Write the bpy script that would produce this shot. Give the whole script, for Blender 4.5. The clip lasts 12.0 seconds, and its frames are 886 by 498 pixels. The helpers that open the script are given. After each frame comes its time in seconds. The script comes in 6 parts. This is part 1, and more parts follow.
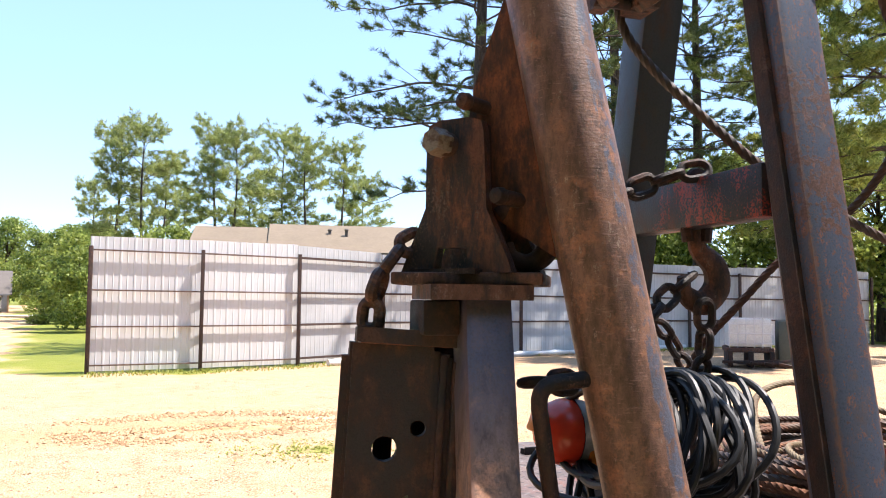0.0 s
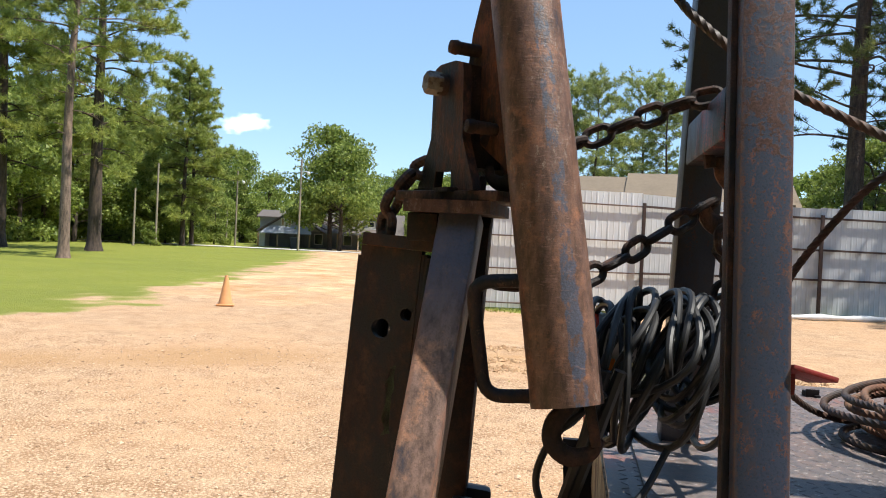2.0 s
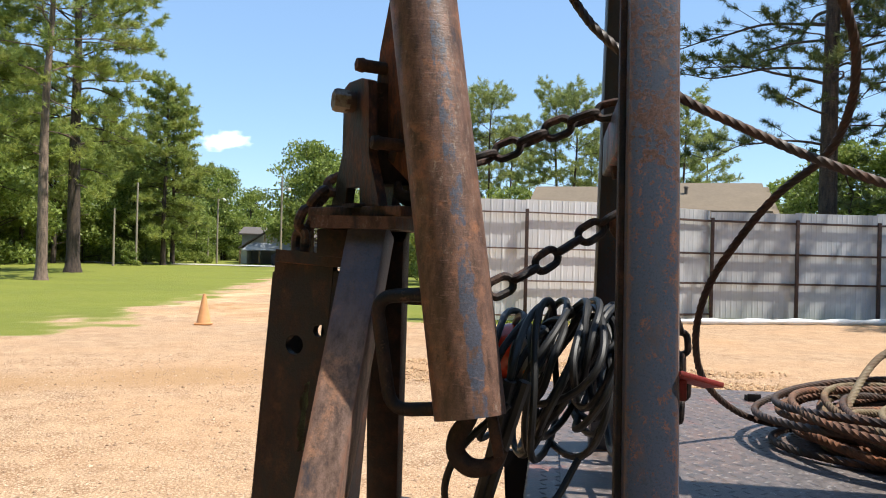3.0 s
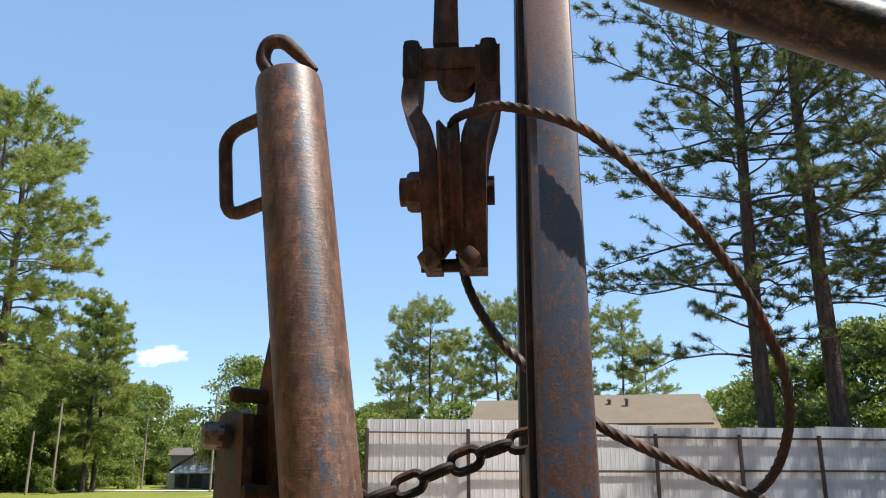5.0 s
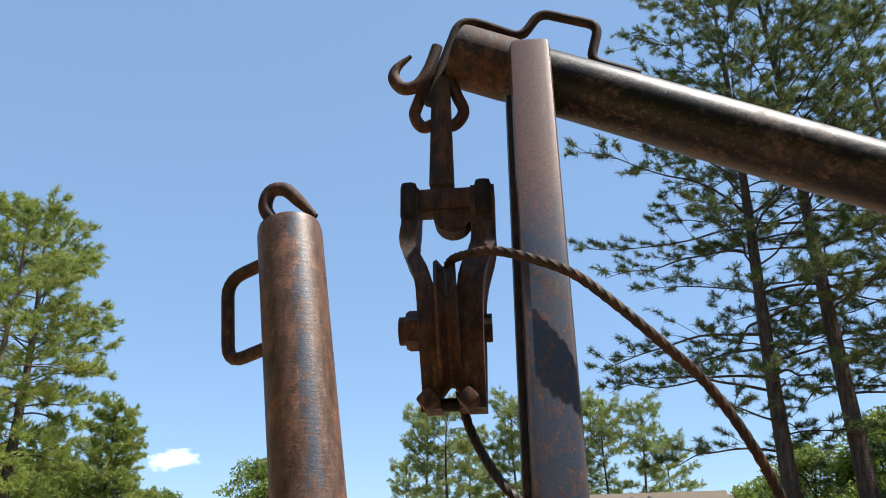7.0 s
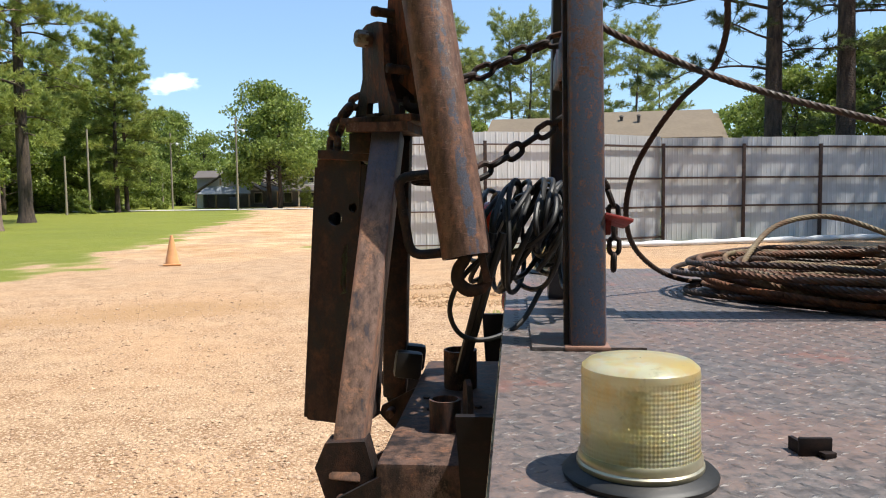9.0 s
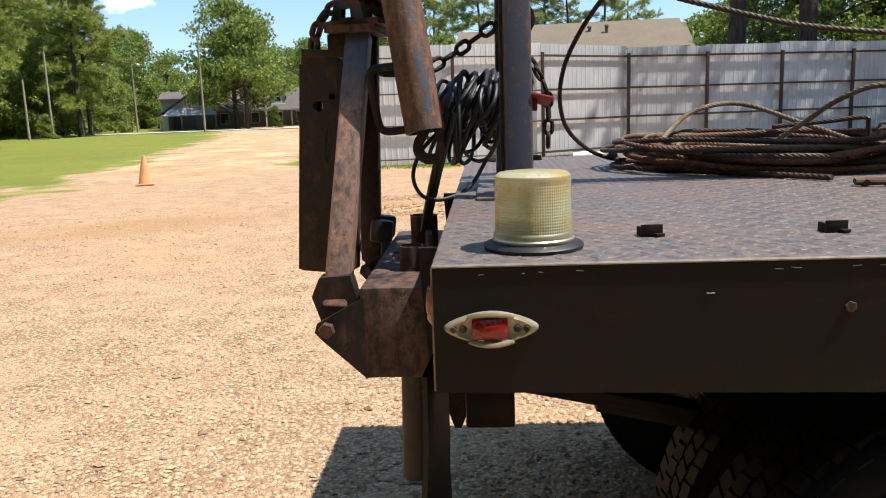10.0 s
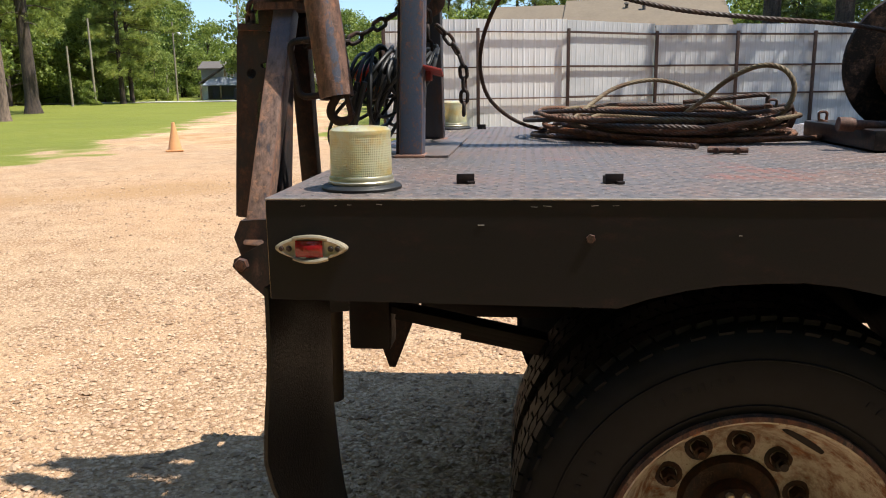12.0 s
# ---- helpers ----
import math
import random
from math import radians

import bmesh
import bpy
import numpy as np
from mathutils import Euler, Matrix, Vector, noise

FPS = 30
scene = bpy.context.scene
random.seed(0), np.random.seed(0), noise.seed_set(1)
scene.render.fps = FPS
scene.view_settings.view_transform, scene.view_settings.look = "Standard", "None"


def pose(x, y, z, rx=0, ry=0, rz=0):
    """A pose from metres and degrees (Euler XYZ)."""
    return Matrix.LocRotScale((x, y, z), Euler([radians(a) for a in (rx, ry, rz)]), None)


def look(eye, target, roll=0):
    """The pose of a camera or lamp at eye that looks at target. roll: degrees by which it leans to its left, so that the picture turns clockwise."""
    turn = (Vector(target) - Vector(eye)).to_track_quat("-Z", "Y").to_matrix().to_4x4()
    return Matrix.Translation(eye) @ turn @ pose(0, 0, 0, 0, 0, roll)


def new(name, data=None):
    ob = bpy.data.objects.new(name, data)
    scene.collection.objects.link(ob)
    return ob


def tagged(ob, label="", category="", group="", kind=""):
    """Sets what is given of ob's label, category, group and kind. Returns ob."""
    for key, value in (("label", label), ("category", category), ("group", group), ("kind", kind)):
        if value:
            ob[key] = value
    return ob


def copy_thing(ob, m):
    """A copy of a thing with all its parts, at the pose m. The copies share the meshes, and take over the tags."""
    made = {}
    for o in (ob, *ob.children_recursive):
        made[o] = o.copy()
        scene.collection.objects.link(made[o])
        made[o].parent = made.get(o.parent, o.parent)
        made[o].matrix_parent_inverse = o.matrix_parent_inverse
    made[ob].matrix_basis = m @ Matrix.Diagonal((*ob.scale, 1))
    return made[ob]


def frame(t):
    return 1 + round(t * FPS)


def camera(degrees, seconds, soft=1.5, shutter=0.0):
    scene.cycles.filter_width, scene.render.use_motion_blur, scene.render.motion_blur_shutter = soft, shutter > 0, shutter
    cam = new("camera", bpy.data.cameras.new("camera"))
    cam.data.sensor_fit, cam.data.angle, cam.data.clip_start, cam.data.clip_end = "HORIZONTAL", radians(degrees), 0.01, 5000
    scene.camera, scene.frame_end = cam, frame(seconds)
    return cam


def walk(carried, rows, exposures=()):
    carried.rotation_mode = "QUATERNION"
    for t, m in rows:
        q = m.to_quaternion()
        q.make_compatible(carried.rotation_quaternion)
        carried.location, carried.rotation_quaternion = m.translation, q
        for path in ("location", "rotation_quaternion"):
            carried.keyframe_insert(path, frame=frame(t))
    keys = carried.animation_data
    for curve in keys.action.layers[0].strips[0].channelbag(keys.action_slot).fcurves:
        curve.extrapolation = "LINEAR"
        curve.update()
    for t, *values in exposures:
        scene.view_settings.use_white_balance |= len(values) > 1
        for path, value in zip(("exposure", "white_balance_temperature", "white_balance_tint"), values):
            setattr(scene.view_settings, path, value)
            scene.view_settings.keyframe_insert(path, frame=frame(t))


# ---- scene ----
cam = camera(58.1, 12.0, soft=1.05)
PATH = [
    (0, (-0.613, 0.049, 1.656), (-0.047, 1.963, 1.782), 0.6),
    (0.5, (-0.423, -0.079, 1.618), (-0.269, 1.914, 1.667), 0.8),
    (1, (-0.291, -0.166, 1.612), (-0.439, 1.828, 1.578), 0.8),
    (1.5, (-0.178, -0.176, 1.618), (-0.33, 1.817, 1.66), 0.9),
    (2, (-0.075, -0.212, 1.614), (-0.399, 1.762, 1.589), 2.7),
    (2.5, (0.0, -0.221, 1.608), (-0.324, 1.752, 1.571), 1.9),
    (4.5, (0.088, -0.08, 1.766), (-0.053, 1.873, 2.175), 0.6),
    (5, (0.096, -0.059, 1.824), (-0.045, 1.864, 2.356), 0.1),
    (5.5, (0.106, -0.06, 1.859), (-0.023, 1.826, 2.511), -0.2),
    (6, (0.107, -0.067, 1.896), (-0.024, 1.779, 2.654), 0.0),
    (6.5, (0.125, -0.07, 1.909), (-0.011, 1.741, 2.747), -1.1),
    (8.5, (0.086, -0.492, 1.625), (-0.187, 1.489, 1.652), 0.4),
    (9, (0.029, -0.734, 1.524), (-0.152, 1.252, 1.377), -0.7),
    (9.5, (0.055, -0.998, 1.479), (-0.102, 0.978, 1.213), -0.9),
    (10, (0.088, -1.195, 1.449), (-0.027, 0.77, 1.097), -2.0),
    (10.5, (0.071, -1.32, 1.436), (0.006, 0.647, 1.078), -1.9),
    (11, (0.181, -1.439, 1.438), (0.03, 0.524, 1.087), 0.9),
    (11.5, (0.33, -1.519, 1.447), (0.116, 0.432, 1.063), -1.5),
    (12, (0.504, -1.5, 1.426), (0.299, 0.447, 1.016), -0.8),
]
walk(cam, [(t, look(e, g, r)) for t, e, g, r in PATH],
     exposures=[(0.0, 1.40, 6500, 17), (0.4, 1.28, 6500, 15), (0.9, 1.0, 6500, 12), (1.5, 0.76, 6500, 10), (2.7, 0.66, 6500, 10), (4.3, 0.64, 6500, 10), (6.7, 0.55, 6500, 10), (8.3, 0.34, 6500, 10), (9.2, 0.64, 6500, 10), (12.0, 0.66, 6500, 10)])

# ---- light ----
SUN = Vector((0.505, -0.06, 1.0)).normalized()
world = bpy.data.worlds.new("sky")
scene.world = world
world.use_nodes = True
wn = world.node_tree.nodes
sky = wn.new("ShaderNodeTexSky")
sky.sky_type = "NISHITA"
sky.sun_disc = False
sky.sun_elevation = math.asin(SUN.z)
sky.sun_rotation = math.atan2(SUN.x, SUN.y)
sky.air_density, sky.dust_density, sky.ozone_density = 0.9, 0.15, 2.0
wn["Background"].inputs["Strength"].default_value = 0.15
clear = wn.new("ShaderNodeMix")
clear.data_type, clear.blend_type = "RGBA", "MULTIPLY"
clear.inputs[0].default_value, clear.inputs[7].default_value = 1.0, (0.96, 1.03, 1.08, 1.0)
world.node_tree.links.new(sky.outputs[0], clear.inputs[6])
haze = wn.new("ShaderNodeMix")
haze.data_type = "RGBA"
haze.inputs[0].default_value, haze.inputs[7].default_value = 0.55, (1.45, 2.38, 3.72, 1.0)
world.node_tree.links.new(clear.outputs[2], haze.inputs[6])
world.node_tree.links.new(haze.outputs[2], wn["Background"].inputs["Color"])
sun = new("sun", bpy.data.lights.new("sun", "SUN"))
sun.data.energy, sun.data.angle, sun.data.color = 5.0, radians(0.55), (1.0, 0.95, 0.86)
sun.matrix_world = look(SUN * 60, (0, 0, 0))


# ---- shape helpers ----
class Shape:
    """Vertices and faces of one mesh."""

    def __init__(self):
        self.v, self.f = [], []

    def add(self, verts, faces):
        n = len(self.v)
        self.v.extend(tuple(p) for p in verts)
        self.f.extend(tuple(n + i for i in q) for q in faces)
        return self

    def mesh(self, name, smooth=40):
        me = bpy.data.meshes.new(name)
        me.from_pydata(self.v, [], self.f)
        me.validate()
        if smooth:
            me.shade_smooth()
            me.set_sharp_from_angle(angle=radians(smooth))
        return me


def box(s, centre, size, turn=(0, 0, 0), bevel=0.0, axes=None):
    """A box, its edges cut by bevel; turn in degrees, or axes as a 3x3 matrix."""
    bm = bmesh.new()
    bmesh.ops.create_cube(bm, size=1.0)
    for v in bm.verts:
        v.co = Vector((v.co.x * size[0], v.co.y * size[1], v.co.z * size[2]))
    if bevel:
        bmesh.ops.bevel(bm, geom=bm.edges[:], offset=bevel, segments=2, affect="EDGES", profile=0.6)
    m = axes if axes else Euler([radians(a) for a in turn]).to_matrix()
    bm.verts.index_update()
    s.add([m @ v.co + Vector(centre) for v in bm.verts], [[v.index for v in f.verts] for f in bm.faces])
    bm.free()
    return s


def beam(s, a, b, w, d, side=(1, 0, 0), bevel=0.006):
    """A square bar from a to b: w wide along side, d deep across it."""
    a, b = Vector(a), Vector(b)
    z = (b - a).normalized()
    x = (Vector(side) - z * Vector(side).dot(z)).normalized()
    y = z.cross(x)
    m = Matrix((x, y, z)).transposed()
    return box(s, (a + b) / 2, (w, d, (b - a).length), bevel=bevel, axes=m)


def smooth_line(points, n=8):
    """A rounded line through the points (Catmull-Rom)."""
    p = [Vector(q) for q in points]
    p = [p[0] * 2 - p[1]] + p + [p[-1] * 2 - p[-2]]
    out = []
    for i in range(1, len(p) - 2):
        for k in range(n):
            t = k / n
            a, b, c, d = p[i - 1], p[i], p[i + 1], p[i + 2]
            out.append(0.5 * (2 * b + (c - a) * t + (2 * a - 5 * b + 4 * c - d) * t * t + (3 * b - a - 3 * c + d) * t ** 3))
    out.append(p[-2])
    return out


def rounded(points, r=0.03, n=5):
    """A line whose corners are rounded by r."""
    p = [Vector(q) for q in points]
    out = [p[0]]
    for i in range(1, len(p) - 1):
        a = p[i] + (p[i - 1] - p[i]).normalized() * min(r, (p[i - 1] - p[i]).length / 2)
        c = p[i] + (p[i + 1] - p[i]).normalized() * min(r, (p[i + 1] - p[i]).length / 2)
        for k in range(n + 1):
            t = k / n
            out.append(a * (1 - t) ** 2 + p[i] * 2 * t * (1 - t) + c * t * t)
    out.append(p[-1])
    return out


def sweep(s, path, radius, sides=10, closed=False, section=None, twist=0.0, caps=True):
    """A tube along a path; radius a number or one for each point; section(angle) scales it."""
    p = np.array([tuple(q) for q in path], float)
    n = len(p)
    tan = np.empty_like(p)
    if closed:
        tan = np.roll(p, -1, 0) - np.roll(p, 1, 0)
    else:
        tan[1:-1] = p[2:] - p[:-2]
        tan[0], tan[-1] = p[1] - p[0], p[-1] - p[-2]
    tan /= np.linalg.norm(tan, axis=1)[:, None] + 1e-12
    u = np.cross(tan[0], (0, 0, 1))
    if np.linalg.norm(u) < 0.1:
        u = np.cross(tan[0], (1, 0, 0))
    u /= np.linalg.norm(u)
    ang = np.arange(sides) * 2 * math.pi / sides
    scale = np.array([section(a) for a in ang]) if section else np.ones(sides)
    run, verts = 0.0, []
    for i in range(n):
        u = u - tan[i] * u.dot(tan[i])
        u /= np.linalg.norm(u)
        w = np.cross(tan[i], u)
        if i:
            run += np.linalg.norm(p[i] - p[i - 1])
        r = radius if np.isscalar(radius) else radius[i]
        a = ang + twist * run
        verts.append(p[i] + (np.cos(a)[:, None] * u + np.sin(a)[:, None] * w) * (scale * r)[:, None])
    faces = []
    for i in range(n if closed else n - 1):
        j = (i + 1) % n
        for k in range(sides):
            l = (k + 1) % sides
            faces.append((i * sides + k, i * sides + l, j * sides + l, j * sides + k))
    if caps and not closed:
        faces.append(tuple(range(sides - 1, -1, -1)))
        faces.append(tuple((n - 1) * sides + k for k in range(sides)))
    return s.add(np.concatenate(verts).tolist(), faces)


def rod(s, a, b, r, sides=14, r2=None):
    return sweep(s, [a, b], [r, r if r2 is None else r2], sides)


def lathe(s, profile, centre, axis=(0, 0, 1), sides=32, lip=None):
    """Turns (radius, height) pairs round an axis."""
    z = Vector(axis).normalized()
    x = z.orthogonal().normalized()
    y = z.cross(x)
    verts, faces = [], []
    for r, h in profile:
        for k in range(sides):
            a = 2 * math.pi * k / sides
            verts.append(Vector(centre) + z * h + (x * math.cos(a) + y * math.sin(a)) * r)
    for i in range(len(profile) - 1):
        for k in range(sides):
            l = (k + 1) % sides
            faces.append((i * sides + k, i * sides + l, (i + 1) * sides + l, (i + 1) * sides + k))
    return s.add(verts, faces)


def plate(s, outline, thick, origin, u, v, holes=(), bevel=0.0):
    """A flat plate: outline in (u, v) metres from origin, thick along u x v; holes are (u, v, r)."""
    u, v = Vector(u).normalized(), Vector(v).normalized()
    w = u.cross(v)
    o = Vector(origin)
    bm = bmesh.new()
    loops = [[bm.verts.new((a, b, 0)) for a, b in outline]]
    edges = [bm.edges.new((l[i], l[(i + 1) % len(l)])) for l in loops for i in range(len(l))]
    for a, b, r in holes:
        ring = [bm.verts.new((a + r * math.cos(q * math.pi / 8), b + r * math.sin(q * math.pi / 8), 0)) for q in range(16)]
        edges += [bm.edges.new((ring[i], ring[(i + 1) % 16])) for i in range(16)]
    bmesh.ops.triangle_fill(bm, use_beauty=True, use_dissolve=False, edges=edges)
    ex = bmesh.ops.extrude_face_region(bm, geom=bm.faces[:])
    for q in ex["geom"]:
        if isinstance(q, bmesh.types.BMVert):
            q.co.z += thick
    bmesh.ops.recalc_face_normals(bm, faces=bm.faces[:])
    bm.verts.index_update()
    s.add([o + u * q.co.x + v * q.co.y + w * (q.co.z - thick / 2) for q in bm.verts], [[q.index for q in f.verts] for f in bm.faces])
    bm.free()
    return s


def rope(s, path, r, lay=0.11, step=0.011, sides=18):
    """A twisted wire rope of six strands along a path."""
    p = np.array([tuple(q) for q in path], float)
    d = np.concatenate([[0], np.cumsum(np.linalg.norm(np.diff(p, axis=0), axis=1))])
    n = max(4, int(d[-1] / step))
    q = np.stack([np.interp(np.linspace(0, d[-1], n), d, p[:, i]) for i in range(3)], 1)
    return sweep(s, q, r, sides, section=lambda a: 0.80 + 0.24 * abs(math.cos(3 * a)), twist=2 * math.pi / lay)


def hexagon(s, centre, axis, r, h):
    """A hexagonal bolt head or nut."""
    return lathe(s, [(0.001, 0), (r, 0), (r, h * 0.8), (r * 0.88, h), (0.001, h)], centre, axis, 6)


# ---- objects ----
def thing(name, label, category, at=(0, 0, 0), group="", kind=""):
    ob = new(name)
    ob.location = at
    ob.empty_display_size = 0.1
    return tagged(ob, label, category, group, kind)


def part(name, s, material, parent, label="", smooth=40):
    """Links a shape, given in world metres, as one mesh under a thing or a part."""
    ob = new(name, s if isinstance(s, bpy.types.Mesh) else s.mesh(name, smooth))
    if not ob.data.materials:
        ob.data.materials.append(material)
    ob.parent = parent
    if parent.type == "EMPTY":
        ob.matrix_parent_inverse = Matrix.Translation(-parent.location)
    return tagged(ob, label)


def solid(name, s, material, label, category, group="", kind="", smooth=40):
    """A thing of one mesh."""
    ob = new(name, s.mesh(name, smooth))
    ob.data.materials.append(material)
    return tagged(ob, label, category, group, kind)


# ---- materials ----
class Nodes:
    def __init__(self, name):
        self.m = bpy.data.materials.new(name)
        self.m.use_nodes = True
        self.t = self.m.node_tree
        self.b = self.t.nodes["Principled BSDF"]
        self.co = self.t.nodes.new("ShaderNodeTexCoord").outputs["Object"]

    def link(self, a, b):
        self.t.links.new(a, b)

    def noise(self, scale, detail=4.0, rough=0.55, stretch=None, distort=0.0):
        n = self.t.nodes.new("ShaderNodeTexNoise")
        n.inputs["Scale"].default_value, n.inputs["Detail"].default_value = scale, detail
        n.inputs["Roughness"].default_value, n.inputs["Distortion"].default_value = rough, distort
        src = self.co
        if stretch:
            m = self.t.nodes.new("ShaderNodeMapping")
            m.inputs["Scale"].default_value = stretch
            self.link(src, m.inputs["Vector"])
            src = m.outputs[0]
        self.link(src, n.inputs["Vector"])
        return n.outputs["Fac"]

    def cells(self, scale, output="Distance"):
        n = self.t.nodes.new("ShaderNodeTexVoronoi")
        n.inputs["Scale"].default_value = scale
        self.link(self.co, n.inputs["Vector"])
        return n.outputs[output]

    def steps(self, fac, lo, hi, a=0.0, b=1.0):
        n = self.t.nodes.new("ShaderNodeMapRange")
        n.inputs["From Min"].default_value, n.inputs["From Max"].default_value = lo, hi
        n.inputs["To Min"].default_value, n.inputs["To Max"].default_value = a, b
        self.link(fac, n.inputs["Value"])
        return n.outputs[0]

    def mix(self, fac, a, b, how="MIX"):
        n = self.t.nodes.new("ShaderNodeMix")
        n.data_type, n.blend_type = "RGBA", how
        for i, v in ((0, fac), (6, a), (7, b)):
            if isinstance(v, (int, float)):
                n.inputs[i].default_value = v
            elif isinstance(v, tuple):
                n.inputs[i].default_value = (*v, 1.0)
            else:
                self.link(v, n.inputs[i])
        return n.outputs[2]

    def calc(self, op, a, b=0.0):
        q = self.t.nodes.new("ShaderNodeMath")
        q.operation = op
        for i, v in ((0, a), (1, b)):
            if isinstance(v, float):
                q.inputs[i].default_value = v
            else:
                self.link(v, q.inputs[i])
        return q.outputs[0]

    def random(self):
        return self.t.nodes.new("ShaderNodeObjectInfo").outputs["Random"]

    def island(self):
        return self.t.nodes.new("ShaderNodeNewGeometry").outputs["Random Per Island"]

    def bump(self, height, strength=0.4, distance=0.01):
        n = self.t.nodes.new("ShaderNodeBump")
        n.inputs["Strength"].default_value, n.inputs["Distance"].default_value = strength, distance
        self.link(height, n.inputs["Height"])
        self.link(n.outputs[0], self.b.inputs["Normal"])

    def done(self, colour, rough=0.6, metal=0.0, spec=None):
        for key, v in (("Base Color", colour), ("Roughness", rough), ("Metallic", metal)):
            if isinstance(v, tuple):
                self.b.inputs[key].default_value = (*v, 1.0)
            elif isinstance(v, (int, float)):
                self.b.inputs[key].default_value = v
            else:
                self.link(v, self.b.inputs[key])
        if spec is not None:
            self.b.inputs["Specular IOR Level"].default_value = spec
        return self.m


def steel(name, paint, rust=(0.085, 0.042, 0.028), amount=0.5, chips=(0.30, 0.06, 0.04), chip=0.0, gloss=0.45, pits=0.35, grain=(1, 1, 0.35), dull=0.35, spec=0.38, metal=0.0, fleck=13.0, scrape=0.0, size=1.0, edge=None, streak=None, top=None, band=None):
    """Painted steel, rusted through in patches that run along it; chips are scrapes down to another colour."""
    n = Nodes(name)
    big = n.noise(7.0 * size, 8, 0.68, stretch=grain, distort=0.6)
    mid = n.noise(38.0 * size, 6, 0.7, stretch=grain)
    fine = n.noise(300.0, 4, 0.65)
    thr = 0.5 + (0.5 - amount) * 0.36
    k = n.steps(n.mix(0.42, big, mid), thr - 0.06, thr + 0.06)
    r = n.mix(n.steps(mid, 0.34, 0.6), tuple(c * 0.32 for c in rust), rust)
    r = n.mix(n.steps(n.noise(17.0, 6, 0.75), 0.53, 0.68, 0, 0.85), r, (rust[0] * 2.0, rust[1] * 1.6, rust[2] * 1.2))
    p = n.mix(n.steps(fine, 0.3, 0.7), tuple(c * 0.6 for c in paint), tuple(min(1, c * 1.4) for c in paint))
    c = n.mix(k, p, r)
    if chip:
        t = 0.64 - chip * 0.16
        spots = n.mix(0.3, n.mix(0.3, n.noise(fleck, 7, 0.78, stretch=grain), n.noise(4.5, 3, 0.6, stretch=grain)), fine)
        k2 = n.steps(spots, t - 0.012, t + 0.012)
        c = n.mix(k2, c, n.mix(n.steps(mid, 0.35, 0.65), tuple(q * 0.6 for q in chips), chips))
    c = n.mix(n.steps(fine, 0.50, 0.72, 0.0, 0.6), c, tuple(x * 0.3 for x in rust))
    if edge:
        (ax, ay, az), (bx, by, bz), half, bare = edge
        xyz = n.t.nodes.new("ShaderNodeSeparateXYZ")
        n.link(n.co, xyz.inputs[0])
        rise = n.steps(xyz.outputs[2], az, bz)
        rise.node.clamp = False
        dx = n.calc("ABSOLUTE", n.calc("SUBTRACT", xyz.outputs[0], n.steps(rise, 0, 1, ax, bx)))
        dy = n.calc("ABSOLUTE", n.calc("SUBTRACT", xyz.outputs[1], n.steps(rise, 0, 1, ay, by)))
        rim = n.calc("MINIMUM", dx, dy)
        rim = n.calc("ADD", rim, n.steps(n.mix(0.5, mid, n.noise(90.0, 5, 0.7)), 0.3, 0.7, -0.006, 0.004))
        c = n.mix(n.steps(rim, half - 0.008, half - 0.003, 0.0, 0.9), c, bare)
    if top:
        z0, z1, tint = top
        xyz = n.t.nodes.new("ShaderNodeSeparateXYZ")
        n.link(n.co, xyz.inputs[0])
        k2 = n.mix(0.5, n.steps(xyz.outputs[2], z0, z1), n.mix(0.5, mid, n.noise(5.0, 5, 0.7, stretch=(2, 2, 0.4))))
        c = n.mix(n.steps(k2, 0.52, 0.70, 0.0, 0.8), c, n.mix(n.steps(fine, 0.35, 0.65), tint, tuple(q * 1.7 for q in tint)))
    blister = None
    if band:
        z0, z1, tint = band
        xyz = n.t.nodes.new("ShaderNodeSeparateXYZ")
        n.link(n.co, xyz.inputs[0])
        off = n.calc("ABSOLUTE", n.calc("SUBTRACT", xyz.outputs[2], (z0 + z1) / 2))
        near = n.steps(off, (z1 - z0) * 0.2, (z1 - z0) * 0.5, 1.0, 0.0)
        spot = n.mix(0.45, n.noise(120.0, 5, 0.7), n.noise(24.0, 4, 0.65))
        blister = n.steps(n.mix(0.30, spot, near), 0.638, 0.664)
        c = n.mix(blister, c, n.mix(n.steps(fine, 0.35, 0.65), tint, tuple(q * 0.45 for q in tint)))
    if streak:
        (ax, _, az), (bx, _, bz), off, wide, tint = streak
        xyz = n.t.nodes.new("ShaderNodeSeparateXYZ")
        n.link(n.co, xyz.inputs[0])
        line = n.steps(xyz.outputs[2], az, bz, ax + off, bx + off)
        d = n.calc("ABSOLUTE", n.calc("SUBTRACT", xyz.outputs[0], line))
        near = n.steps(d, 0.3 * wide, wide, 1.0, 0.0)
        flake = n.mix(0.4, n.noise(60.0, 6, 0.75, stretch=(1, 1, 0.6)), n.noise(16.0, 4, 0.65))
        c = n.mix(n.steps(n.mix(0.64, near, flake), 0.655, 0.695, 0.0, 0.85), c, n.mix(n.steps(fine, 0.4, 0.6), tint, tuple(q * 1.7 for q in tint)))
    h = n.mix(0.4, fine, mid)
    if scrape:
        across = n.noise(110.0, 4, 0.7, stretch=(0.5, 0.5, 2.2))
        c = n.mix(n.steps(across, 0.58, 0.72, 0.0, scrape), c, (rust[0] * 1.7, rust[1] * 1.9, rust[2] * 2.2))
        h = n.mix(0.5, h, across)
    if blister:
        h = n.mix(0.5, h, blister)
    n.bump(h, pits, 0.003)
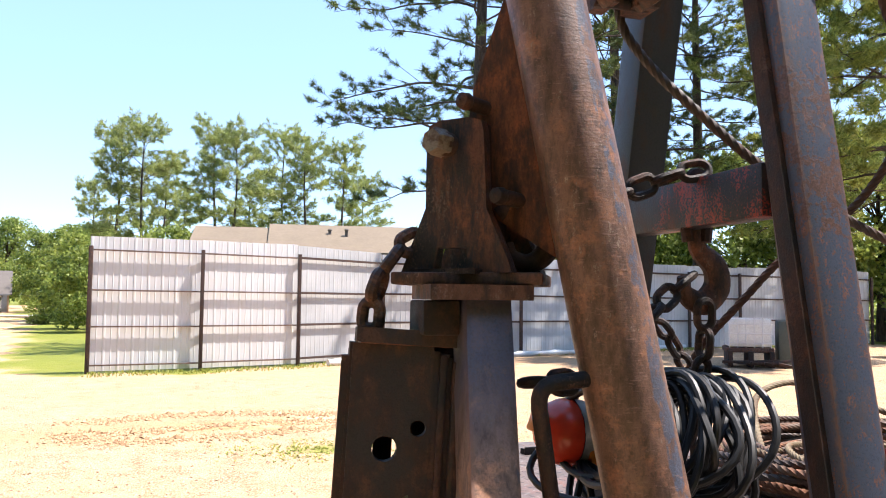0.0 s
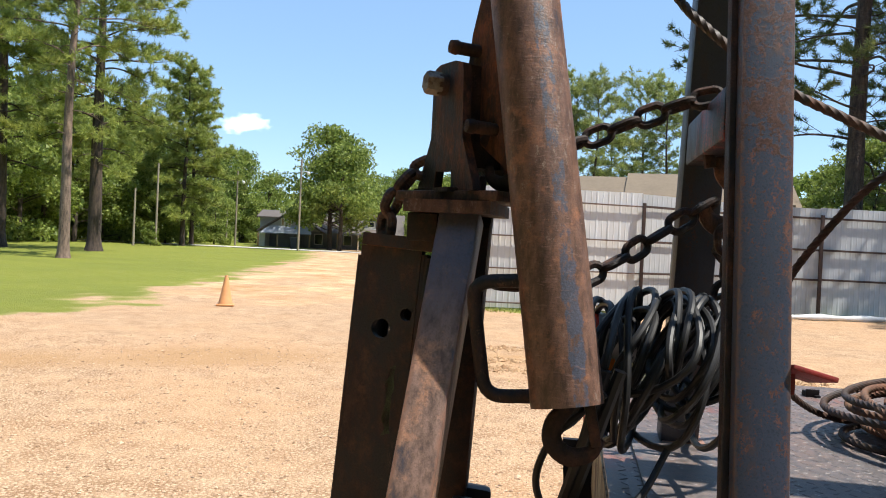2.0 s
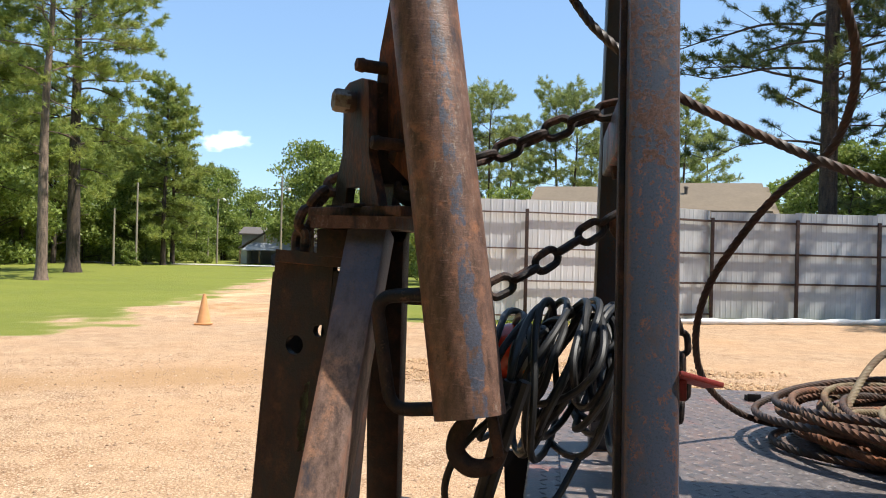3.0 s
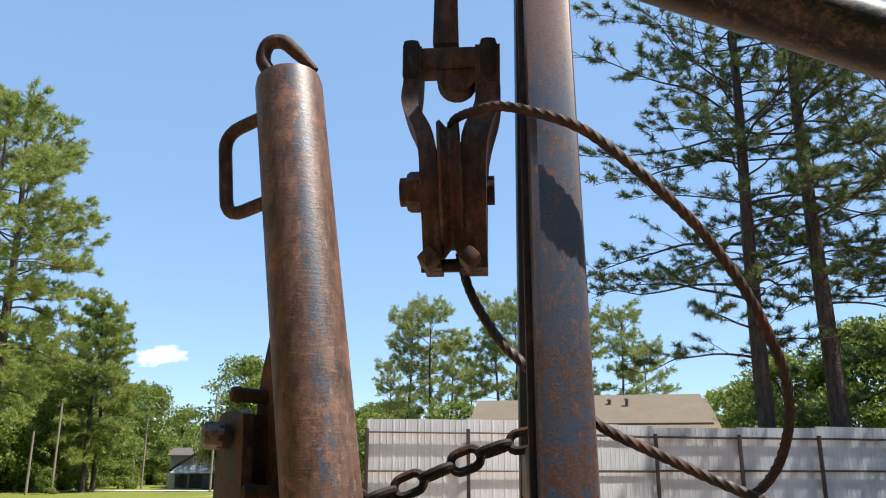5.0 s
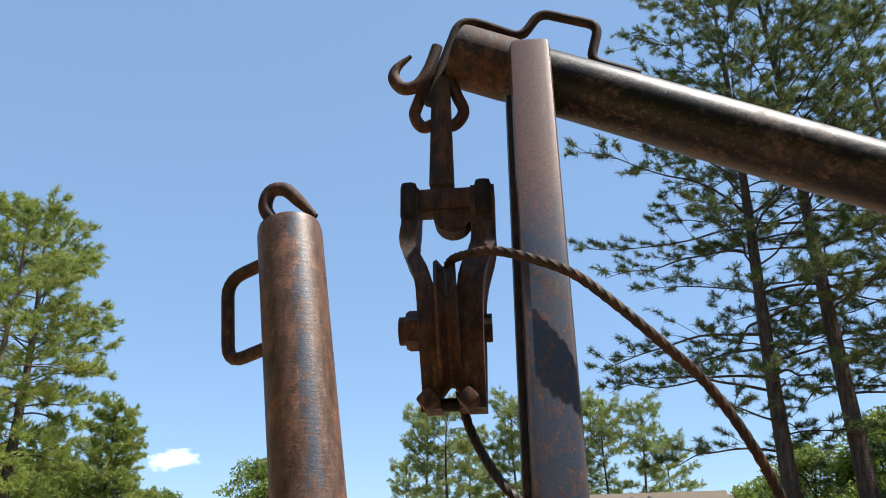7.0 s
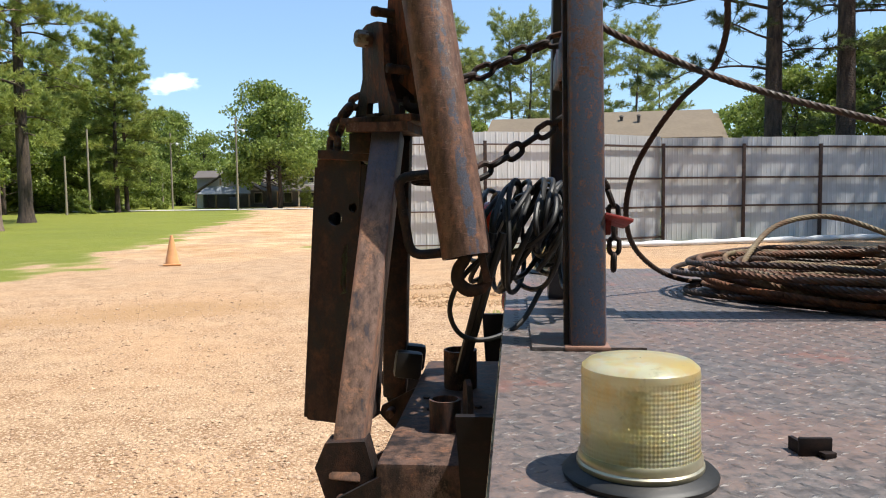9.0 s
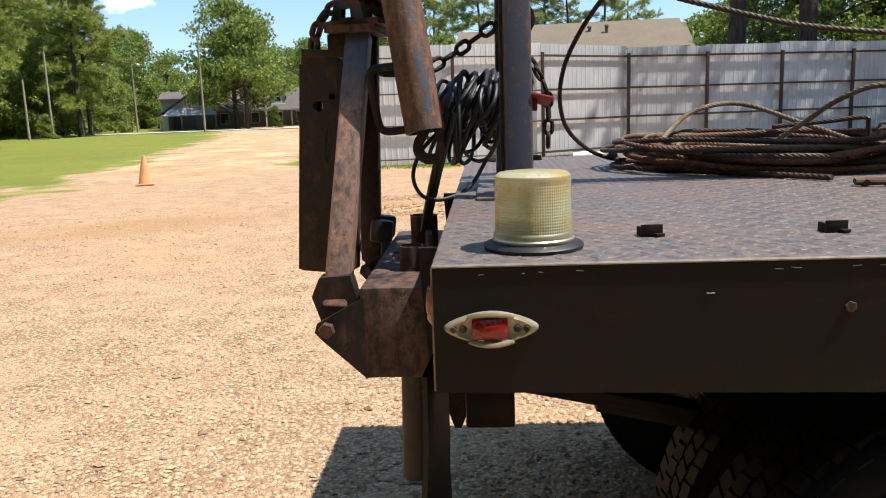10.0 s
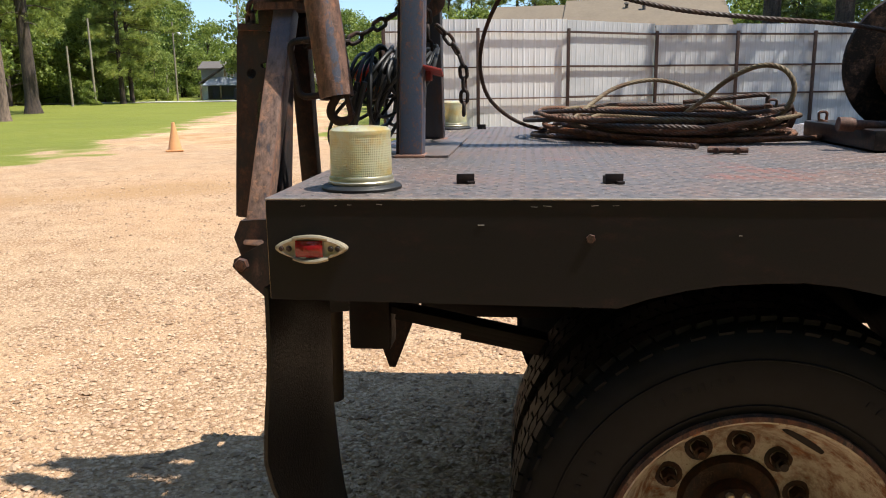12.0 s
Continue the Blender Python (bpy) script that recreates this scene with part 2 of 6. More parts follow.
    return n.done(c, n.steps(n.mix(0.4, k, fine), 0, 1, gloss, min(0.92, gloss + dull)), metal, spec)


def plain(name, colour, rough=0.6, metal=0.0, vary=0.2, scale=30.0, relief=0.15, spec=None):
    n = Nodes(name)
    a = n.noise(scale, 4, 0.6)
    b = n.noise(scale / 9, 3, 0.6)
    k = n.mix(0.5, a, b)
    c = n.mix(n.steps(k, 0.3, 0.7), tuple(x * (1 - vary) for x in colour), tuple(min(1, x * (1 + vary)) for x in colour))
    if relief:
        n.bump(a, relief, 0.004)
    return n.done(c, rough, metal, spec)


M = {
    "pole_steel": steel("blue_pole_steel", (0.034, 0.036, 0.046), (0.178, 0.096, 0.068), amount=0.84, chips=(0.33, 0.24, 0.19), chip=0.40, gloss=0.28, dull=0.24, spec=0.52, metal=0.05, pits=0.28, fleck=80.0, grain=(1.0, 1.0, 0.35), size=1.5, scrape=0.6, streak=((-0.072, 0.943, 1.372), (-0.236, 1.078, 2.425), 0.022, 0.030, (0.040, 0.052, 0.078))),
    "post_steel": steel("mast_steel", (0.058, 0.075, 0.118), (0.095, 0.062, 0.056), amount=0.24, chips=(0.230, 0.110, 0.088), chip=0.70, gloss=0.36, pits=0.16, spec=0.5, metal=0.06, fleck=85.0, dull=0.22, size=2.0, grain=(1, 1, 0.5), edge=((0.169, 0.846, 1.21), (0.178, 1.118, 2.765), 0.0355, (0.165, 0.098, 0.080)), top=(2.10, 2.50, (0.130, 0.072, 0.054)), band=(1.60, 2.12, (0.140, 0.076, 0.064))),
    "leg_steel": steel("leg_steel", (0.068, 0.084, 0.122), (0.300, 0.192, 0.155), amount=0.80, chips=(0.36, 0.27, 0.24), chip=0.36, gloss=0.27, pits=0.25, spec=0.55, metal=0.12, fleck=80.0, dull=0.3, size=1.8, grain=(1, 1, 0.3), edge=((-0.313, 0.815, 0.94), (-0.256, 1.072, 1.657), 0.033, (0.26, 0.14, 0.10)), top=(1.26, 1.62, (0.040, 0.052, 0.090))),
    "channel": steel("channel_steel", (0.024, 0.022, 0.024), (0.072, 0.038, 0.028), amount=0.5, chips=(0.095, 0.062, 0.052), chip=0.42, gloss=0.5, pits=0.6, grain=(1, 1, 0.6)),
    "rust": steel("brown_rust", (0.022, 0.017, 0.017), (0.120, 0.056, 0.038), amount=0.62, chips=(0.20, 0.13, 0.10), chip=0.5, gloss=0.45, pits=0.6, size=1.8, fleck=40.0),
    "orange_rust": steel("orange_rust", (0.020, 0.014, 0.012), (0.165, 0.060, 0.030), amount=0.6, gloss=0.6, pits=0.7),
    "dark_rust": steel("dark_rust", (0.0075, 0.007, 0.0075), (0.052, 0.026, 0.019), amount=0.55, chips=(0.11, 0.062, 0.048), chip=0.45, gloss=0.5, pits=0.6, grain=(1, 1, 0.6)),
    "boom_black": steel("boom_black_paint", (0.010, 0.0095, 0.011), (0.120, 0.070, 0.052), size=2.6, amount=0.34, chips=(0.20, 0.13, 0.10), chip=0.4, fleck=60.0, gloss=0.30, pits=0.25, grain=(0.8, 1, 1)),
    "bed_black": steel("bed_black_paint", (0.0094, 0.0084, 0.0100), (0.020, 0.0130, 0.0125), amount=0.38, chip=0.10, chips=(0.10, 0.08, 0.075), gloss=0.45, pits=0.12, grain=(0.4, 1, 1), spec=0.22),
    "rear_tan": steel("rear_face_paint", (0.42, 0.31, 0.17), (0.13, 0.07, 0.04), amount=0.4, gloss=0.6),
    "red_paint": steel("red_paint", (0.30, 0.032, 0.027), amount=0.36, gloss=0.5),
    "rubber": plain("tyre_rubber", (0.0056, 0.0066, 0.0092), 0.62, 0, 0.5, 22.0, 0.2, 0.16),
    "flap": plain("flap_rubber", (0.0085, 0.008, 0.0078), 0.4, 0, 0.8, 150.0, 0.6, 0.3),
    "cable": plain("black_cable", (0.0105, 0.0105, 0.0112), 0.52, 0, 0.3, 40.0, 0.1),
    "rim_paint": steel("rim_paint", (0.40, 0.375, 0.325), (0.17, 0.080, 0.038), amount=0.42, chips=(0.25, 0.11, 0.04), chip=0.4, gloss=0.55, grain=(1, 1, 1)),
    "chrome": plain("lamp_bezel", (0.36, 0.315, 0.235), 0.38, 0.3, 0.35, 60.0, 0.1),
}

# ---- ground ----
def edge_at(line, y):
    """x on a line of (y, x) pairs."""
    return float(np.interp(y, [p[0] for p in line], [p[1] for p in line]))


# Beyond y -3.2, behind the camera, unseen grass is added to lower bounced light.
GRASS_LEFT = [(-60, 90.0), (-3.6, 90.0), (-3.2, -8.6), (8, -8.4), (13, -8.5), (18, -10.0), (24, -11.0), (37, -13.8), (53, -17.4), (62, -21.0), (90, -30.0)]
GRASS_RIGHT = [(-60, 90.0), (16.4, 90.0), (16.6, -2.9), (19, -4.7), (22, -5.6), (30, -7.0), (44, -9.6), (52, -10.6), (60, -12.0), (90, -20.0)]


FENCE_H = 2.93
POSTS = [(-3.0, 18.45), (-0.72, 18.98), (1.55, 19.85), (4.05, 21.7), (6.38, 22.4), (8.7, 23.1), (11.0, 23.75), (13.4, 24.3), (15.8, 24.8), (18.2, 25.2), (20.6, 25.6), (23.0, 26.0), (25.4, 26.4)]


def fence_y(x):
    return float(np.interp(x, [p[0] for p in POSTS], [p[1] for p in POSTS]))


def lawn(x, y):
    """How far inside the grass a place lies, in metres; negative on the gravel."""
    right = x - edge_at(GRASS_RIGHT, y) if x < -2.9 else y - fence_y(x) + 0.25
    return max(edge_at(GRASS_LEFT, y) - x, right)


def ground_height(x, y):
    d = math.hypot(x, y - 1)
    return -0.09 * max(0.0, 1 - max(0.0, d - 4) / 9) + 0.02 * noise.noise((x * 0.35, y * 0.35, 0.0)) + 0.008 * noise.noise((x * 1.7, y * 1.7, 5.0))


def spaced(lo, hi, near, far, grow):
    out, p, d = [0.0], 0.0, near
    while p < hi:
        if p > far:
            d *= grow
        p += d
        out.append(p)
    p, d = 0.0, near
    while p > lo:
        if p < -far:
            d *= grow
        p -= d
        out.insert(0, p)
    return out


def make_ground():
    xs = spaced(-900, 900, 0.22, 16, 1.12)
    ys = [y + 8 for y in spaced(-900, 1500, 0.22, 16, 1.12)]
    verts, grass, dirt, stain = [], [], [], []
    for y in ys:
        l, r = edge_at(GRASS_LEFT, y), edge_at(GRASS_RIGHT, y)
        for x in xs:
            verts.append((x, y, ground_height(x, y)))
            w = 0.9 * noise.noise((x * 0.5, y * 0.5, 2.0)) + 0.5 * noise.noise((x * 1.6, y * 1.6, 7.0))
            g = lawn(x, y) - 0.25 + w * (1.3 + 0.02 * max(y, 0))
            k = math.hypot((x - 0.7) / 1.1, (y - 9.2) / 0.55)
            g = max(g, 0.5 - k + 0.6 * w)
            grass.append(min(1.0, max(0.0, 0.5 + g * 0.55)))
            band = math.exp(-((y - 9.2 - 0.55 * (x + 5)) / 0.9) ** 2) * (1 if x < -2 else math.exp(-((x + 2) / 2.5) ** 2))
            track = 1.0 if l < x < r and y > 14 else 0.0
            rut = math.exp(-((x - 0.4) / 2.6) ** 2 - ((y - 11.0) / 0.9) ** 2)
            stain.append(min(1.0, max(0.0, band * (0.9 + 0.8 * w))))
            dirt.append(min(1.0, max(0.0, 0.8 * track * min(1, (y - 14) / 5) + 1.1 * rut + 0.5 * w - 0.1)))
    n = len(xs)
    faces = [(j * n + i, j * n + i + 1, (j + 1) * n + i + 1, (j + 1) * n + i) for j in range(len(ys) - 1) for i in range(n - 1)]
    me = bpy.data.meshes.new("ground")
    me.from_pydata(verts, [], faces)
    for name, data in (("grass", grass), ("dirt", dirt), ("stain", stain)):
        me.attributes.new(name, "FLOAT", "POINT").data.foreach_set("value", data)
    me.shade_smooth()
    ob = new("ground", me)
    me.materials.append(ground_material())
    return tagged(ob, "tan gravel yard with clay track and mown grass", "ground", kind="structure")


def ground_material():
    n = Nodes("gravel_and_grass")

    def held(name):
        a = n.t.nodes.new("ShaderNodeAttribute")
        a.attribute_name = name
        return a.outputs["Fac"]
    stones = n.t.nodes.new("ShaderNodeTexVoronoi")
    stones.inputs["Scale"].default_value = 42.0
    n.link(n.co, stones.inputs["Vector"])
    small = n.cells(110.0)
    broad, mid, fine = n.noise(0.35, 5, 0.6), n.noise(2.2, 5, 0.65), n.noise(60.0, 4, 0.6)
    tone = n.t.nodes.new("ShaderNodeSeparateColor")
    n.link(stones.outputs["Color"], tone.inputs[0])
    g = n.mix(tone.outputs[0], (0.43, 0.290, 0.195), (0.72, 0.535, 0.385))
    g = n.mix(n.steps(stones.outputs["Distance"], 0.28, 0.60), g, (0.27, 0.165, 0.095))
    g = n.mix(n.steps(n.noise(3.0, 5, 0.7), 0.46, 0.66, 0.0, 0.5), g, (0.62, 0.445, 0.300))
    g = n.mix(n.steps(mid, 0.35, 0.7, 0.0, 0.5), g, (0.61, 0.435, 0.288))
    g = n.mix(n.steps(broad, 0.42, 0.62, 0.0, 0.5), g, (0.53, 0.330, 0.190))
    clay = n.mix(n.steps(n.mix(0.3, n.noise(0.5, 4, 0.65), mid), 0.40, 0.60), (0.46, 0.255, 0.115), (0.80, 0.62, 0.40))
    clay = n.mix(n.steps(fine, 0.35, 0.7, 0, 0.5), clay, (0.30, 0.16, 0.08))
    g = n.mix(n.steps(n.mix(0.5, held("dirt"), mid), 0.45, 0.65, 0, 0.85), g, clay)
    g = n.mix(n.steps(n.mix(0.35, held("stain"), mid), 0.3, 0.75, 0, 0.7), g, (0.40, 0.245, 0.125))
    g = n.mix(1.0, g, (0.97, 0.937, 0.882), "MULTIPLY")
    lawn = n.mix(fine, (0.118, 0.145, 0.018), (0.240, 0.250, 0.038))
    lawn = n.mix(n.steps(mid, 0.4, 0.75, 0, 0.5), lawn, (0.28, 0.255, 0.075))
    lawn = n.mix(n.steps(broad, 0.35, 0.7, 0, 0.45), lawn, (0.184, 0.212, 0.034))
    # Broad darker patches paint tree shadows and darker stripes into the lawn colour.
    lawn = n.mix(n.steps(n.noise(0.22, 3, 0.6, stretch=(0.7, 1.0, 1)), 0.45, 0.62, 0, 0.4), lawn, (0.128, 0.152, 0.030))
    ragged = n.mix(0.5, mid, n.noise(9.0, 5, 0.75))
    lawn = n.mix(n.steps(n.mix(0.5, held("grass"), ragged), 0.45, 0.66, 0.75, 0.0), lawn, (0.42, 0.33, 0.15))
    k = n.steps(n.mix(0.45, held("grass"), n.mix(0.4, ragged, fine)), 0.46, 0.54)
    c = n.mix(k, g, lawn)
    n.bump(n.mix(0.4, stones.outputs["Distance"], small), 0.9, 0.02)
    return n.done(c, 0.9, 0.0, 0.2)


make_ground()


def stone_shape(rng):
    """A small broken stone."""
    p = [(1, 0, 0), (-1, 0, 0), (0, 1, 0), (0, -1, 0), (0, 0, 1), (0, 0, -0.6), (0.7, 0.7, 0.35), (-0.7, 0.6, 0.3)]
    v = np.array(p) * rng.uniform(0.7, 1.25, (8, 1)) * np.array([1.0, rng.uniform(0.6, 0.95), rng.uniform(0.4, 0.7)])
    f = [(0, 6, 4), (6, 2, 4), (2, 7, 4), (7, 1, 4), (1, 3, 4), (3, 0, 4), (6, 0, 5), (2, 6, 5), (7, 2, 5), (1, 7, 5), (3, 1, 5), (0, 3, 5)]
    return v, f


def scatter_gravel():
    rng = np.random.default_rng(4)
    kinds = [stone_shape(rng) for _ in range(9)]
    verts, faces, base = [], [], 0
    count = 44000
    for i in range(count):
        d = 1.2 + 12.5 * rng.random() ** 1.6
        a = rng.uniform(math.radians(55), math.radians(152))
        x, y = 0.2 + d * math.cos(a), -1.2 + d * math.sin(a)
        if i % 4 == 0:
            x, y = rng.uniform(-2.6, 2.6), rng.uniform(0.0, 4.2)
        if lawn(x, y) > -0.3:
            continue
        s = 0.005 + 0.014 * rng.random() ** 1.8 + (0.012 * rng.random() if rng.random() < 0.07 else 0.0)
        v, f = kinds[i % 9]
        c, q = math.cos(i * 2.4), math.sin(i * 2.4)
        w = v * s
        z = ground_height(x, y) + s * 0.15
        verts.append(np.stack([w[:, 0] * c - w[:, 1] * q + x, w[:, 0] * q + w[:, 1] * c + y, w[:, 2] + z], 1))
        faces.extend((a0 + base, b0 + base, c0 + base) for a0, b0, c0 in f)
        base += 8
    s = Shape()
    s.v, s.f = np.concatenate(verts).tolist(), faces
    n = Nodes("loose_stone")
    c = n.mix(n.island(), (0.25, 0.155, 0.098), (0.66, 0.475, 0.33))
    m = n.done(n.mix(n.steps(n.noise(90.0), 0.3, 0.7, 0, 0.4), c, (0.38, 0.25, 0.15)), 0.85, 0, 0.25)
    solid("gravel", s, m, "loose tan and buff gravel stones on the yard", "gravel", kind="stuff", smooth=0)


scatter_gravel()


def dirt_clods():
    """Churned red-brown clods along the ruts."""
    rng = np.random.default_rng(15)
    kinds = [stone_shape(rng) for _ in range(6)]
    verts, faces, base = [], [], 0
    for i in range(3600):
        u = rng.uniform(-1, 1)
        x = 0.4 + 2.6 * u + 0.2 * rng.normal()
        y = (10.3, 10.9, 11.8)[i % 3] + 0.25 * math.sin(x * 1.3 + i % 3) + 0.13 * rng.normal()
        s = rng.uniform(0.012, 0.038) * (1.9 if rng.random() < 0.06 else 1.0)
        v, f = kinds[i % 6]
        w = v * s
        c, q = math.cos(i * 2.4), math.sin(i * 2.4)
        verts.append(np.stack([w[:, 0] * c - w[:, 1] * q + x, w[:, 0] * q + w[:, 1] * c + y, w[:, 2] + ground_height(x, y) + s * 0.1], 1))
        faces.extend((a0 + base, b0 + base, c0 + base) for a0, b0, c0 in f)
        base += 8
    s = Shape()
    s.v, s.f = np.concatenate(verts).tolist(), faces
    n = Nodes("dirt_clod")
    c = n.mix(n.island(), (0.30, 0.185, 0.105), (0.54, 0.375, 0.225))
    solid("dirt_clods", s, n.done(n.mix(n.steps(n.noise(60.0), 0.4, 0.7, 0, 0.5), c, (0.30, 0.16, 0.08)), 0.95, 0, 0.1), "crumbled red-brown clay clods along the ruts", "soil", kind="stuff", smooth=0)


dirt_clods()

# ---- sheet metal fence ----



def make_fence():
    n = Nodes("weathered_white_sheet")
    long_ = n.noise(3.0, 5, 0.65, stretch=(1, 1, 0.2))
    c = n.mix(n.steps(long_, 0.35, 0.7), (0.62, 0.63, 0.64), (0.55, 0.545, 0.535))
    c = n.mix(n.steps(n.noise(14.0, 4, 0.7, stretch=(1, 1, 0.08)), 0.62, 0.74, 0, 0.35), c, (0.42, 0.33, 0.22))
    sheet = n.done(c, 0.5, 0.0)
    n = Nodes("grey_sheet")
    tone = n.mix(n.steps(n.noise(1.1, 4, 0.6), 0.35, 0.65), (0.38, 0.400, 0.424), (0.49, 0.508, 0.526))
    tone = n.mix(n.steps(n.noise(14.0, 4, 0.7, stretch=(1, 1, 0.08)), 0.62, 0.74, 0, 0.3), tone, (0.36, 0.31, 0.25))
    grey_m = n.done(tone, 0.5, 0.05)
    n = Nodes("pale_grey_sheet")
    tone = n.mix(n.steps(n.noise(1.1, 4, 0.6), 0.35, 0.65), (0.38, 0.39, 0.40), (0.46, 0.47, 0.48))
    pale = n.done(n.mix(n.steps(n.noise(14.0, 4, 0.7, stretch=(1, 1, 0.08)), 0.62, 0.74, 0, 0.3), tone, (0.42, 0.35, 0.27)), 0.5, 0.0)
    fence = thing("sheet_metal_fence", "tall white corrugated sheet fence on rusty brown posts and rails", "fence", (POSTS[0][0], POSTS[0][1], 0), kind="structure")
    rail_m = steel("fence_rail", (0.058, 0.044, 0.042), (0.085, 0.055, 0.046), amount=0.65, gloss=0.7)
    pale_rail = steel("lighter_fence_rail", (0.20, 0.155, 0.135), (0.150, 0.095, 0.075), amount=0.55, gloss=0.7)
    for i, (a, b) in enumerate(zip(POSTS[:-1], POSTS[1:])):
        a, b = Vector((*a, 0)), Vector((*b, 0))
        u = (b - a).normalized()
        back = Vector((-u.y, u.x, 0))
        length = (b - a).length
        count = max(2, round(length / 0.30))
        h = FENCE_H + (0.03 if i % 2 else 0.0) - (0.08 if i == 3 else 0)
        for k in range(count):
            s = Shape()
            w = length / count
            o = a + u * (k * w) + back * 0.05
            rib = -0.007 if i < 3 else -0.006
            prof = [(0.0, 0.0), (0.02, rib), (0.045, rib), (0.065, 0.0), (w * 0.55, 0.0), (w * 0.6, -0.006), (w * 0.66, 0.0), (w - 0.002, 0.0)]
            top = h + 0.012 * math.sin(k * 12.9 + i * 4.1)
            low = 0.05
            vs = []
            for x, d in prof:
                q = o + u * x + back * d
                vs += [(q.x, q.y, low), (q.x, q.y, top), (q.x + back.x * 0.004, q.y + back.y * 0.004, low), (q.x + back.x * 0.004, q.y + back.y * 0.004, top)]
            fs = []
            for j in range(len(prof) - 1):
                p, r = 4 * j, 4 * j + 4
                fs += [(p, r, r + 1, p + 1), (p + 2, p + 3, r + 3, r + 2), (p + 1, r + 1, r + 3, p + 3), (p, p + 2, r + 2, r)]
            s.add(vs, fs)
            # Sheet tone goes by bay: white for two, then two greys.
            part("sheet", s, sheet if i < 2 else pale if i < 4 else grey_m, fence, smooth=0)
        # Rails of the first two bays are lighter and thinner.
        steel_m, deep = (pale_rail, 0.034) if i < 2 else (rail_m, 0.055)
        for z in (0.18, 1.00, 1.78, 2.64) if i < 3 else (1.00, 1.79, 2.64):
            s = Shape()
            beam(s, a + Vector((0, 0, z)) - back * 0.02, b + Vector((0, 0, z - 0.01)) - back * 0.02, 0.045, deep, side=back, bevel=0.004)
            part("rail", s, steel_m, fence)
    for p in POSTS:
        s = Shape()
        box(s, (p[0] + 0.02, p[1] - 0.07, 1.36), (0.085, 0.085, 2.72), bevel=0.006)
        part("post", s, rail_m, fence)


make_fence()

# ---- flatbed truck ----
W = 2.42
DECK = 1.21
truck = thing("flatbed_truck", "black steel flatbed truck with worn tread plate deck", "truck", (1.0, W / 2, -0.09))


def tread_material():
    n = Nodes("worn_tread_plate")
    big, mid, fine = n.noise(2.6, 6, 0.7), n.noise(42.0, 6, 0.75), n.noise(190.0, 3, 0.6)
    c = n.mix(n.steps(mid, 0.38, 0.62), (0.072, 0.062, 0.060), (0.164, 0.143, 0.136))
    c = n.mix(n.steps(n.mix(0.45, big, mid), 0.46, 0.58, 0, 0.6), c, (0.180, 0.112, 0.090))
    c = n.mix(n.steps(n.mix(0.5, n.noise(5.0, 5, 0.7), fine), 0.55, 0.62, 0, 0.45), c, (0.235, 0.120, 0.080))
    c = n.mix(n.steps(n.noise(70.0, 4, 0.7), 0.62, 0.68, 0, 0.7), c, (0.34, 0.32, 0.30))
    c = n.mix(n.steps(n.noise(3.4, 4, 0.7), 0.57, 0.68, 0, 0.55), c, (0.26, 0.085, 0.055))
    n.bump(n.mix(0.5, fine, mid), 0.35, 0.003)
    return n.done(c, n.steps(mid, 0.3, 0.7, 0.38, 0.62), 0.0, 0.5)


TREAD = tread_material()
s = Shape()
box(s, (1.72, W / 2, DECK - 0.004), (3.44, W, 0.008), bevel=0.002)
deck = part("deck_plate", s, TREAD, truck, "dark worn tread plate with rust and scraped paint")


def tread_lugs():
    """Raised lugs of the tread plate, in a basket of two directions."""
    vs, fs, n = [], [], 0
    pitch = 0.0275
    for j in range(int(W / pitch)):
        for i in range(int(2.6 / pitch)):
            x, y = 0.03 + i * pitch, 0.03 + j * pitch
            if y > W - 0.03:
                continue
            a = radians(38) if (i + j) % 2 else radians(-52)
            c, q = math.cos(a), math.sin(a)
            l, w, h = 0.0110, 0.0038, 0.0012
            for px, py, pz in ((-l, 0, 0), (0, -w, 0), (l, 0, 0), (0, w, 0), (-l * 0.5, 0, h), (l * 0.5, 0, h)):
                vs.append((x + px * c - py * q, y + px * q + py * c, DECK + pz))
            fs += [(n, n + 1, n + 4), (n + 1, n + 5, n + 4), (n + 1, n + 2, n + 5), (n + 2, n + 3, n + 5), (n + 3, n + 4, n + 5), (n + 3, n, n + 4)]
            n += 6
    sh = Shape()
    sh.v, sh.f = vs, fs
    n_ = Nodes("worn_lug")
    worn = n_.mix(n_.steps(n_.noise(5.0, 5, 0.7), 0.4, 0.62), (0.092, 0.086, 0.086), (0.180, 0.130, 0.108))
    ob = part("raised_tread_pattern", sh, n_.done(n_.mix(n_.steps(n_.island(), 0.3, 1.0, 0.0, 0.6), worn, (0.06, 0.055, 0.058)), 0.5, 0.0, 0.45), deck, smooth=0)
    tagged(ob, kind="stuff")


tread_lugs()
SKIRT = [(0, -0.2), (0.683, -0.209), (0.741, -0.189), (0.81, -0.172), (0.875, -0.162), (0.95, -0.157), (1.02, -0.155), (1.09, -0.162), (1.167, -0.178), (1.24, -0.2), (1.33, -0.209), (3.44, -0.209), (3.44, -0.002), (0, -0.002)]
for y in (0.0, W):
    s = Shape()
    plate(s, SKIRT, 0.007, (0, y, DECK - 0.004), (1, 0, 0), (0, 0, 1))
    side = part("side_skirt", s, M["bed_black"], truck, "black painted steel side with scratches")
s = Shape()
sweep(s, [(0.0, -0.003, DECK - 0.002), (3.44, -0.003, DECK - 0.002)], 0.0026, 6)
part("edge_weld", s, plain("worn_bright_edge", (0.27, 0.24, 0.22), 0.5, 0.2, 0.6, 40.0), truck)
s = Shape()
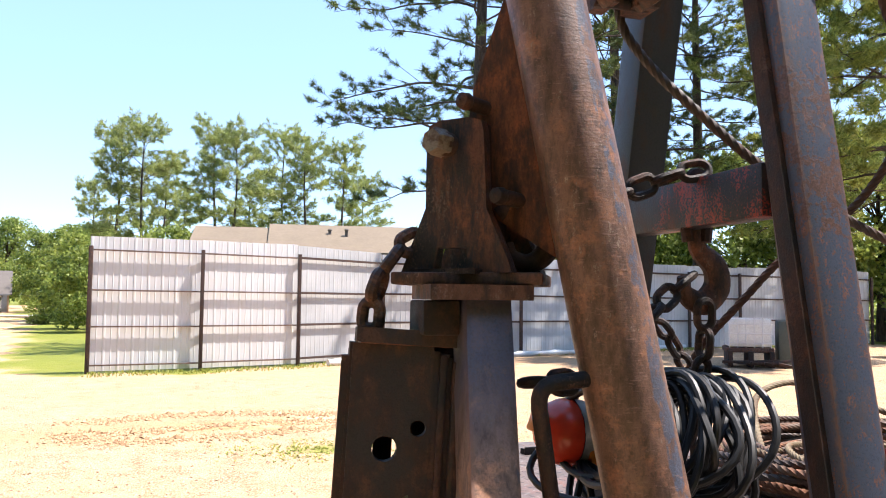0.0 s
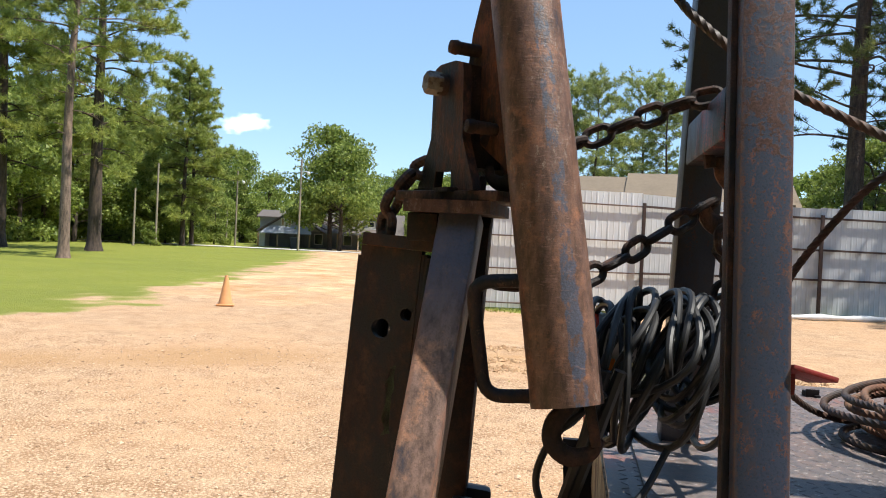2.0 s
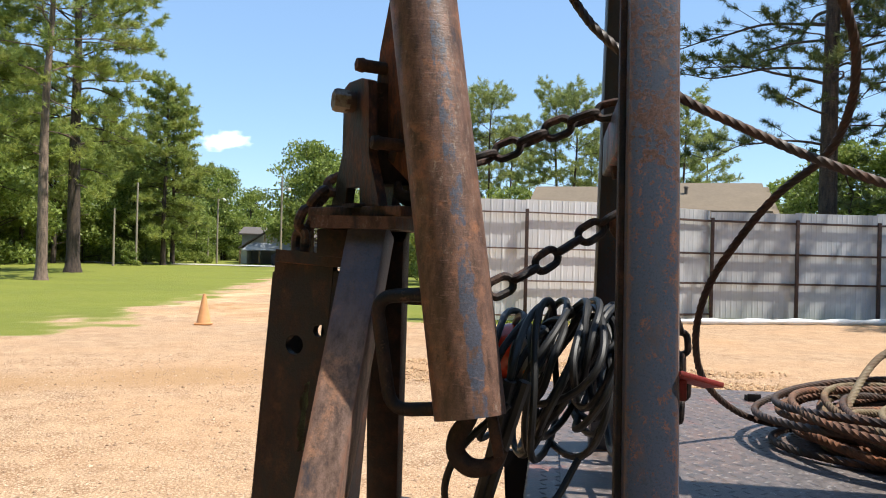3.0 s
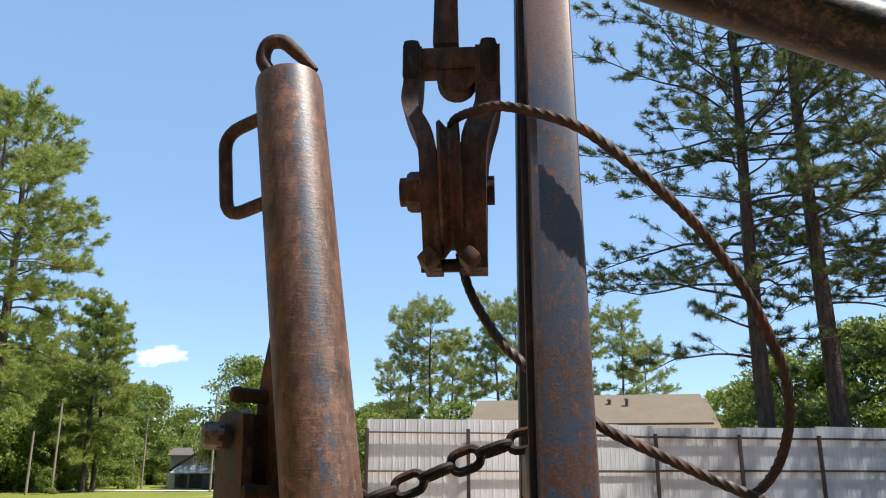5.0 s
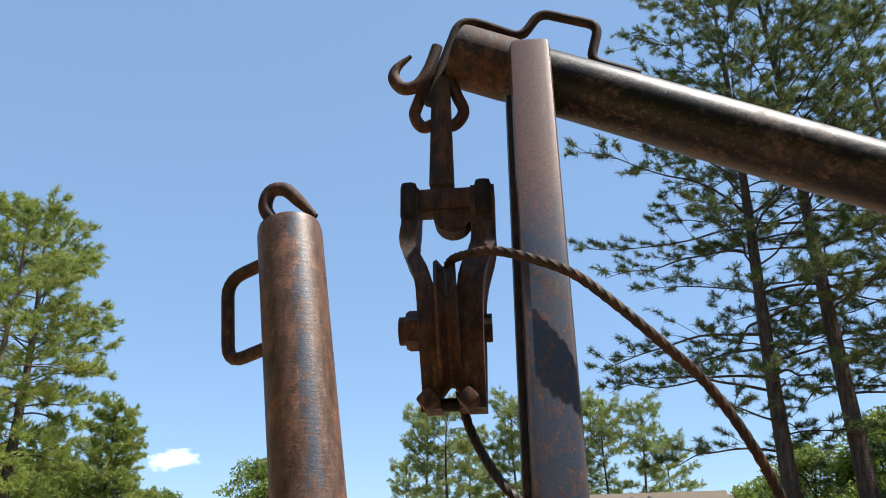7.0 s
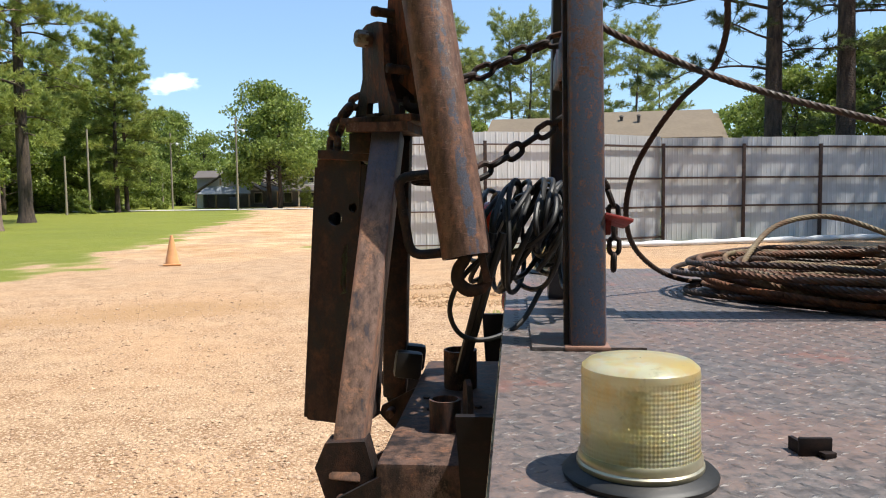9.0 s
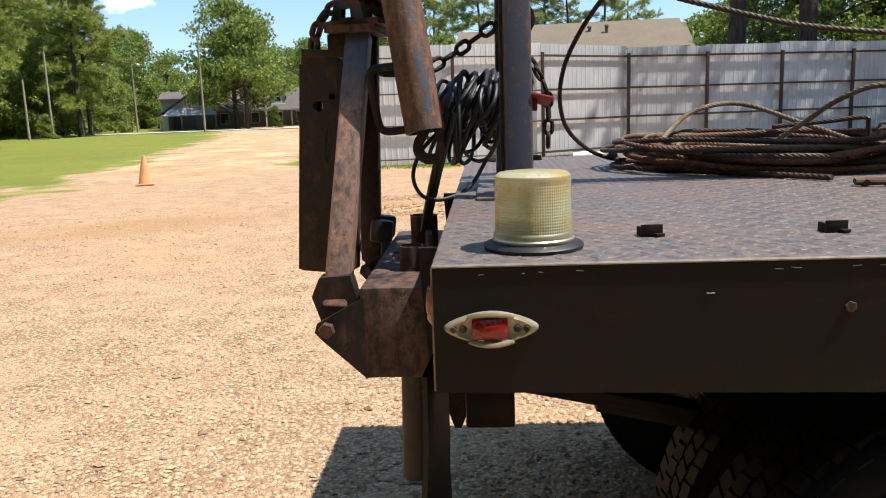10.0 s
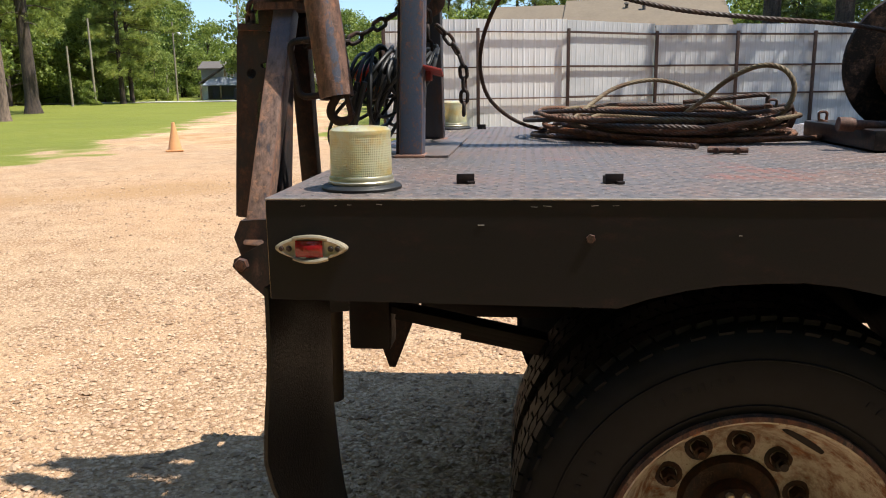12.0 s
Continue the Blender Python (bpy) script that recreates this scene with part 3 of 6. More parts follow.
plate(s, [(0.004, -0.2), (W - 0.004, -0.2), (W - 0.004, -0.004), (0.004, -0.004)], 0.007, (0.0, 0, DECK - 0.004), (0, 1, 0), (0, 0, 1),
      holes=[(0.17, -0.10, 0.045), (W - 0.17, -0.10, 0.045)])
part("rear_face", s, M["rear_tan"], truck, "tan weathered rear face")
RED_GLASS = Nodes("red_lens")
RED_GLASS.bump(RED_GLASS.cells(160.0), 0.4, 0.002)
RED_GLASS = RED_GLASS.done((0.21, 0.010, 0.012), 0.2, 0.0, 0.6)
for y in (0.17, W - 0.17):
    s = Shape()
    lathe(s, [(0.001, 0.022), (0.03, 0.018), (0.042, 0.006), (0.043, -0.02)], (-0.004, y, DECK - 0.104), (-1, 0, 0), 28)
    lens = part("tail_lamp_lens", s, RED_GLASS, truck, "round red tail lamp lens")
    s = Shape()
    lathe(s, [(0.043, -0.004), (0.043, 0.008), (0.054, 0.006), (0.056, -0.004)], (-0.004, y, DECK - 0.104), (-1, 0, 0), 28)
    part("grommet", s, M["cable"], lens)


def marker_lamp():
    """Oval side marker lamp, with its bezel bowed over a red lens."""
    cx, z = 0.0885, 1.112
    body = Shape()
    rings, sides = [], 40
    prof = [(1.0, 0.0), (0.995, 0.006), (0.95, 0.0125), (0.86, 0.0145), (0.74, 0.012)]
    for f, h in prof:
        ring = []
        for k in range(sides):
            a = 2 * math.pi * k / sides
            c, q = math.cos(a), math.sin(a)
            bow = 1.0 + 0.14 * math.exp(-(c / 0.45) ** 2)
            ring.append((cx + 0.073 * f * abs(c) ** 0.9 * (1 if c > 0 else -1), -0.004 - h, z + 0.0225 * bow * f * q * (1 - 0.25 * abs(c) ** 2)))
        rings.append(ring)
    vs = [p for r in rings for p in r]
    fs = [(i * sides + k, i * sides + (k + 1) % sides, (i + 1) * sides + (k + 1) % sides, (i + 1) * sides + k) for i in range(len(prof) - 1) for k in range(sides)]
    fs.append(tuple((len(prof) - 1) * sides + k for k in range(sides)))
    body.add(vs, fs)
    lamp = part("marker_lamp", body, M["chrome"], side_near, "oval marker lamp with worn cream metal bezel")
    s = Shape()
    vs, fs = [], []
    for i in range(9):
        for j in range(7):
            u, v = -1 + i / 4, -1 + j / 3
            vs.append((cx - 0.002 + u * 0.027, -0.0165 - 0.012 * (1 - u * u * 0.6) * (1 - v * v * 0.6), z + v * 0.0165))
    for i in range(8):
        for j in range(6):
            p = i * 7 + j
            fs.append((p, p + 7, p + 8, p + 1))
    part("red_lens", s.add(vs, fs), RED_GLASS, lamp, "small red lens")
    for x, r in ((-0.058, 0.0055), (-0.043, 0.006), (0.04, 0.006), (0.054, 0.0055)):
        s = Shape()
        lathe(s, [(0.0005, 0.0172), (r * 0.7, 0.0172), (r, 0.014)], (cx + x, -0.003, z), (0, -1, 0), 12)
        part("screw", s, M["dark_rust"], lamp)
    for v in (-1, 1):
        s = Shape()
        sweep(s, [(cx + u, -0.018 - 0.006 * (1 - (u / 0.03) ** 2), z + v * (0.0195 + 0.005 * (1 - (u / 0.034) ** 2))) for u in (-0.034, -0.02, -0.008, 0.008, 0.02, 0.034)], 0.0042, 8)
        part("lens_guard", s, M["chrome"], lamp)


side_near = [o for o in truck.children if o.name.startswith("side_skirt")][0]
marker_lamp()
rs = random.Random(3)
for x, z, w in [(0.085 + 0.05 * k + rs.uniform(-0.02, 0.02), 1.1945 + rs.uniform(-0.004, 0.003), rs.uniform(0.003, 0.02)) for k in range(4)] + [(0.50 + 0.066 * k + rs.uniform(-0.03, 0.03), 1.193 + rs.uniform(-0.004, 0.005), rs.uniform(0.003, 0.018)) for k in range(4)] + [(0.42, 1.158, 0.012), (0.9, 1.14, 0.006)]:
    s = Shape()
    box(s, (x, -0.0042, z), (w, 0.0012, rs.uniform(0.0006, 0.0014)), (0, rs.uniform(-6, 6), 0))
    part("paint_scratch", s, plain("bare_scratch", (0.42, 0.40, 0.37), 0.6, 0.2, 0.2, 80.0, 0.0) if "bare_scratch" not in bpy.data.materials else bpy.data.materials["bare_scratch"], side_near)
s = Shape()
hexagon(s, (0.627, -0.003, 1.133), (0, -1, 0), 0.009, 0.0045)
part("stud", s, M["rust"], side_near)
for x, y in ((0.375, 0.21), (0.69, 0.205), (0.30, 2.22), (0.62, 2.22)):
    s = Shape()
    box(s, (x, y, DECK + 0.011), (0.038, 0.006, 0.022), (0, 0, 3), 0.0015)
    box(s, (x - 0.016, y + 0.012, DECK + 0.008), (0.006, 0.03, 0.016), (0, 0, 12), 0.001)
    box(s, (x + 0.012, y - 0.006, DECK + 0.004), (0.016, 0.012, 0.006), (0, 0, 20), 0.001)
    part("tie_down_tab", s, M["bed_black"], deck)
s = Shape()
plate(s, [(0, 0), (0.22, 0), (0.22, 0.006), (0, 0.006)], 0.76, (0.06, 1.19, DECK + 0.001), (1, 0, 0), (0, 0, 1))
part("doubler_plate", s, TREAD, deck)
# chassis, cross members, hitch
SPIKE = [(-0.17, 0.86), (0.11, 0.86), (0.07, 0.52), (-0.03, 0.265), (-0.055, 0.265), (-0.10, 0.40)]
for y in (0.78, W - 0.78):
    s = Shape()
    box(s, (1.8, y, 0.86), (3.2, 0.075, 0.22), bevel=0.006)
    part("chassis_rail", s, M["bed_black"], truck)
for x in (0.35, 0.78, 1.3, 1.9, 2.5, 3.1):
    s = Shape()
    box(s, (x, W / 2, 1.13), (0.05, W - 0.05, 0.13), bevel=0.004)
    part("cross_member", s, M["bed_black"], truck)
s = Shape()
plate(s, SPIKE, 0.025, (0, 1.63, 0), (1, 0, 0), (0, 0, 1))
part("hitch_plate", s, M["dark_rust"], truck)
s = Shape()
box(s, (0.082, 0.61, 0.795), (0.114, 0.10, 0.175), bevel=0.008)
part("hitch_block", s, M["bed_black"], truck)
for y in (0.62, W - 0.62):
    s = Shape()
    for k in range(3):
        beam(s, (-0.03 + 0.18 * k, y, 0.850 - 0.052 * k), (0.99, y, 0.640 - 0.014 * k), 0.075, 0.020, side=(0, 1, 0), bevel=0.003)
    part("leaf_spring", s, M["bed_black"], truck, "black leaf spring pack")
    s = Shape()
    plate(s, [(-0.06, 0.78), (0.10, 0.80), (0.16, 1.12), (-0.08, 1.12)], 0.02, (0, y + 0.05, 0), (1, 0, 0), (0, 0, 1))
    part("spring_hanger", s, M["bed_black"], truck)
# Outline reaches toward the tyre to fill the dark gap below the skirt.
s = Shape()
plate(s, [(1.34, 1.12), (1.34, 0.90), (1.53, 0.60), (2.33, 0.60), (2.33, 1.12)], 0.60, (0, 0.36, 0), (1, 0, 0), (0, 0, 1))
part("under_bed_box", s, M["bed_black"], truck, "black block filling the gap under the bed")
# support pipes under the tail beam
s = Shape()
rod(s, (-0.130, 0.985, 0.80), (-0.140, 0.985, 0.385), 0.039, 24)
part("stake_pipe", s, plain("tarred_pipe", (0.040, 0.029, 0.020), 0.6, 0, 0.4, 25.0, 0.3), truck)


def mud_flap(y0, sign):
    """A curved black rubber flap behind the wheels."""
    s = Shape()
    vs, fs = [], []
    hem = ((0.0, -0.026), (0.25, -0.036), (0.46, -0.044), (0.58, -0.044), (0.70, -0.026), (0.85, 0.02), (1.0, 0.07))
    inner = ((0.0, -0.012), (0.22, -0.020), (0.46, -0.028), (0.64, -0.010), (0.80, 0.012), (0.9, 0.035), (1.0, 0.07))
    for k in range(13):
        t = k / 12
        xa, xb = (float(np.interp(t, [q[0] for q in e], [q[1] for q in e])) for e in (hem, inner))
        for j in range(9):
            u = j / 8
            z = 1.02 - (0.67 + 0.25 * u) * t
            d = xa + (xb - xa) * u + 0.006 * math.sin(u * 5 + t * 7)
            y = y0 + sign * 0.47 * u
            vs += [(d, y, z), (d + 0.009, y, z)]
    n = 18
    for k in range(12):
        for j in range(8):
            p = k * n + 2 * j
            fs += [(p, p + n, p + n + 2, p + 2), (p + 1, p + 3, p + n + 3, p + n + 1)]
        p = k * n
        fs += [(p, p + 1, p + n + 1, p + n), (p + 16, p + n + 16, p + n + 17, p + 17)]
    s.add(vs, fs)
    part("mud_flap", s, M["flap"], truck, "black rubber mud flap with dried mud")


mud_flap(0.03, 1)


# ---- wheels ----
def wheel(at, face):
    """Outer wheel: tyre with lugs and a rusty dished rim; face is the way its outside looks."""
    R, width = 0.525, 0.25
    hub = part("wheel", lathe(Shape(), [(0.02, -0.02), (0.122, -0.02), (0.120, 0.014), (0.110, 0.028), (0.074, 0.034), (0.071, 0.080), (0.05, 0.098), (0.001, 0.101)], Vector(at) + Vector((0, 0.222 * -face, 0)), (0, face, 0), 32),
               M["dark_rust"], truck, "dual truck wheel with rusty cream rim")
    prof = [(0.300, -0.005), (0.325, 0.0), (0.36, 0.012), (0.41, 0.021), (0.455, 0.018), (0.49, 0.004), (0.508, -0.02), (0.512, -0.05), (0.512, -0.2), (0.508, -0.23), (0.48, -0.255), (0.40, -0.265), (0.30, -0.25)]
    part("tyre", lathe(Shape(), prof, at, (0, face, 0), 72), M["rubber"], hub, "worn black truck tyre with block tread")
    s = Shape()
    for k in range(76):
        a = 2 * math.pi * k / 76
        for row, off in ((-0.045, 0.0), (-0.105, 0.5), (-0.165, 0.0), (-0.215, 0.5)):
            b = a + off * 2 * math.pi / 76
            c = Vector(at) + Vector((math.cos(b) * 0.5115, face * row, math.sin(b) * 0.5115))
            t, r = Vector((-math.sin(b), 0, math.cos(b))), Vector((math.cos(b), 0, math.sin(b)))
            m = Matrix((t, Vector((0, 1, 0)), r)).transposed()
            box(s, c, (0.035, 0.050, 0.014), axes=m @ Euler((0, 0, radians(11 if off else -11))).to_matrix())
    ob = part("tread", s, M["rubber"], hub, smooth=0)
    lug = box(Shape(), (0, 0, 0), (0.030, 0.008, 0.030)).mesh("shoulder_lug", 0)
    for k in range(56):
        b = 2 * math.pi * (k + 0.5) / 56
        t, r = Vector((-math.sin(b), 0, math.cos(b))), Vector((math.cos(b), 0, math.sin(b)))
        m = Matrix((t, Vector((0, 1, 0)), r)).transposed() @ Euler((radians(-38 * face), 0, 0)).to_matrix()
        ob = part("shoulder_lug", lug, M["rubber"], hub)
        ob.matrix_basis = Matrix.Translation(Vector(at) + Vector((math.cos(b) * 0.489, face * -0.0035, math.sin(b) * 0.489))) @ m.to_4x4()
    for r0, h in ((0.335, 0.0055), (0.438, 0.0212)):
        part("sidewall_rib", lathe(Shape(), [(r0 - 0.004, h - 0.006), (r0 - 0.001, h + 0.0015), (r0 + 0.001, h + 0.0015), (r0 + 0.004, h - 0.006)], at, (0, face, 0), 72), M["rubber"], hub)
    for b0, n_bars in ((1.75, 6), (2.55, 5), (0.6, 7)):
        s = Shape()
        for k in range(n_bars):
            b = b0 + 0.075 * k
            t, r = Vector((-math.sin(b), 0, math.cos(b))), Vector((math.cos(b), 0, math.sin(b)))
            c = Vector(at) + Vector((math.cos(b) * 0.402, face * 0.0183, math.sin(b) * 0.402))
            box(s, c, (0.020 if k % 2 else 0.013, 0.005, 0.024 if k % 3 else 0.017), axes=Matrix((t, Vector((0, 1, 0)), r)).transposed(), bevel=0.001)
        part("sidewall_marking", s, M["rubber"], hub, "worn raised bars of moulded marking")
    rim = [(0.312, 0.004), (0.306, 0.012), (0.298, 0.008), (0.291, -0.015), (0.285, -0.045), (0.275, -0.072), (0.262, -0.095), (0.240, -0.128), (0.212, -0.176), (0.196, -0.203), (0.182, -0.212), (0.108, -0.215)]
    rm = part("rim", lathe(Shape(), rim, at, (0, face, 0), 64), M["rim_paint"], hub, "cream painted rim streaked with rust")
    lip = lathe(Shape(), [(0.316, -0.002), (0.314, 0.012), (0.304, 0.014), (0.301, 0.004)], at, (0, face, 0), 64)
    part("rim_flange", lip, M["rust"], hub)
    for k in range(10):
        a = 2 * math.pi * (k + 0.3) / 10
        c = Vector(at) + Vector((math.cos(a) * 0.157, face * -0.211, math.sin(a) * 0.157))
        s = Shape()
        hexagon(s, c, (0, face, 0), 0.019, 0.03)
        rod(s, c, c + Vector((0, face * 0.046, 0)), 0.010, 10)
        part("lug_nut", s, M["dark_rust"], hub)
        s = Shape()
        lathe(s, [(0.033, 0.0015), (0.023, 0.0045), (0.02, 0.001)], c + Vector((0, -face * 0.002, 0)), (0, face, 0), 16)
        part("nut_seat", s, M["dark_rust"], hub)
    # Solid black blocks stand in for the shade inside the rim openings.
    for k in range(5):
        a = 2 * math.pi * (k + 0.81) / 5
        c = Vector(at) + Vector((math.cos(a) * 0.249, face * -0.124, math.sin(a) * 0.249))
        t, r = Vector((-math.sin(a), 0, math.cos(a))), Vector((math.cos(a), 0, math.sin(a)))
        s = Shape()
        box(s, c, (0.105, 0.026, 0.030), axes=Matrix((t, Vector((0, 1, 0)), r)).transposed(), bevel=0.010)
        part("vent_slot", s, M["bed_black"], hub)
    for k in range(10):
        a = 2 * math.pi * k / 10
        c = Vector(at) + Vector((math.cos(a) * 0.058, face * -0.137, math.sin(a) * 0.058))
        part("hub_bolt", hexagon(Shape(), c, (0, face, 0), 0.0105, 0.014), M["chrome"], hub)


AXLE = (0.99, 0.437)
wheel((AXLE[0], 0.085, AXLE[1]), -1)
wheel((AXLE[0], 0.40, AXLE[1]), -1)
wheel((AXLE[0], W - 0.085, AXLE[1]), 1)
# Unseen far inner wheel, added to block light under the bed.
wheel((AXLE[0], W - 0.40, AXLE[1]), 1)
s = Shape()
rod(s, (AXLE[0], 0.3, AXLE[1]), (AXLE[0], W - 0.3, AXLE[1]), 0.07, 20)
lathe(s, [(0.01, -0.2), (0.15, -0.17), (0.2, 0), (0.15, 0.17), (0.01, 0.2)], (AXLE[0], W / 2, AXLE[1]), (1, 0, 0), 24)
part("axle", s, M["bed_black"], truck)


M["head_rust"] = steel("head_rust", (0.020, 0.019, 0.025), (0.110, 0.047, 0.031), amount=0.56, gloss=0.38, dull=0.25, pits=0.55, metal=0.15, fleck=30.0, chips=(0.16, 0.11, 0.095), chip=0.45, size=2.0)
# ---- tail frame: hinged A-frame on a box beam behind the deck ----
tail = thing("tail_hoist_frame", "rusty A-frame of square tube hinged on a steel box beam", "hoist frame", (-0.12, 1.15, 0.9))
s = Shape()
box(s, (-0.119, 1.165, 0.8975), (0.232, 0.91, 0.235), bevel=0.012)
part("box_beam", s, steel("beam_rust", (0.016, 0.012, 0.012), (0.120, 0.068, 0.050), amount=0.55, chips=(0.17, 0.11, 0.085), chip=0.45, gloss=0.5, pits=0.5, grain=(1, 1, 0.6)), tail, "rusty brown box beam")
for y in (0.716, 0.90, 1.44, 1.60):
    s = Shape()
    plate(s, [(-0.225, 0.095), (-0.345, 0.03), (-0.352, 0.008), (-0.335, -0.012), (-0.225, -0.115)], 0.012, (0, y, 0.895), (1, 0, 0), (0, 0, 1))
    part("hinge_gusset", s, M["dark_rust"], tail)
for y in (0.702, 1.612):
    s = Shape()
    hexagon(s, (-0.318, y, 0.912), (0, -1, 0), 0.021, 0.018)
    rod(s, (-0.318, y - 0.02, 0.912), (-0.318, y + 0.22 * (1 if y < 1 else -1), 0.912), 0.012, 12)
    part("hinge_bolt", s, M["rust"], tail, "rusty hex hinge bolt")
LEGS = (((-0.313, 0.815, 0.94), (-0.256, 1.072, 1.657)), ((-0.322, 1.535, 0.94), (-0.252, 1.185, 1.655)))
for (a, b), y in zip(LEGS, (0.79, 1.56)):
    s = Shape()
    beam(s, a, b, 0.066, 0.066, side=(1, 0, 0), bevel=0.008)
    leg = part("leg", s, M["leg_steel"] if y < 1 else M["dark_rust"], tail, "square tube leg, blue paint worn to rust" if y < 1 else "square tube leg, dark brown rust")
    s = Shape()
    plate(s, [(-0.372, 0.075), (-0.350, 0.125), (-0.270, 0.130), (-0.252, 0.06), (-0.275, -0.02), (-0.345, -0.01)], 0.060, (0, y + 0.03, 0.90), (1, 0, 0), (0, 0, 1))
    part("foot_clamp", s, M["dark_rust"], leg)
s = Shape()
plate(s, [(-0.090, -0.045), (0.048, -0.05), (0.060, 0.16), (-0.062, 0.16)], 0.02, (-0.253, 1.06, 1.6655), (1, 0, 0), (0, 1, 0))
part("leg_cap", s, M["rust"], tail)
s = Shape()
box(s, (-0.318, 1.085, 1.632), (0.05, 0.075, 0.046), bevel=0.004)
part("cap_block", s, M["dark_rust"], tail)
s = Shape()
box(s, (-0.247, 1.125, 1.684), (0.205, 0.165, 0.017), (0, 0, -28), 0.004)
part("head_flange", s, M["rust"], tail, "thick rusty flange plate")
HEAD_U = Vector((0.66, -0.75, 0)).normalized()
HEAD_N = Vector((0.75, 0.66, 0)).normalized()
for d in (-0.045, 0.045):
    s = Shape()
    o = Vector((-0.252, 1.118, 1.692)) + HEAD_N * d
    outer = [(-0.088, 0), (-0.030, 0), (-0.030, 0.012), (-0.026, 0.034), (0.020, 0.034), (0.022, 0.012), (0.022, 0), (0.088, 0), (0.080, 0.022), (0.05, 0.085), (0.045, 0.19), (0.041, 0.206), (0.020, 0.212), (-0.026, 0.212), (-0.042, 0.206), (-0.046, 0.19), (-0.047, 0.09), (-0.078, 0.022)]
    plate(s, outer, 0.016, o, HEAD_U, (0, 0, 1))
    part("head_cheek", s, M["head_rust"], tail, "tapered rusty head plate")
s = Shape()
plate(s, [(-0.034, 0.0), (0.034, 0.0), (0.034, 0.165), (-0.034, 0.165)], 0.07, Vector((-0.252, 1.118, 1.733)), HEAD_U, (0, 0, 1))
part("head_core", s, M["dark_rust"], tail)
s = Shape()
plate(s, [(-0.060, 0.0), (0.045, 0.0), (0.045, 0.007), (-0.060, 0.007)], 0.02, Vector((-0.252, 1.118, 1.690)) - HEAD_N * 0.064, HEAD_U, (0, 0, 1))
part("weld_bead", s, M["dark_rust"], tail)
AX = Vector((-0.87, -0.5, 0.05)).normalized()
s = Shape()
c = Vector((-0.254, 1.118, 1.866))
rod(s, c - AX * 0.07, c + AX * 0.066, 0.0175, 18)
bolt = part("pivot_bolt", s, M["dark_rust"], tail, "large dark pivot bolt")
s = Shape()
hexagon(s, c + AX * 0.060, AX, 0.0195, 0.026)
part("bolt_head", s, steel("greasy_bolt", (0.20, 0.165, 0.125), (0.10, 0.06, 0.04), amount=0.42, gloss=0.4, dull=0.3, metal=0.2, grain=(3, 3, 3)), bolt, "worn pale hex head")
for y, z in ((1.40, 1.05), (1.48, 1.055)):
    s = Shape()
    box(s, (-0.265, y, z), (0.075, 0.045, 0.075), (0, 8, 12), 0.014)
    part("rubber_stop", s, M["cable"], tail)
for x, y, r, h in ((-0.122, 0.93, 0.034, 0.068), (-0.115, 1.30, 0.043, 0.10)):
    s = Shape()
    lathe(s, [(r, 0), (r, h), (r - 0.006, h), (r - 0.006, 0.01), (0.001, 0.01)], (x, y, 1.013), (0, 0, 1), 28)
    part("stake_socket", s, M["rust"], tail, "open rusty pipe socket")
s = Shape()
plate(s, [(-0.03, 0), (0.03, 0), (0.032, 0.06), (0.02, 0.095), (0, 0.105), (-0.02, 0.095), (-0.03, 0.06)], 0.012, (-0.075, 0.955, 1.013), (0.25, -1, 0), (0, 0, 1))
part("lug", s, M["rust"], tail)
for x, y in ((-0.17, 1.08), (-0.19, 1.18), (-0.06, 1.10)):
    part("bolt_head", hexagon(Shape(), (x, y, 1.014), (0, 0, 1), 0.010, 0.006), M["dark_rust"], tail)

HOOK = [(-0.225, 1.085, 1.772), (-0.205, 1.075, 1.788), (-0.178, 1.066, 1.782), (-0.160, 1.060, 1.755), (-0.166, 1.060, 1.722), (-0.190, 1.064, 1.706), (-0.212, 1.070, 1.716), (-0.216, 1.072, 1.735)]

# ---- steel channel that hangs beside the legs ----
channel = thing("steel_channel", "dark rusted steel channel with drilled holes, hung beside leg", "steel channel", (-0.4, 1.1, 1.0))
CU, CV = Vector((0.982, -0.16, -0.06)).normalized(), Vector((0.062, 0.03, 1.0)).normalized()
CN = CU.cross(CV) * -1
CO = Vector((-0.463, 1.080, 0.99))
s = Shape()
plate(s, [(0.004, 0.0), (0.108, 0.0), (0.108, 0.61), (0.0, 0.61)], 0.018, CO, CU, CV,
      holes=[(0.050, 0.475, 0.0165), (0.0925, 0.503, 0.0105)])
part("web", s, M["channel"], channel)
for k, (u, d, w) in enumerate(((0.112, 0.003, 0.008), (0.121, -0.003, 0.007), (0.130, 0.006, 0.010), (0.140, -0.008, 0.009))):
    s = Shape()
    beam(s, CO + CU * u + CN * d, CO + CU * u + CN * d + CV * (0.605 - 0.004 * k), w * 1.5, 0.022, side=CU, bevel=0.004)
    part("rib", s, M["channel"] if k < 3 else M["rust"], channel)
for u0, d0, d1, z1 in ((0.002, 0.004, 0.116, 0.61), (0.136, 0.004, 0.116, 0.60), (-0.008, 0.010, 0.056, 0.592)):
    s = Shape()
    plate(s, [(d0, 0.0), (d1, 0.0), (d1, z1), (d0, z1)], 0.011 if u0 > -0.01 else 0.030, CO + CU * u0, CN, CV)
    part("flange", s, M["channel"], channel)
s = Shape()
plate(s, [(0.004, -0.018), (0.146, -0.018), (0.146, 0.116), (0.004, 0.116)], 0.020, CO + CV * 0.621, CU, CN)
part("end_plate", s, M["channel"], channel, "rusty end plate")
s = Shape()
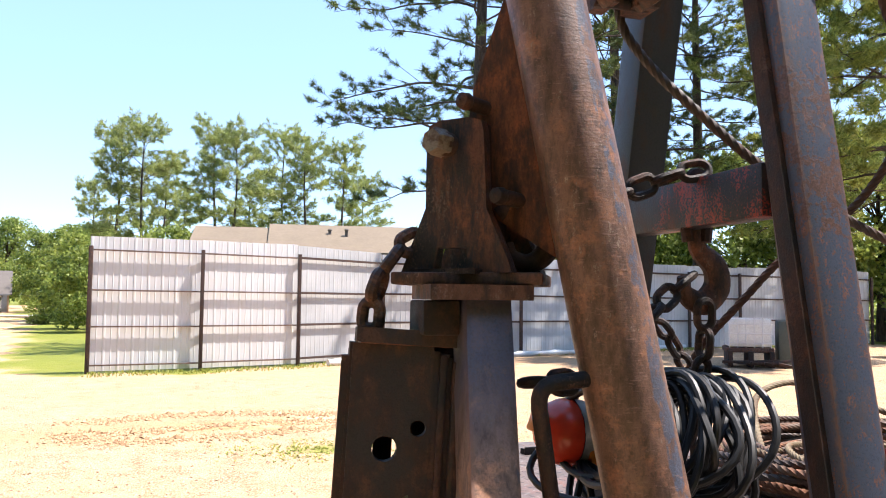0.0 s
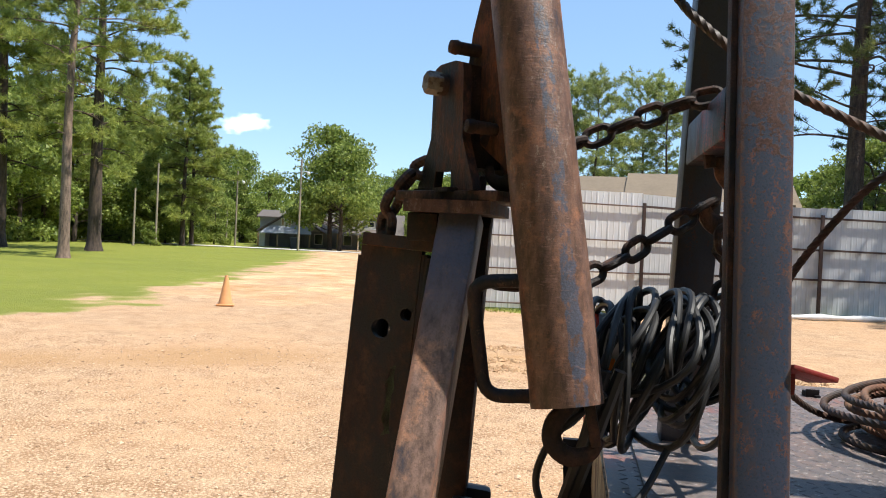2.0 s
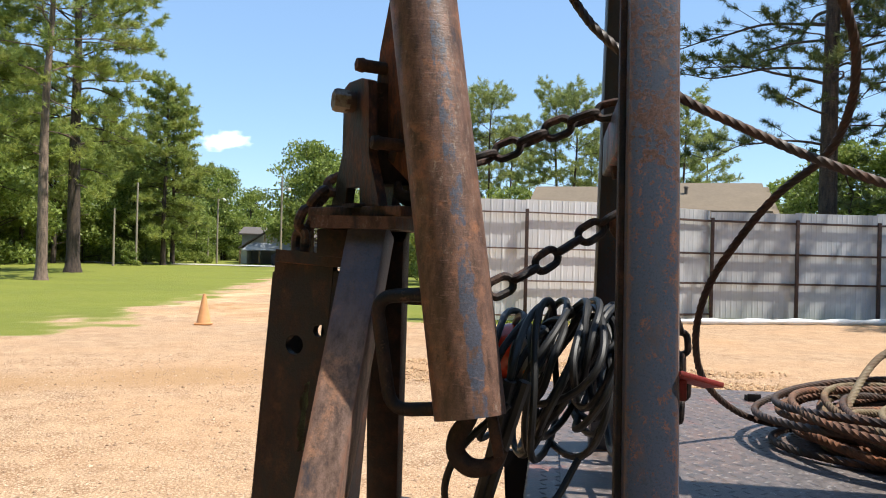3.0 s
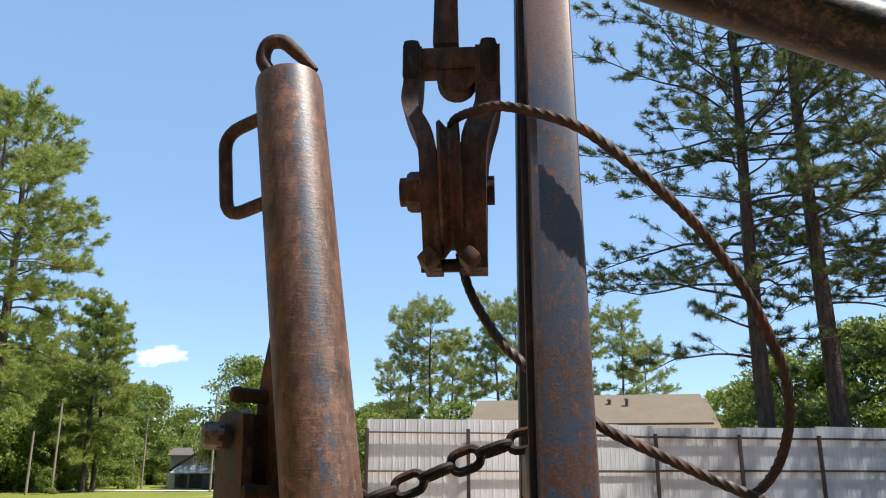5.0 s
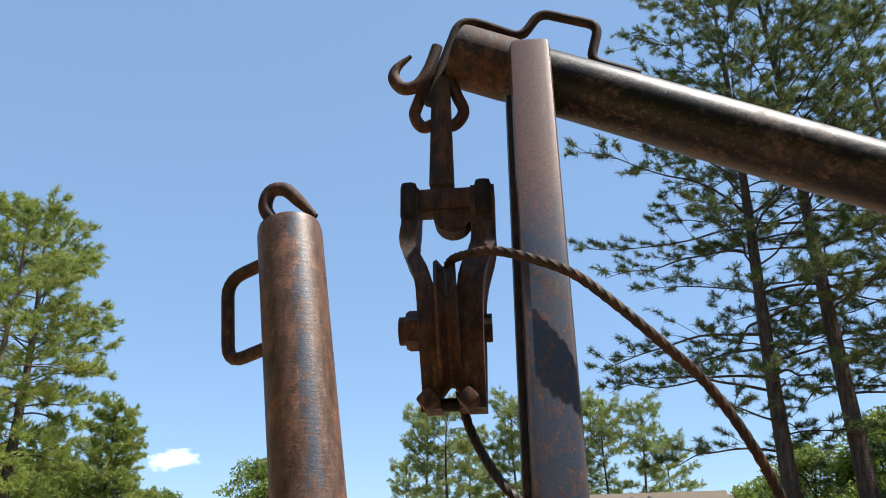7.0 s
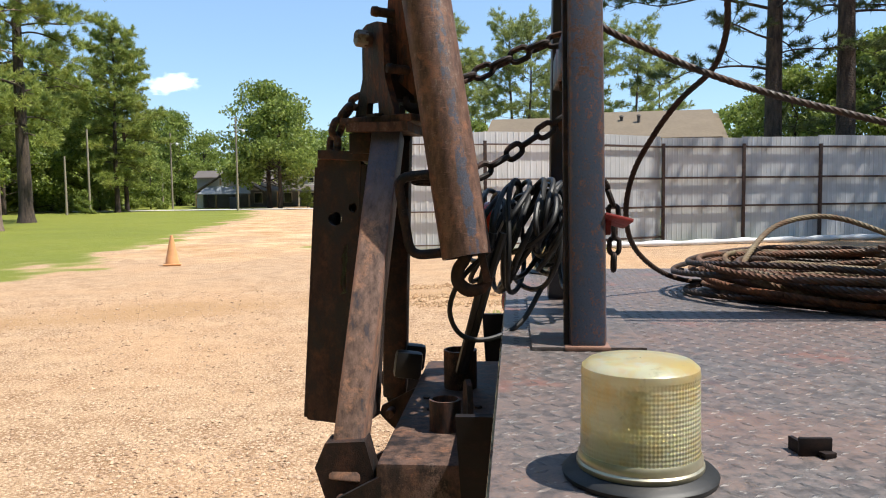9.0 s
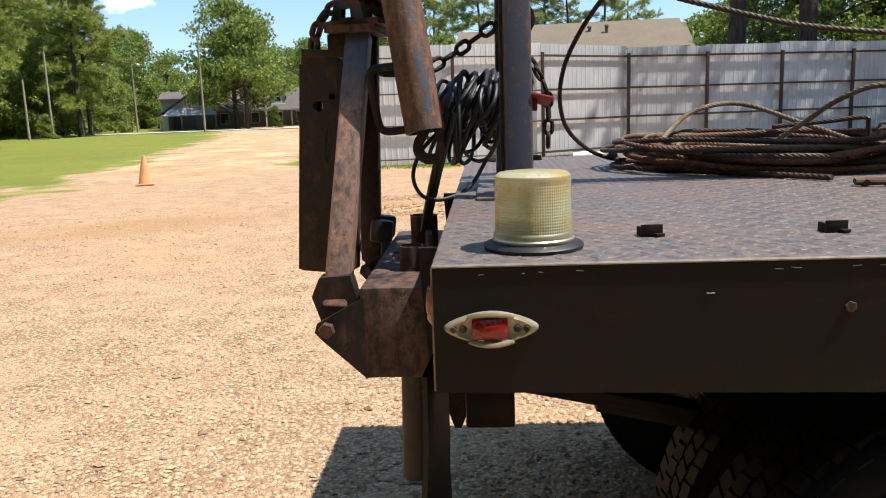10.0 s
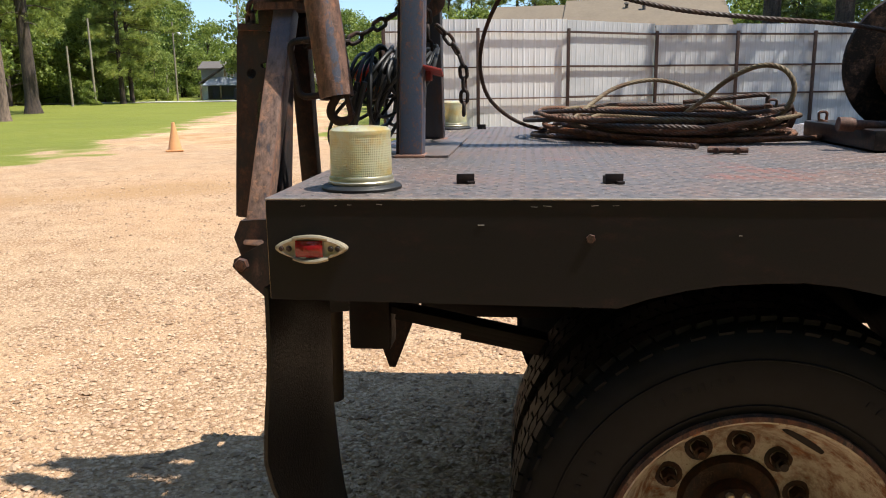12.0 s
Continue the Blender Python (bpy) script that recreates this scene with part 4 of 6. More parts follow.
box(s, CO + CV * 0.615 + CU * 0.072 - CN * 0.012, (0.125, 0.008, 0.010), (0, 3, -9), 0.003)
part("weld_bead", s, M["orange_rust"], channel, "orange rusted weld bead")
for u0, u1 in ((-0.004, 0.016), (0.041, 0.068), (0.088, 0.141)):
    s = Shape()
    plate(s, [(u0, 0.02), (u1, 0.02), (u1, 0.60), (u0, 0.60)], 0.008, CO + CN * 0.112, CU, CV)
    part("rear_strip", s, M["channel"], channel)
rp = random.Random(8)
edge = [(0.071 + 0.004 * math.sin(k * 1.7) + 0.003 * rp.random(), 0.30 + 0.0125 * k) for k in range(10)]
s = Shape()
plate(s, edge + [(0.083 + 0.004 * rp.random(), z + 0.006) for _, z in edge[::-1]], 0.0008, CO - CN * 0.0086, CU, CV)
part("paint_patch", s, steel("green_paint", (0.10, 0.135, 0.065), (0.035, 0.02, 0.015), amount=0.42, gloss=0.5), channel, "flaking pale green paint")

# ---- boom extension pipe that hangs from the head ----
PA, PB = Vector((-0.072, 0.943, 1.372)), Vector((-0.236, 1.078, 2.425))
ext = thing("boom_extension", "worn blue and rust steel pipe with handles and hooks", "boom pipe", PA)
pv = (PB - PA).normalized()
s = Shape()
L = (PB - PA).length
lathe(s, [(0.044, 0.05), (0.045, 0.012), (0.0525, 0.012), (0.0528, 0.022), (0.0528, L - 0.02), (0.050, L - 0.006), (0.042, L), (0.001, L + 0.002)], PA, pv, 48)
pipe = part("pipe", s, M["pole_steel"], ext)


def bent_rod(name, points, r, material, parent, label="", round_=0.03, sides=12):
    s = Shape()
    sweep(s, rounded(points, round_), r, sides)
    return part(name, s, material, parent, label)


bent_rod("handle", [(-0.10, 0.965, 1.562), (-0.222, 0.962, 1.553), (-0.196, 0.965, 1.384), (-0.10, 0.955, 1.393)], 0.0105, M["dark_rust"], ext, "bent rod handle")
bent_rod("handle", [(-0.22, 1.062, 2.375), (-0.335, 1.085, 2.335), (-0.322, 1.085, 2.196), (-0.21, 1.05, 2.225)], 0.0105, M["rust"], ext, "bent rod handle")
g = Vector((-0.68, 0.73, 0.0))
g = (g - pv * g.dot(pv)).normalized()
s = Shape()
plate(s, [(0.04, 0.36), (0.055, 0.36), (0.150, 0.45), (0.150, 0.56), (0.125, 0.62), (0.05, 0.735), (0.04, 0.735)], 0.022, PA, g, pv)
part("gusset", s, M["orange_rust"], ext, "orange rusted gusset plate")
for d, h in ((0.112, 0.585), (0.088, 0.445)):
    s = Shape()
    c = PA + g * d + pv * h
    rod(s, c - AX * 0.03, c + AX * 0.052, 0.0105, 14)
    lathe(s, [(0.001, 0.014), (0.0105, 0.011), (0.0125, 0.0), (0.0105, -0.004)], c + AX * 0.05, AX, 14)
    part("pin", s, M["dark_rust"], ext)


def flat_hook(name, points, widths, thick, normal, material, parent, label=""):
    """A hook of forged bar: a flattened sweep along points."""
    pts = smooth_line(points, 5)
    rad = np.interp(np.linspace(0, 1, len(pts)), np.linspace(0, 1, len(widths)), widths)
    s = Shape()
    sweep(s, pts, list(rad), 10)
    n = Vector(normal).normalized()
    k = thick
    s.v = [tuple(Vector(v) - n * (Vector(v) - min(pts, key=lambda p: (p - Vector(v)).length)).dot(n) * (1 - k)) for v in s.v]
    return part(name, s, material, parent, label)


flat_hook("end_hook", [(-0.066, 0.945, 1.41), (-0.078, 0.944, 1.378), (-0.092, 0.943, 1.356), (-0.092, 0.942, 1.330), (-0.070, 0.941, 1.312), (-0.040, 0.941, 1.318), (-0.022, 0.942, 1.340)],
          [0.013, 0.013, 0.014, 0.015, 0.015, 0.012, 0.006], 0.7, (0, 1, 0), M["dark_rust"], ext, "dark forged grab hook")
s = Shape()
beam(s, (-0.045, 0.944, 1.40), (-0.03, 0.942, 1.33), 0.016, 0.02, bevel=0.003)
part("hook_shank", s, M["dark_rust"], ext)
flat_hook("rear_hook", HOOK, [0.014, 0.015, 0.016, 0.017, 0.016, 0.014, 0.010, 0.006], 0.9, (0, 1, 0), M["dark_rust"], ext, "dark forged hook behind the head")
flat_hook("top_hook", [(-0.262, 1.075, 2.43), (-0.278, 1.075, 2.458), (-0.271, 1.075, 2.487), (-0.247, 1.075, 2.490), (-0.222, 1.075, 2.468), (-0.192, 1.075, 2.437)],
          [0.012, 0.012, 0.012, 0.012, 0.011, 0.006], 1.0, (0, 1, 0), M["rust"], ext, "rusty forged hook")

# ---- mast ----
mast = thing("mast_frame", "A-shaped mast of worn square tube standing on the deck", "mast", (0.17, 1.17, DECK))
s = Shape()
beam(s, (0.169, 0.846, DECK), (0.178, 1.118, 2.765), 0.072, 0.072, bevel=0.013)
post = part("mast_post", s, M["post_steel"], mast, "square tube post, blue grey with red flecks")
s = Shape()
beam(s, (0.1285, 0.842, DECK), (0.1375, 1.114, 2.66), 0.010, 0.03, bevel=0.002)
part("edge_angle", s, M["dark_rust"], post)
s = Shape()
beam(s, (0.158, 1.530, DECK), (0.170, 1.215, 2.72), 0.078, 0.078, bevel=0.010)
part("mast_post", s, steel("rear_post_steel", (0.030, 0.036, 0.052), (0.060, 0.034, 0.028), amount=0.38, chips=(0.12, 0.05, 0.04), chip=0.4, gloss=0.36, pits=0.25, spec=0.5), mast, "square tube post, nearly black with rust")
s = Shape()
beam(s, (0.150, 0.985, 1.815), (0.150, 1.375, 1.815), 0.045, 0.078, side=(1, 0, 0), bevel=0.006)
part("crossbar", s, steel("red_flaked_bar", (0.022, 0.023, 0.029), (0.075, 0.038, 0.03), amount=0.34, chips=(0.36, 0.050, 0.032), chip=0.60, gloss=0.4, fleck=9.0), mast, "black crossbar with flaking red paint")
for y in (0.846, 1.530):
    s = Shape()
    box(s, (0.167, y, DECK + 0.005), (0.088, 0.088, 0.009), bevel=0.004)
    part("foot_weld", s, M["leg_steel"], mast)
s = Shape()
box(s, (0.230, 0.905, 1.458), (0.056, 0.11, 0.007), (-10, 14, 0), 0.002)
box(s, (0.212, 0.925, 1.444), (0.020, 0.05, 0.030), (0, 0, 0), 0.004)
part("red_bracket", s, M["red_paint"], mast, "small red painted bracket")
BA, BB = Vector((0.046, 1.19, 2.818)), Vector((2.75, 1.19, 1.66))
bv = (BB - BA).normalized()
boom = part("boom", lathe(Shape(), [(0.001, 0), (0.053, 0.0), (0.0595, 0.004), (0.0595, (BB - BA).length), (0.001, (BB - BA).length)], BA, bv, 48), M["boom_black"], mast, "glossy black boom pipe with rusty top")
part("boom_end", lathe(Shape(), [(0.054, -0.003), (0.0602, -0.002), (0.0612, 0.006), (0.0606, 0.10), (0.0596, 0.115)], BA, bv, 48), M["rust"], boom, "bare rusty pipe end")
bent_rod("rod_handle", [(-0.012, 1.17, 2.70), (0.010, 1.175, 2.775), (0.046, 1.18, 2.885), (0.075, 1.185, 2.893), (0.168, 1.19, 2.850), (0.207, 1.19, 2.906), (0.318, 1.19, 2.866), (0.296, 1.19, 2.786), (0.385, 1.19, 2.748)], 0.0095, M["dark_rust"], boom, "bent steel rod along the pipe end", 0.022)
s = Shape()
beam(s, (2.1, 1.19, DECK), (2.1, 1.19, 1.90), 0.09, 0.09)
part("boom_rest", s, M["bed_black"], mast)
flat_hook("hook", [(0.006, 1.165, 2.825), (-0.010, 1.165, 2.775), (-0.030, 1.165, 2.742), (-0.058, 1.165, 2.735), (-0.077, 1.165, 2.757), (-0.072, 1.165, 2.782), (-0.045, 1.165, 2.807)],
          [0.011, 0.012, 0.013, 0.013, 0.012, 0.009, 0.004], 0.9, (0, 1, 0), M["rust"], boom, "rusty open hook")

# ---- snatch block ----
block = thing("snatch_block", "rusty brown snatch block hung from the boom tip", "pulley block", (0.02, 1.19, 2.11))
s = Shape()
sweep(s, smooth_line([(-0.012, 1.185, 2.775), (-0.033, 1.185, 2.715), (-0.040, 1.185, 2.685), (-0.024, 1.185, 2.660), (0.004, 1.185, 2.668), (0.032, 1.185, 2.660), (0.052, 1.185, 2.688), (0.040, 1.185, 2.725), (0.022, 1.185, 2.785)], 5), 0.0115, 10)
part("shackle", s, M["rust"], block, "bent round shackle")
s = Shape()
plate(s, [(-0.012, 0.20), (-0.004, 0.225), (0.012, 0.228), (0.022, 0.21), (0.026, 0), (-0.018, 0)], 0.022, (0.006, 1.175, 2.53), (1, 0, 0), (0, 0, 1))
part("link_strap", s, M["rust"], block)
for xs, half in (((-0.044, -0.046, -0.048, -0.020, -0.012, -0.010), 0.014), ((0.082, 0.081, 0.080, 0.060, 0.056, 0.056), 0.021)):
    s = Shape()
    path = [(x, 1.19, z) for x, z in zip(xs, (2.520, 2.46, 2.41, 2.34, 2.24, 2.13))]
    wid = [0.034, 0.036, 0.040, 0.072, 0.085, 0.03]
    vs, fs = [], []
    pts = smooth_line(path, 4)
    ws = np.interp(np.linspace(0, 1, len(pts)), np.linspace(0, 1, 6), wid)
    for p, w in zip(pts, ws):
        vs += [(p.x - half, p.y - w, p.z), (p.x + half, p.y - w, p.z), (p.x + half, p.y + w, p.z), (p.x - half, p.y + w, p.z)]
    for i in range(len(pts) - 1):
        for k in range(4):
            fs.append((4 * i + k, 4 * i + (k + 1) % 4, 4 * i + 4 + (k + 1) % 4, 4 * i + 4 + k))
    fs += [(3, 2, 1, 0), tuple(len(vs) - 4 + k for k in range(4))]
    part("cheek_plate", s.add(vs, fs), M["rust"], block, "heavy forged cheek plate")
s = Shape()
lathe(s, [(0.001, -0.020), (0.112, -0.020), (0.116, -0.015), (0.102, -0.003), (0.102, 0.003), (0.116, 0.013), (0.112, 0.017), (0.001, 0.017)], (0.017, 1.19, 2.272), (1, 0.06, 0.04), 44)
part("sheave", s, M["rust"], block, "grooved rusty sheave wheel")
s = Shape()
rod(s, (-0.065, 1.18, 2.265), (0.09, 1.18, 2.265), 0.024, 16)
hexagon(s, (-0.024, 1.18, 2.265), (-1, 0, 0), 0.034, 0.030)
part("axle_bolt", s, M["rust"], block, "hex axle bolt")
s = Shape()
box(s, (0.02, 1.185, 2.500), (0.125, 0.05, 0.042), bevel=0.008)
lathe(s, [(0.001, -0.02), (0.034, -0.02), (0.034, 0.02), (0.001, 0.02)], (0.028, 1.185, 2.470), (0, 1, 0), 20)
part("crosshead", s, M["rust"], block, "forged crosshead")
for x in (-0.048, 0.083):
    s = Shape()
    box(s, (x, 1.185, 2.495), (0.030, 0.07, 0.075), bevel=0.010)
    part("crosshead_nut", s, M["dark_rust"], block)
for x in (-0.014, 0.050):
    s = Shape()
    box(s, (x, 1.15, 2.14), (0.026, 0.06, 0.028), (0, 45, 0), 0.006)
    part("lower_nut", s, M["rust"], block)
s = Shape()
rod(s, (-0.03, 1.185, 2.14), (0.07, 1.185, 2.14), 0.011, 10)
part("lower_bolt", s, M["dark_rust"], block)


# ---- chains ----
def link_mesh(length, width, r):
    """One stadium-shaped chain link along x."""
    a, b = length / 2 - width / 2, width / 2 - r
    pts = []
    for k in range(9):
        t = -math.pi / 2 + math.pi * k / 8
        pts.append((a + b * math.cos(t), b * math.sin(t), 0))
    for k in range(9):
        t = math.pi / 2 + math.pi * k / 8
        pts.append((-a + b * math.cos(t), b * math.sin(t), 0))
    return sweep(Shape(), pts, r, 8, closed=True).mesh("link")


def chain(name, label, path, length, width, r, material, sag=None):
    """Links along a path, each turned a quarter from the last."""
    p = np.array([tuple(q) for q in (smooth_line(path, 8) if len(path) > 2 else path)], float)
    d = np.concatenate([[0], np.cumsum(np.linalg.norm(np.diff(p, axis=0), axis=1))])
    step = length - 2 * r - 0.001
    count = max(1, int(d[-1] / step))
    ob = thing(name, label, "chain", p[0])
    me = link_mesh(length, width, r)
    me.materials.append(material)
    for i in range(count):
        c = Vector([np.interp((i + 0.5) * d[-1] / count, d, p[:, k]) for k in range(3)])
        e = Vector([np.interp(min(d[-1], (i + 1.0) * d[-1] / count), d, p[:, k]) for k in range(3)])
        b = Vector([np.interp(i * d[-1] / count, d, p[:, k]) for k in range(3)])
        x = (e - b).normalized()
        y = x.cross(Vector((0, 0, 1)) if abs(x.z) < 0.9 else Vector((0.3, 1, 0))).normalized()
        m = Matrix((x, y, x.cross(y))).transposed().to_4x4()
        l = part("link", me, material, ob)
        l.matrix_basis = Matrix.Translation(c) @ m @ Matrix.Rotation(radians((78 if i % 2 else -14) + 12 * math.sin(i * 5.3)), 4, "X")
    return ob


chain("short_chain", "short rusty chain from channel to head", [(-0.396, 1.130, 1.612), (-0.394, 1.128, 1.650), (-0.380, 1.130, 1.690), (-0.352, 1.140, 1.726), (-0.318, 1.150, 1.744)], 0.056, 0.042, 0.0088, M["rust"])
chain("upper_chain", "rusty chain slung between pipe and mast", [(-0.14, 1.06, 1.772), (-0.085, 1.16, 1.785), (0.02, 1.16, 1.828), (0.10, 1.15, 1.858), (0.15, 1.14, 1.868)], 0.060, 0.041, 0.0068, M["dark_rust"])
chain("lower_chain", "rusty chain slung between pipe and mast hook", [(-0.20, 1.06, 1.545), (-0.10, 1.09, 1.545), (-0.01, 1.13, 1.588), (0.06, 1.17, 1.635), (0.12, 1.19, 1.675), (0.16, 1.20, 1.70)], 0.060, 0.041, 0.0068, M["dark_rust"])
chain("hanging_chain", "rusty chain hanging from the crossbar", [(0.175, 1.19, 1.66), (0.18, 1.20, 1.58), (0.17, 1.21, 1.50), (0.15, 1.22, 1.42)], 0.060, 0.041, 0.0068, M["dark_rust"])
chain("draped_chain", "dark chain draped over the mast bracket", [(0.19, 1.36, 1.62), (0.235, 1.37, 1.57), (0.275, 1.37, 1.50), (0.285, 1.37, 1.43), (0.285, 1.37, 1.37), (0.283, 1.37, 1.31)], 0.056, 0.038, 0.0066, M["dark_rust"])
hooks = thing("grab_hook", "rusty grab hook shackled under the crossbar", "hook", (0.18, 1.2, 1.66))
flat_hook("hook", [(0.165, 1.20, 1.775), (0.170, 1.20, 1.745), (0.205, 1.205, 1.715), (0.212, 1.21, 1.680), (0.185, 1.21, 1.655), (0.150, 1.205, 1.668), (0.138, 1.20, 1.698)],
          [0.012, 0.016, 0.022, 0.025, 0.022, 0.016, 0.008], 0.8, (0, 1, 0), M["rust"], hooks)
s = Shape()
sweep(s, smooth_line([(0.145, 1.19, 1.755), (0.140, 1.19, 1.80), (0.150, 1.19, 1.862), (0.175, 1.19, 1.862), (0.182, 1.19, 1.80), (0.178, 1.19, 1.755)], 4), 0.010, 8)
part("shackle", s, M["dark_rust"], hooks)

# ---- wire ropes ----
WIRE = steel("rusty_wire", (0.120, 0.078, 0.052), (0.185, 0.090, 0.056), amount=0.6, gloss=0.55, pits=0.2)
WIRE_HOIST = steel("brown_wire", (0.036, 0.027, 0.021), (0.078, 0.038, 0.025), amount=0.6, gloss=0.5, pits=0.2)
WIRE_DARK = steel("greasy_wire", (0.042, 0.031, 0.026), (0.085, 0.046, 0.032), amount=0.5, gloss=0.45, pits=0.2)
WIRE_TAN = steel("dry_wire", (0.19, 0.145, 0.085), (0.13, 0.075, 0.045), amount=0.45, gloss=0.6, pits=0.2)
s = Shape()
rope(s, smooth_line([(0.017, 1.20, 2.345), (0.024, 1.13, 2.366), (0.0697, 1.05, 2.349), (0.1037, 1.012, 2.335), (0.151, 0.987, 2.312), (0.212, 0.972, 2.279), (0.27, 0.962, 2.224), (0.324, 0.97, 2.172), (0.383, 1.02, 2.130), (0.428, 1.035, 2.065), (0.466, 1.06, 1.996), (0.494, 1.10, 1.937), (0.510, 1.17, 1.87), (0.500, 1.25, 1.805), (0.44, 1.32, 1.742), (0.385, 1.37, 1.66), (0.345, 1.45, 1.565), (0.335, 1.52, 1.46), (0.365, 1.59, 1.36), (0.45, 1.69, 1.28), (0.56, 1.77, 1.236), (0.70, 1.82, 1.23)], 10), 0.0076)
solid("hoist_rope", s, WIRE_HOIST, "rusty brown wire rope arching from block to deck", "wire rope")
s = Shape()
rope(s, smooth_line([(0.03, 1.22, 2.17), (0.045, 1.22, 2.11), (0.076, 1.193, 2.046), (0.119, 1.167, 1.989), (0.227, 1.14, 1.892), (0.33, 1.14, 1.839), (0.456, 1.14, 1.783), (0.588, 1.14, 1.736), (0.71, 1.14, 1.7), (0.958, 1.15, 1.64), (1.214, 1.161, 1.608), (1.478, 1.17, 1.584), (1.68, 1.19, 1.55)], 10), 0.0080)
solid("winch_line", s, WIRE_DARK, "dark greasy wire rope from block to winch", "wire rope")


def make_coil():
    rng = random.Random(11)
    coil = thing("wire_rope_coil", "flattened coil of rusty wire rope lying on deck", "wire rope coil", (1.05, 1.62, DECK))
    s, s_dry, s_dark = Shape(), Shape(), Shape()
    for k in range(28):
        cx, cy = 1.04 + rng.uniform(-0.05, 0.05), 1.63 + rng.uniform(-0.05, 0.05)
        rx, ry = rng.uniform(0.33, 0.47), rng.uniform(0.24, 0.42)
        lay = 0.012 + 0.0175 * (k // 5) * rng.uniform(0.75, 1.1)
        ph, tx, ty = rng.uniform(0, 6.28), rng.uniform(-0.02, 0.02), rng.uniform(-0.01, 0.02)
        pts = []
        for i in range(56):
            a = 2 * math.pi * i / 56
            w = 1 + 0.05 * math.sin(2 * a + ph) + 0.03 * math.sin(3 * a + 2 * ph)
            x, y = math.cos(a) * rx * w, math.sin(a) * ry * w
            pts.append((cx + x, cy + y, max(DECK + 0.013, DECK + lay + tx * x / rx + ty * y / ry + 0.008 * math.sin(3 * a + ph))))
        p = np.array(pts + pts[:1])
        rope((s, s_dry, s, s_dark)[k % 4], p, 0.0086, sides=12)
    part("wound_rope", s, WIRE, coil)
    part("wound_rope", s_dry, WIRE_TAN, coil, "drier tan turns of rope")
    part("wound_rope", s_dark, WIRE_DARK, coil, "dark greasy turns of rope")
    s = Shape()
    rope(s, smooth_line([(0.66, 1.60, 1.26), (0.72, 1.75, 1.30), (0.86, 1.95, 1.385), (1.0, 2.02, 1.42), (1.12, 2.02, 1.41), (1.25, 1.90, 1.35), (1.34, 1.75, 1.30), (1.38, 1.6, 1.27)], 8), 0.0092)
    rope(s, smooth_line([(1.10, 1.72, 1.28), (1.16, 1.62, 1.345), (1.22, 1.50, 1.42), (1.30, 1.42, 1.465), (1.37, 1.38, 1.455), (1.405, 1.36, 1.40), (1.39, 1.36, 1.33), (1.33, 1.38, 1.275), (1.22, 1.42, 1.25), (1.05, 1.42, 1.235)], 8), 0.0092)
    part("loose_loop", s, WIRE_TAN, coil, "dry tan loop of rope")
    s = Shape()
    rope(s, smooth_line([(0.70, 1.32, 1.25), (0.62, 1.42, 1.255), (0.575, 1.58, 1.262), (0.60, 1.78, 1.27), (0.70, 1.95, 1.275), (0.9, 2.04, 1.27)], 8), 0.0096)
    rope(s, smooth_line([(0.70, 1.32, 1.25), (0.85, 1.24, 1.235), (1.05, 1.21, 1.226), (1.3, 1.24, 1.226), (1.5, 1.32, 1.226)], 8), 0.0096)
    part("outer_turn", s, steel("orange_wire", (0.11, 0.05, 0.028), (0.17, 0.07, 0.034), amount=0.8, gloss=0.6), coil, "orange rusty outer turn")
    for x, y, z in ((1.34, 1.42, 1.285), (1.42, 1.44, 1.275), (1.38, 1.50, 1.30), (1.52, 1.40, 1.26)):
        q = Shape()
        box(q, (x, y, z), (0.035, 0.03, 0.04), (10, 20, 30), 0.006)
        sweep(q, smooth_line([(x - 0.012, y, z + 0.02), (x - 0.012, y, z + 0.045), (x + 0.012, y, z + 0.045), (x + 0.012, y, z + 0.02)], 4), 0.005, 8)
        part("rope_clip", q, M["rust"], coil, "rusty wire rope clip")
    s = Shape()
    rope(s, smooth_line([(0.80, 1.30, 1.222), (0.90, 1.20, 1.221), (0.98, 1.10, 1.221), (1.03, 1.04, 1.221)], 6), 0.009)
    part("rope_end", s, WIRE_DARK, coil)
    s = Shape()
    rope(s, smooth_line([(1.12, 1.78, 1.335), (1.28, 1.72, 1.35), (1.40, 1.68, 1.362), (1.412, 1.678, 1.34), (1.415, 1.676, 1.29)], 8), 0.0088)
    part("rope_end", s, WIRE_DARK, coil)


make_coil()
s = Shape()
for k, (a, b) in enumerate((((1.03, 0.90), (1.14, 0.88)), ((1.04, 0.93), (1.13, 0.925)), ((1.05, 0.88), (1.08, 0.945)), ((1.11, 0.87), (1.13, 0.94)))):
    rod(s, (*a, DECK + 0.012), (*b, DECK + 0.012), 0.008, 8)
solid("deck_ring", s, M["rust"], "flat rusty lashing ring lying on deck", "lashing ring")

# ---- winch behind the boom rest ----
winch = thing("winch", "black drum winch with wire rope behind the deck", "winch", (1.75, 1.19, DECK))
for y in (0.98, 1.42):
    part("drum_flange", lathe(Shape(), [(0.03, -0.008), (0.235, -0.008), (0.24, 0.0), (0.235, 0.008), (0.03, 0.008)], (1.815, y, 1.465), (0, 1, 0), 48), M["boom_black"], winch)
part("drum", lathe(Shape(), [(0.001, -0.22), (0.12, -0.22), (0.12, 0.22), (0.001, 0.22)], (1.815, 1.20, 1.465), (0, 1, 0), 32), M["dark_rust"], winch)
s = Shape()
plate(s, [(-0.30, 0), (0.3, 0), (0.1, 0.26), (-0.1, 0.26)], 0.02, (1.815, 0.95, DECK + 0.01), (1, 0, 0), (0, 0, 1))
part("side_frame", s, M["boom_black"], winch)
s = Shape()
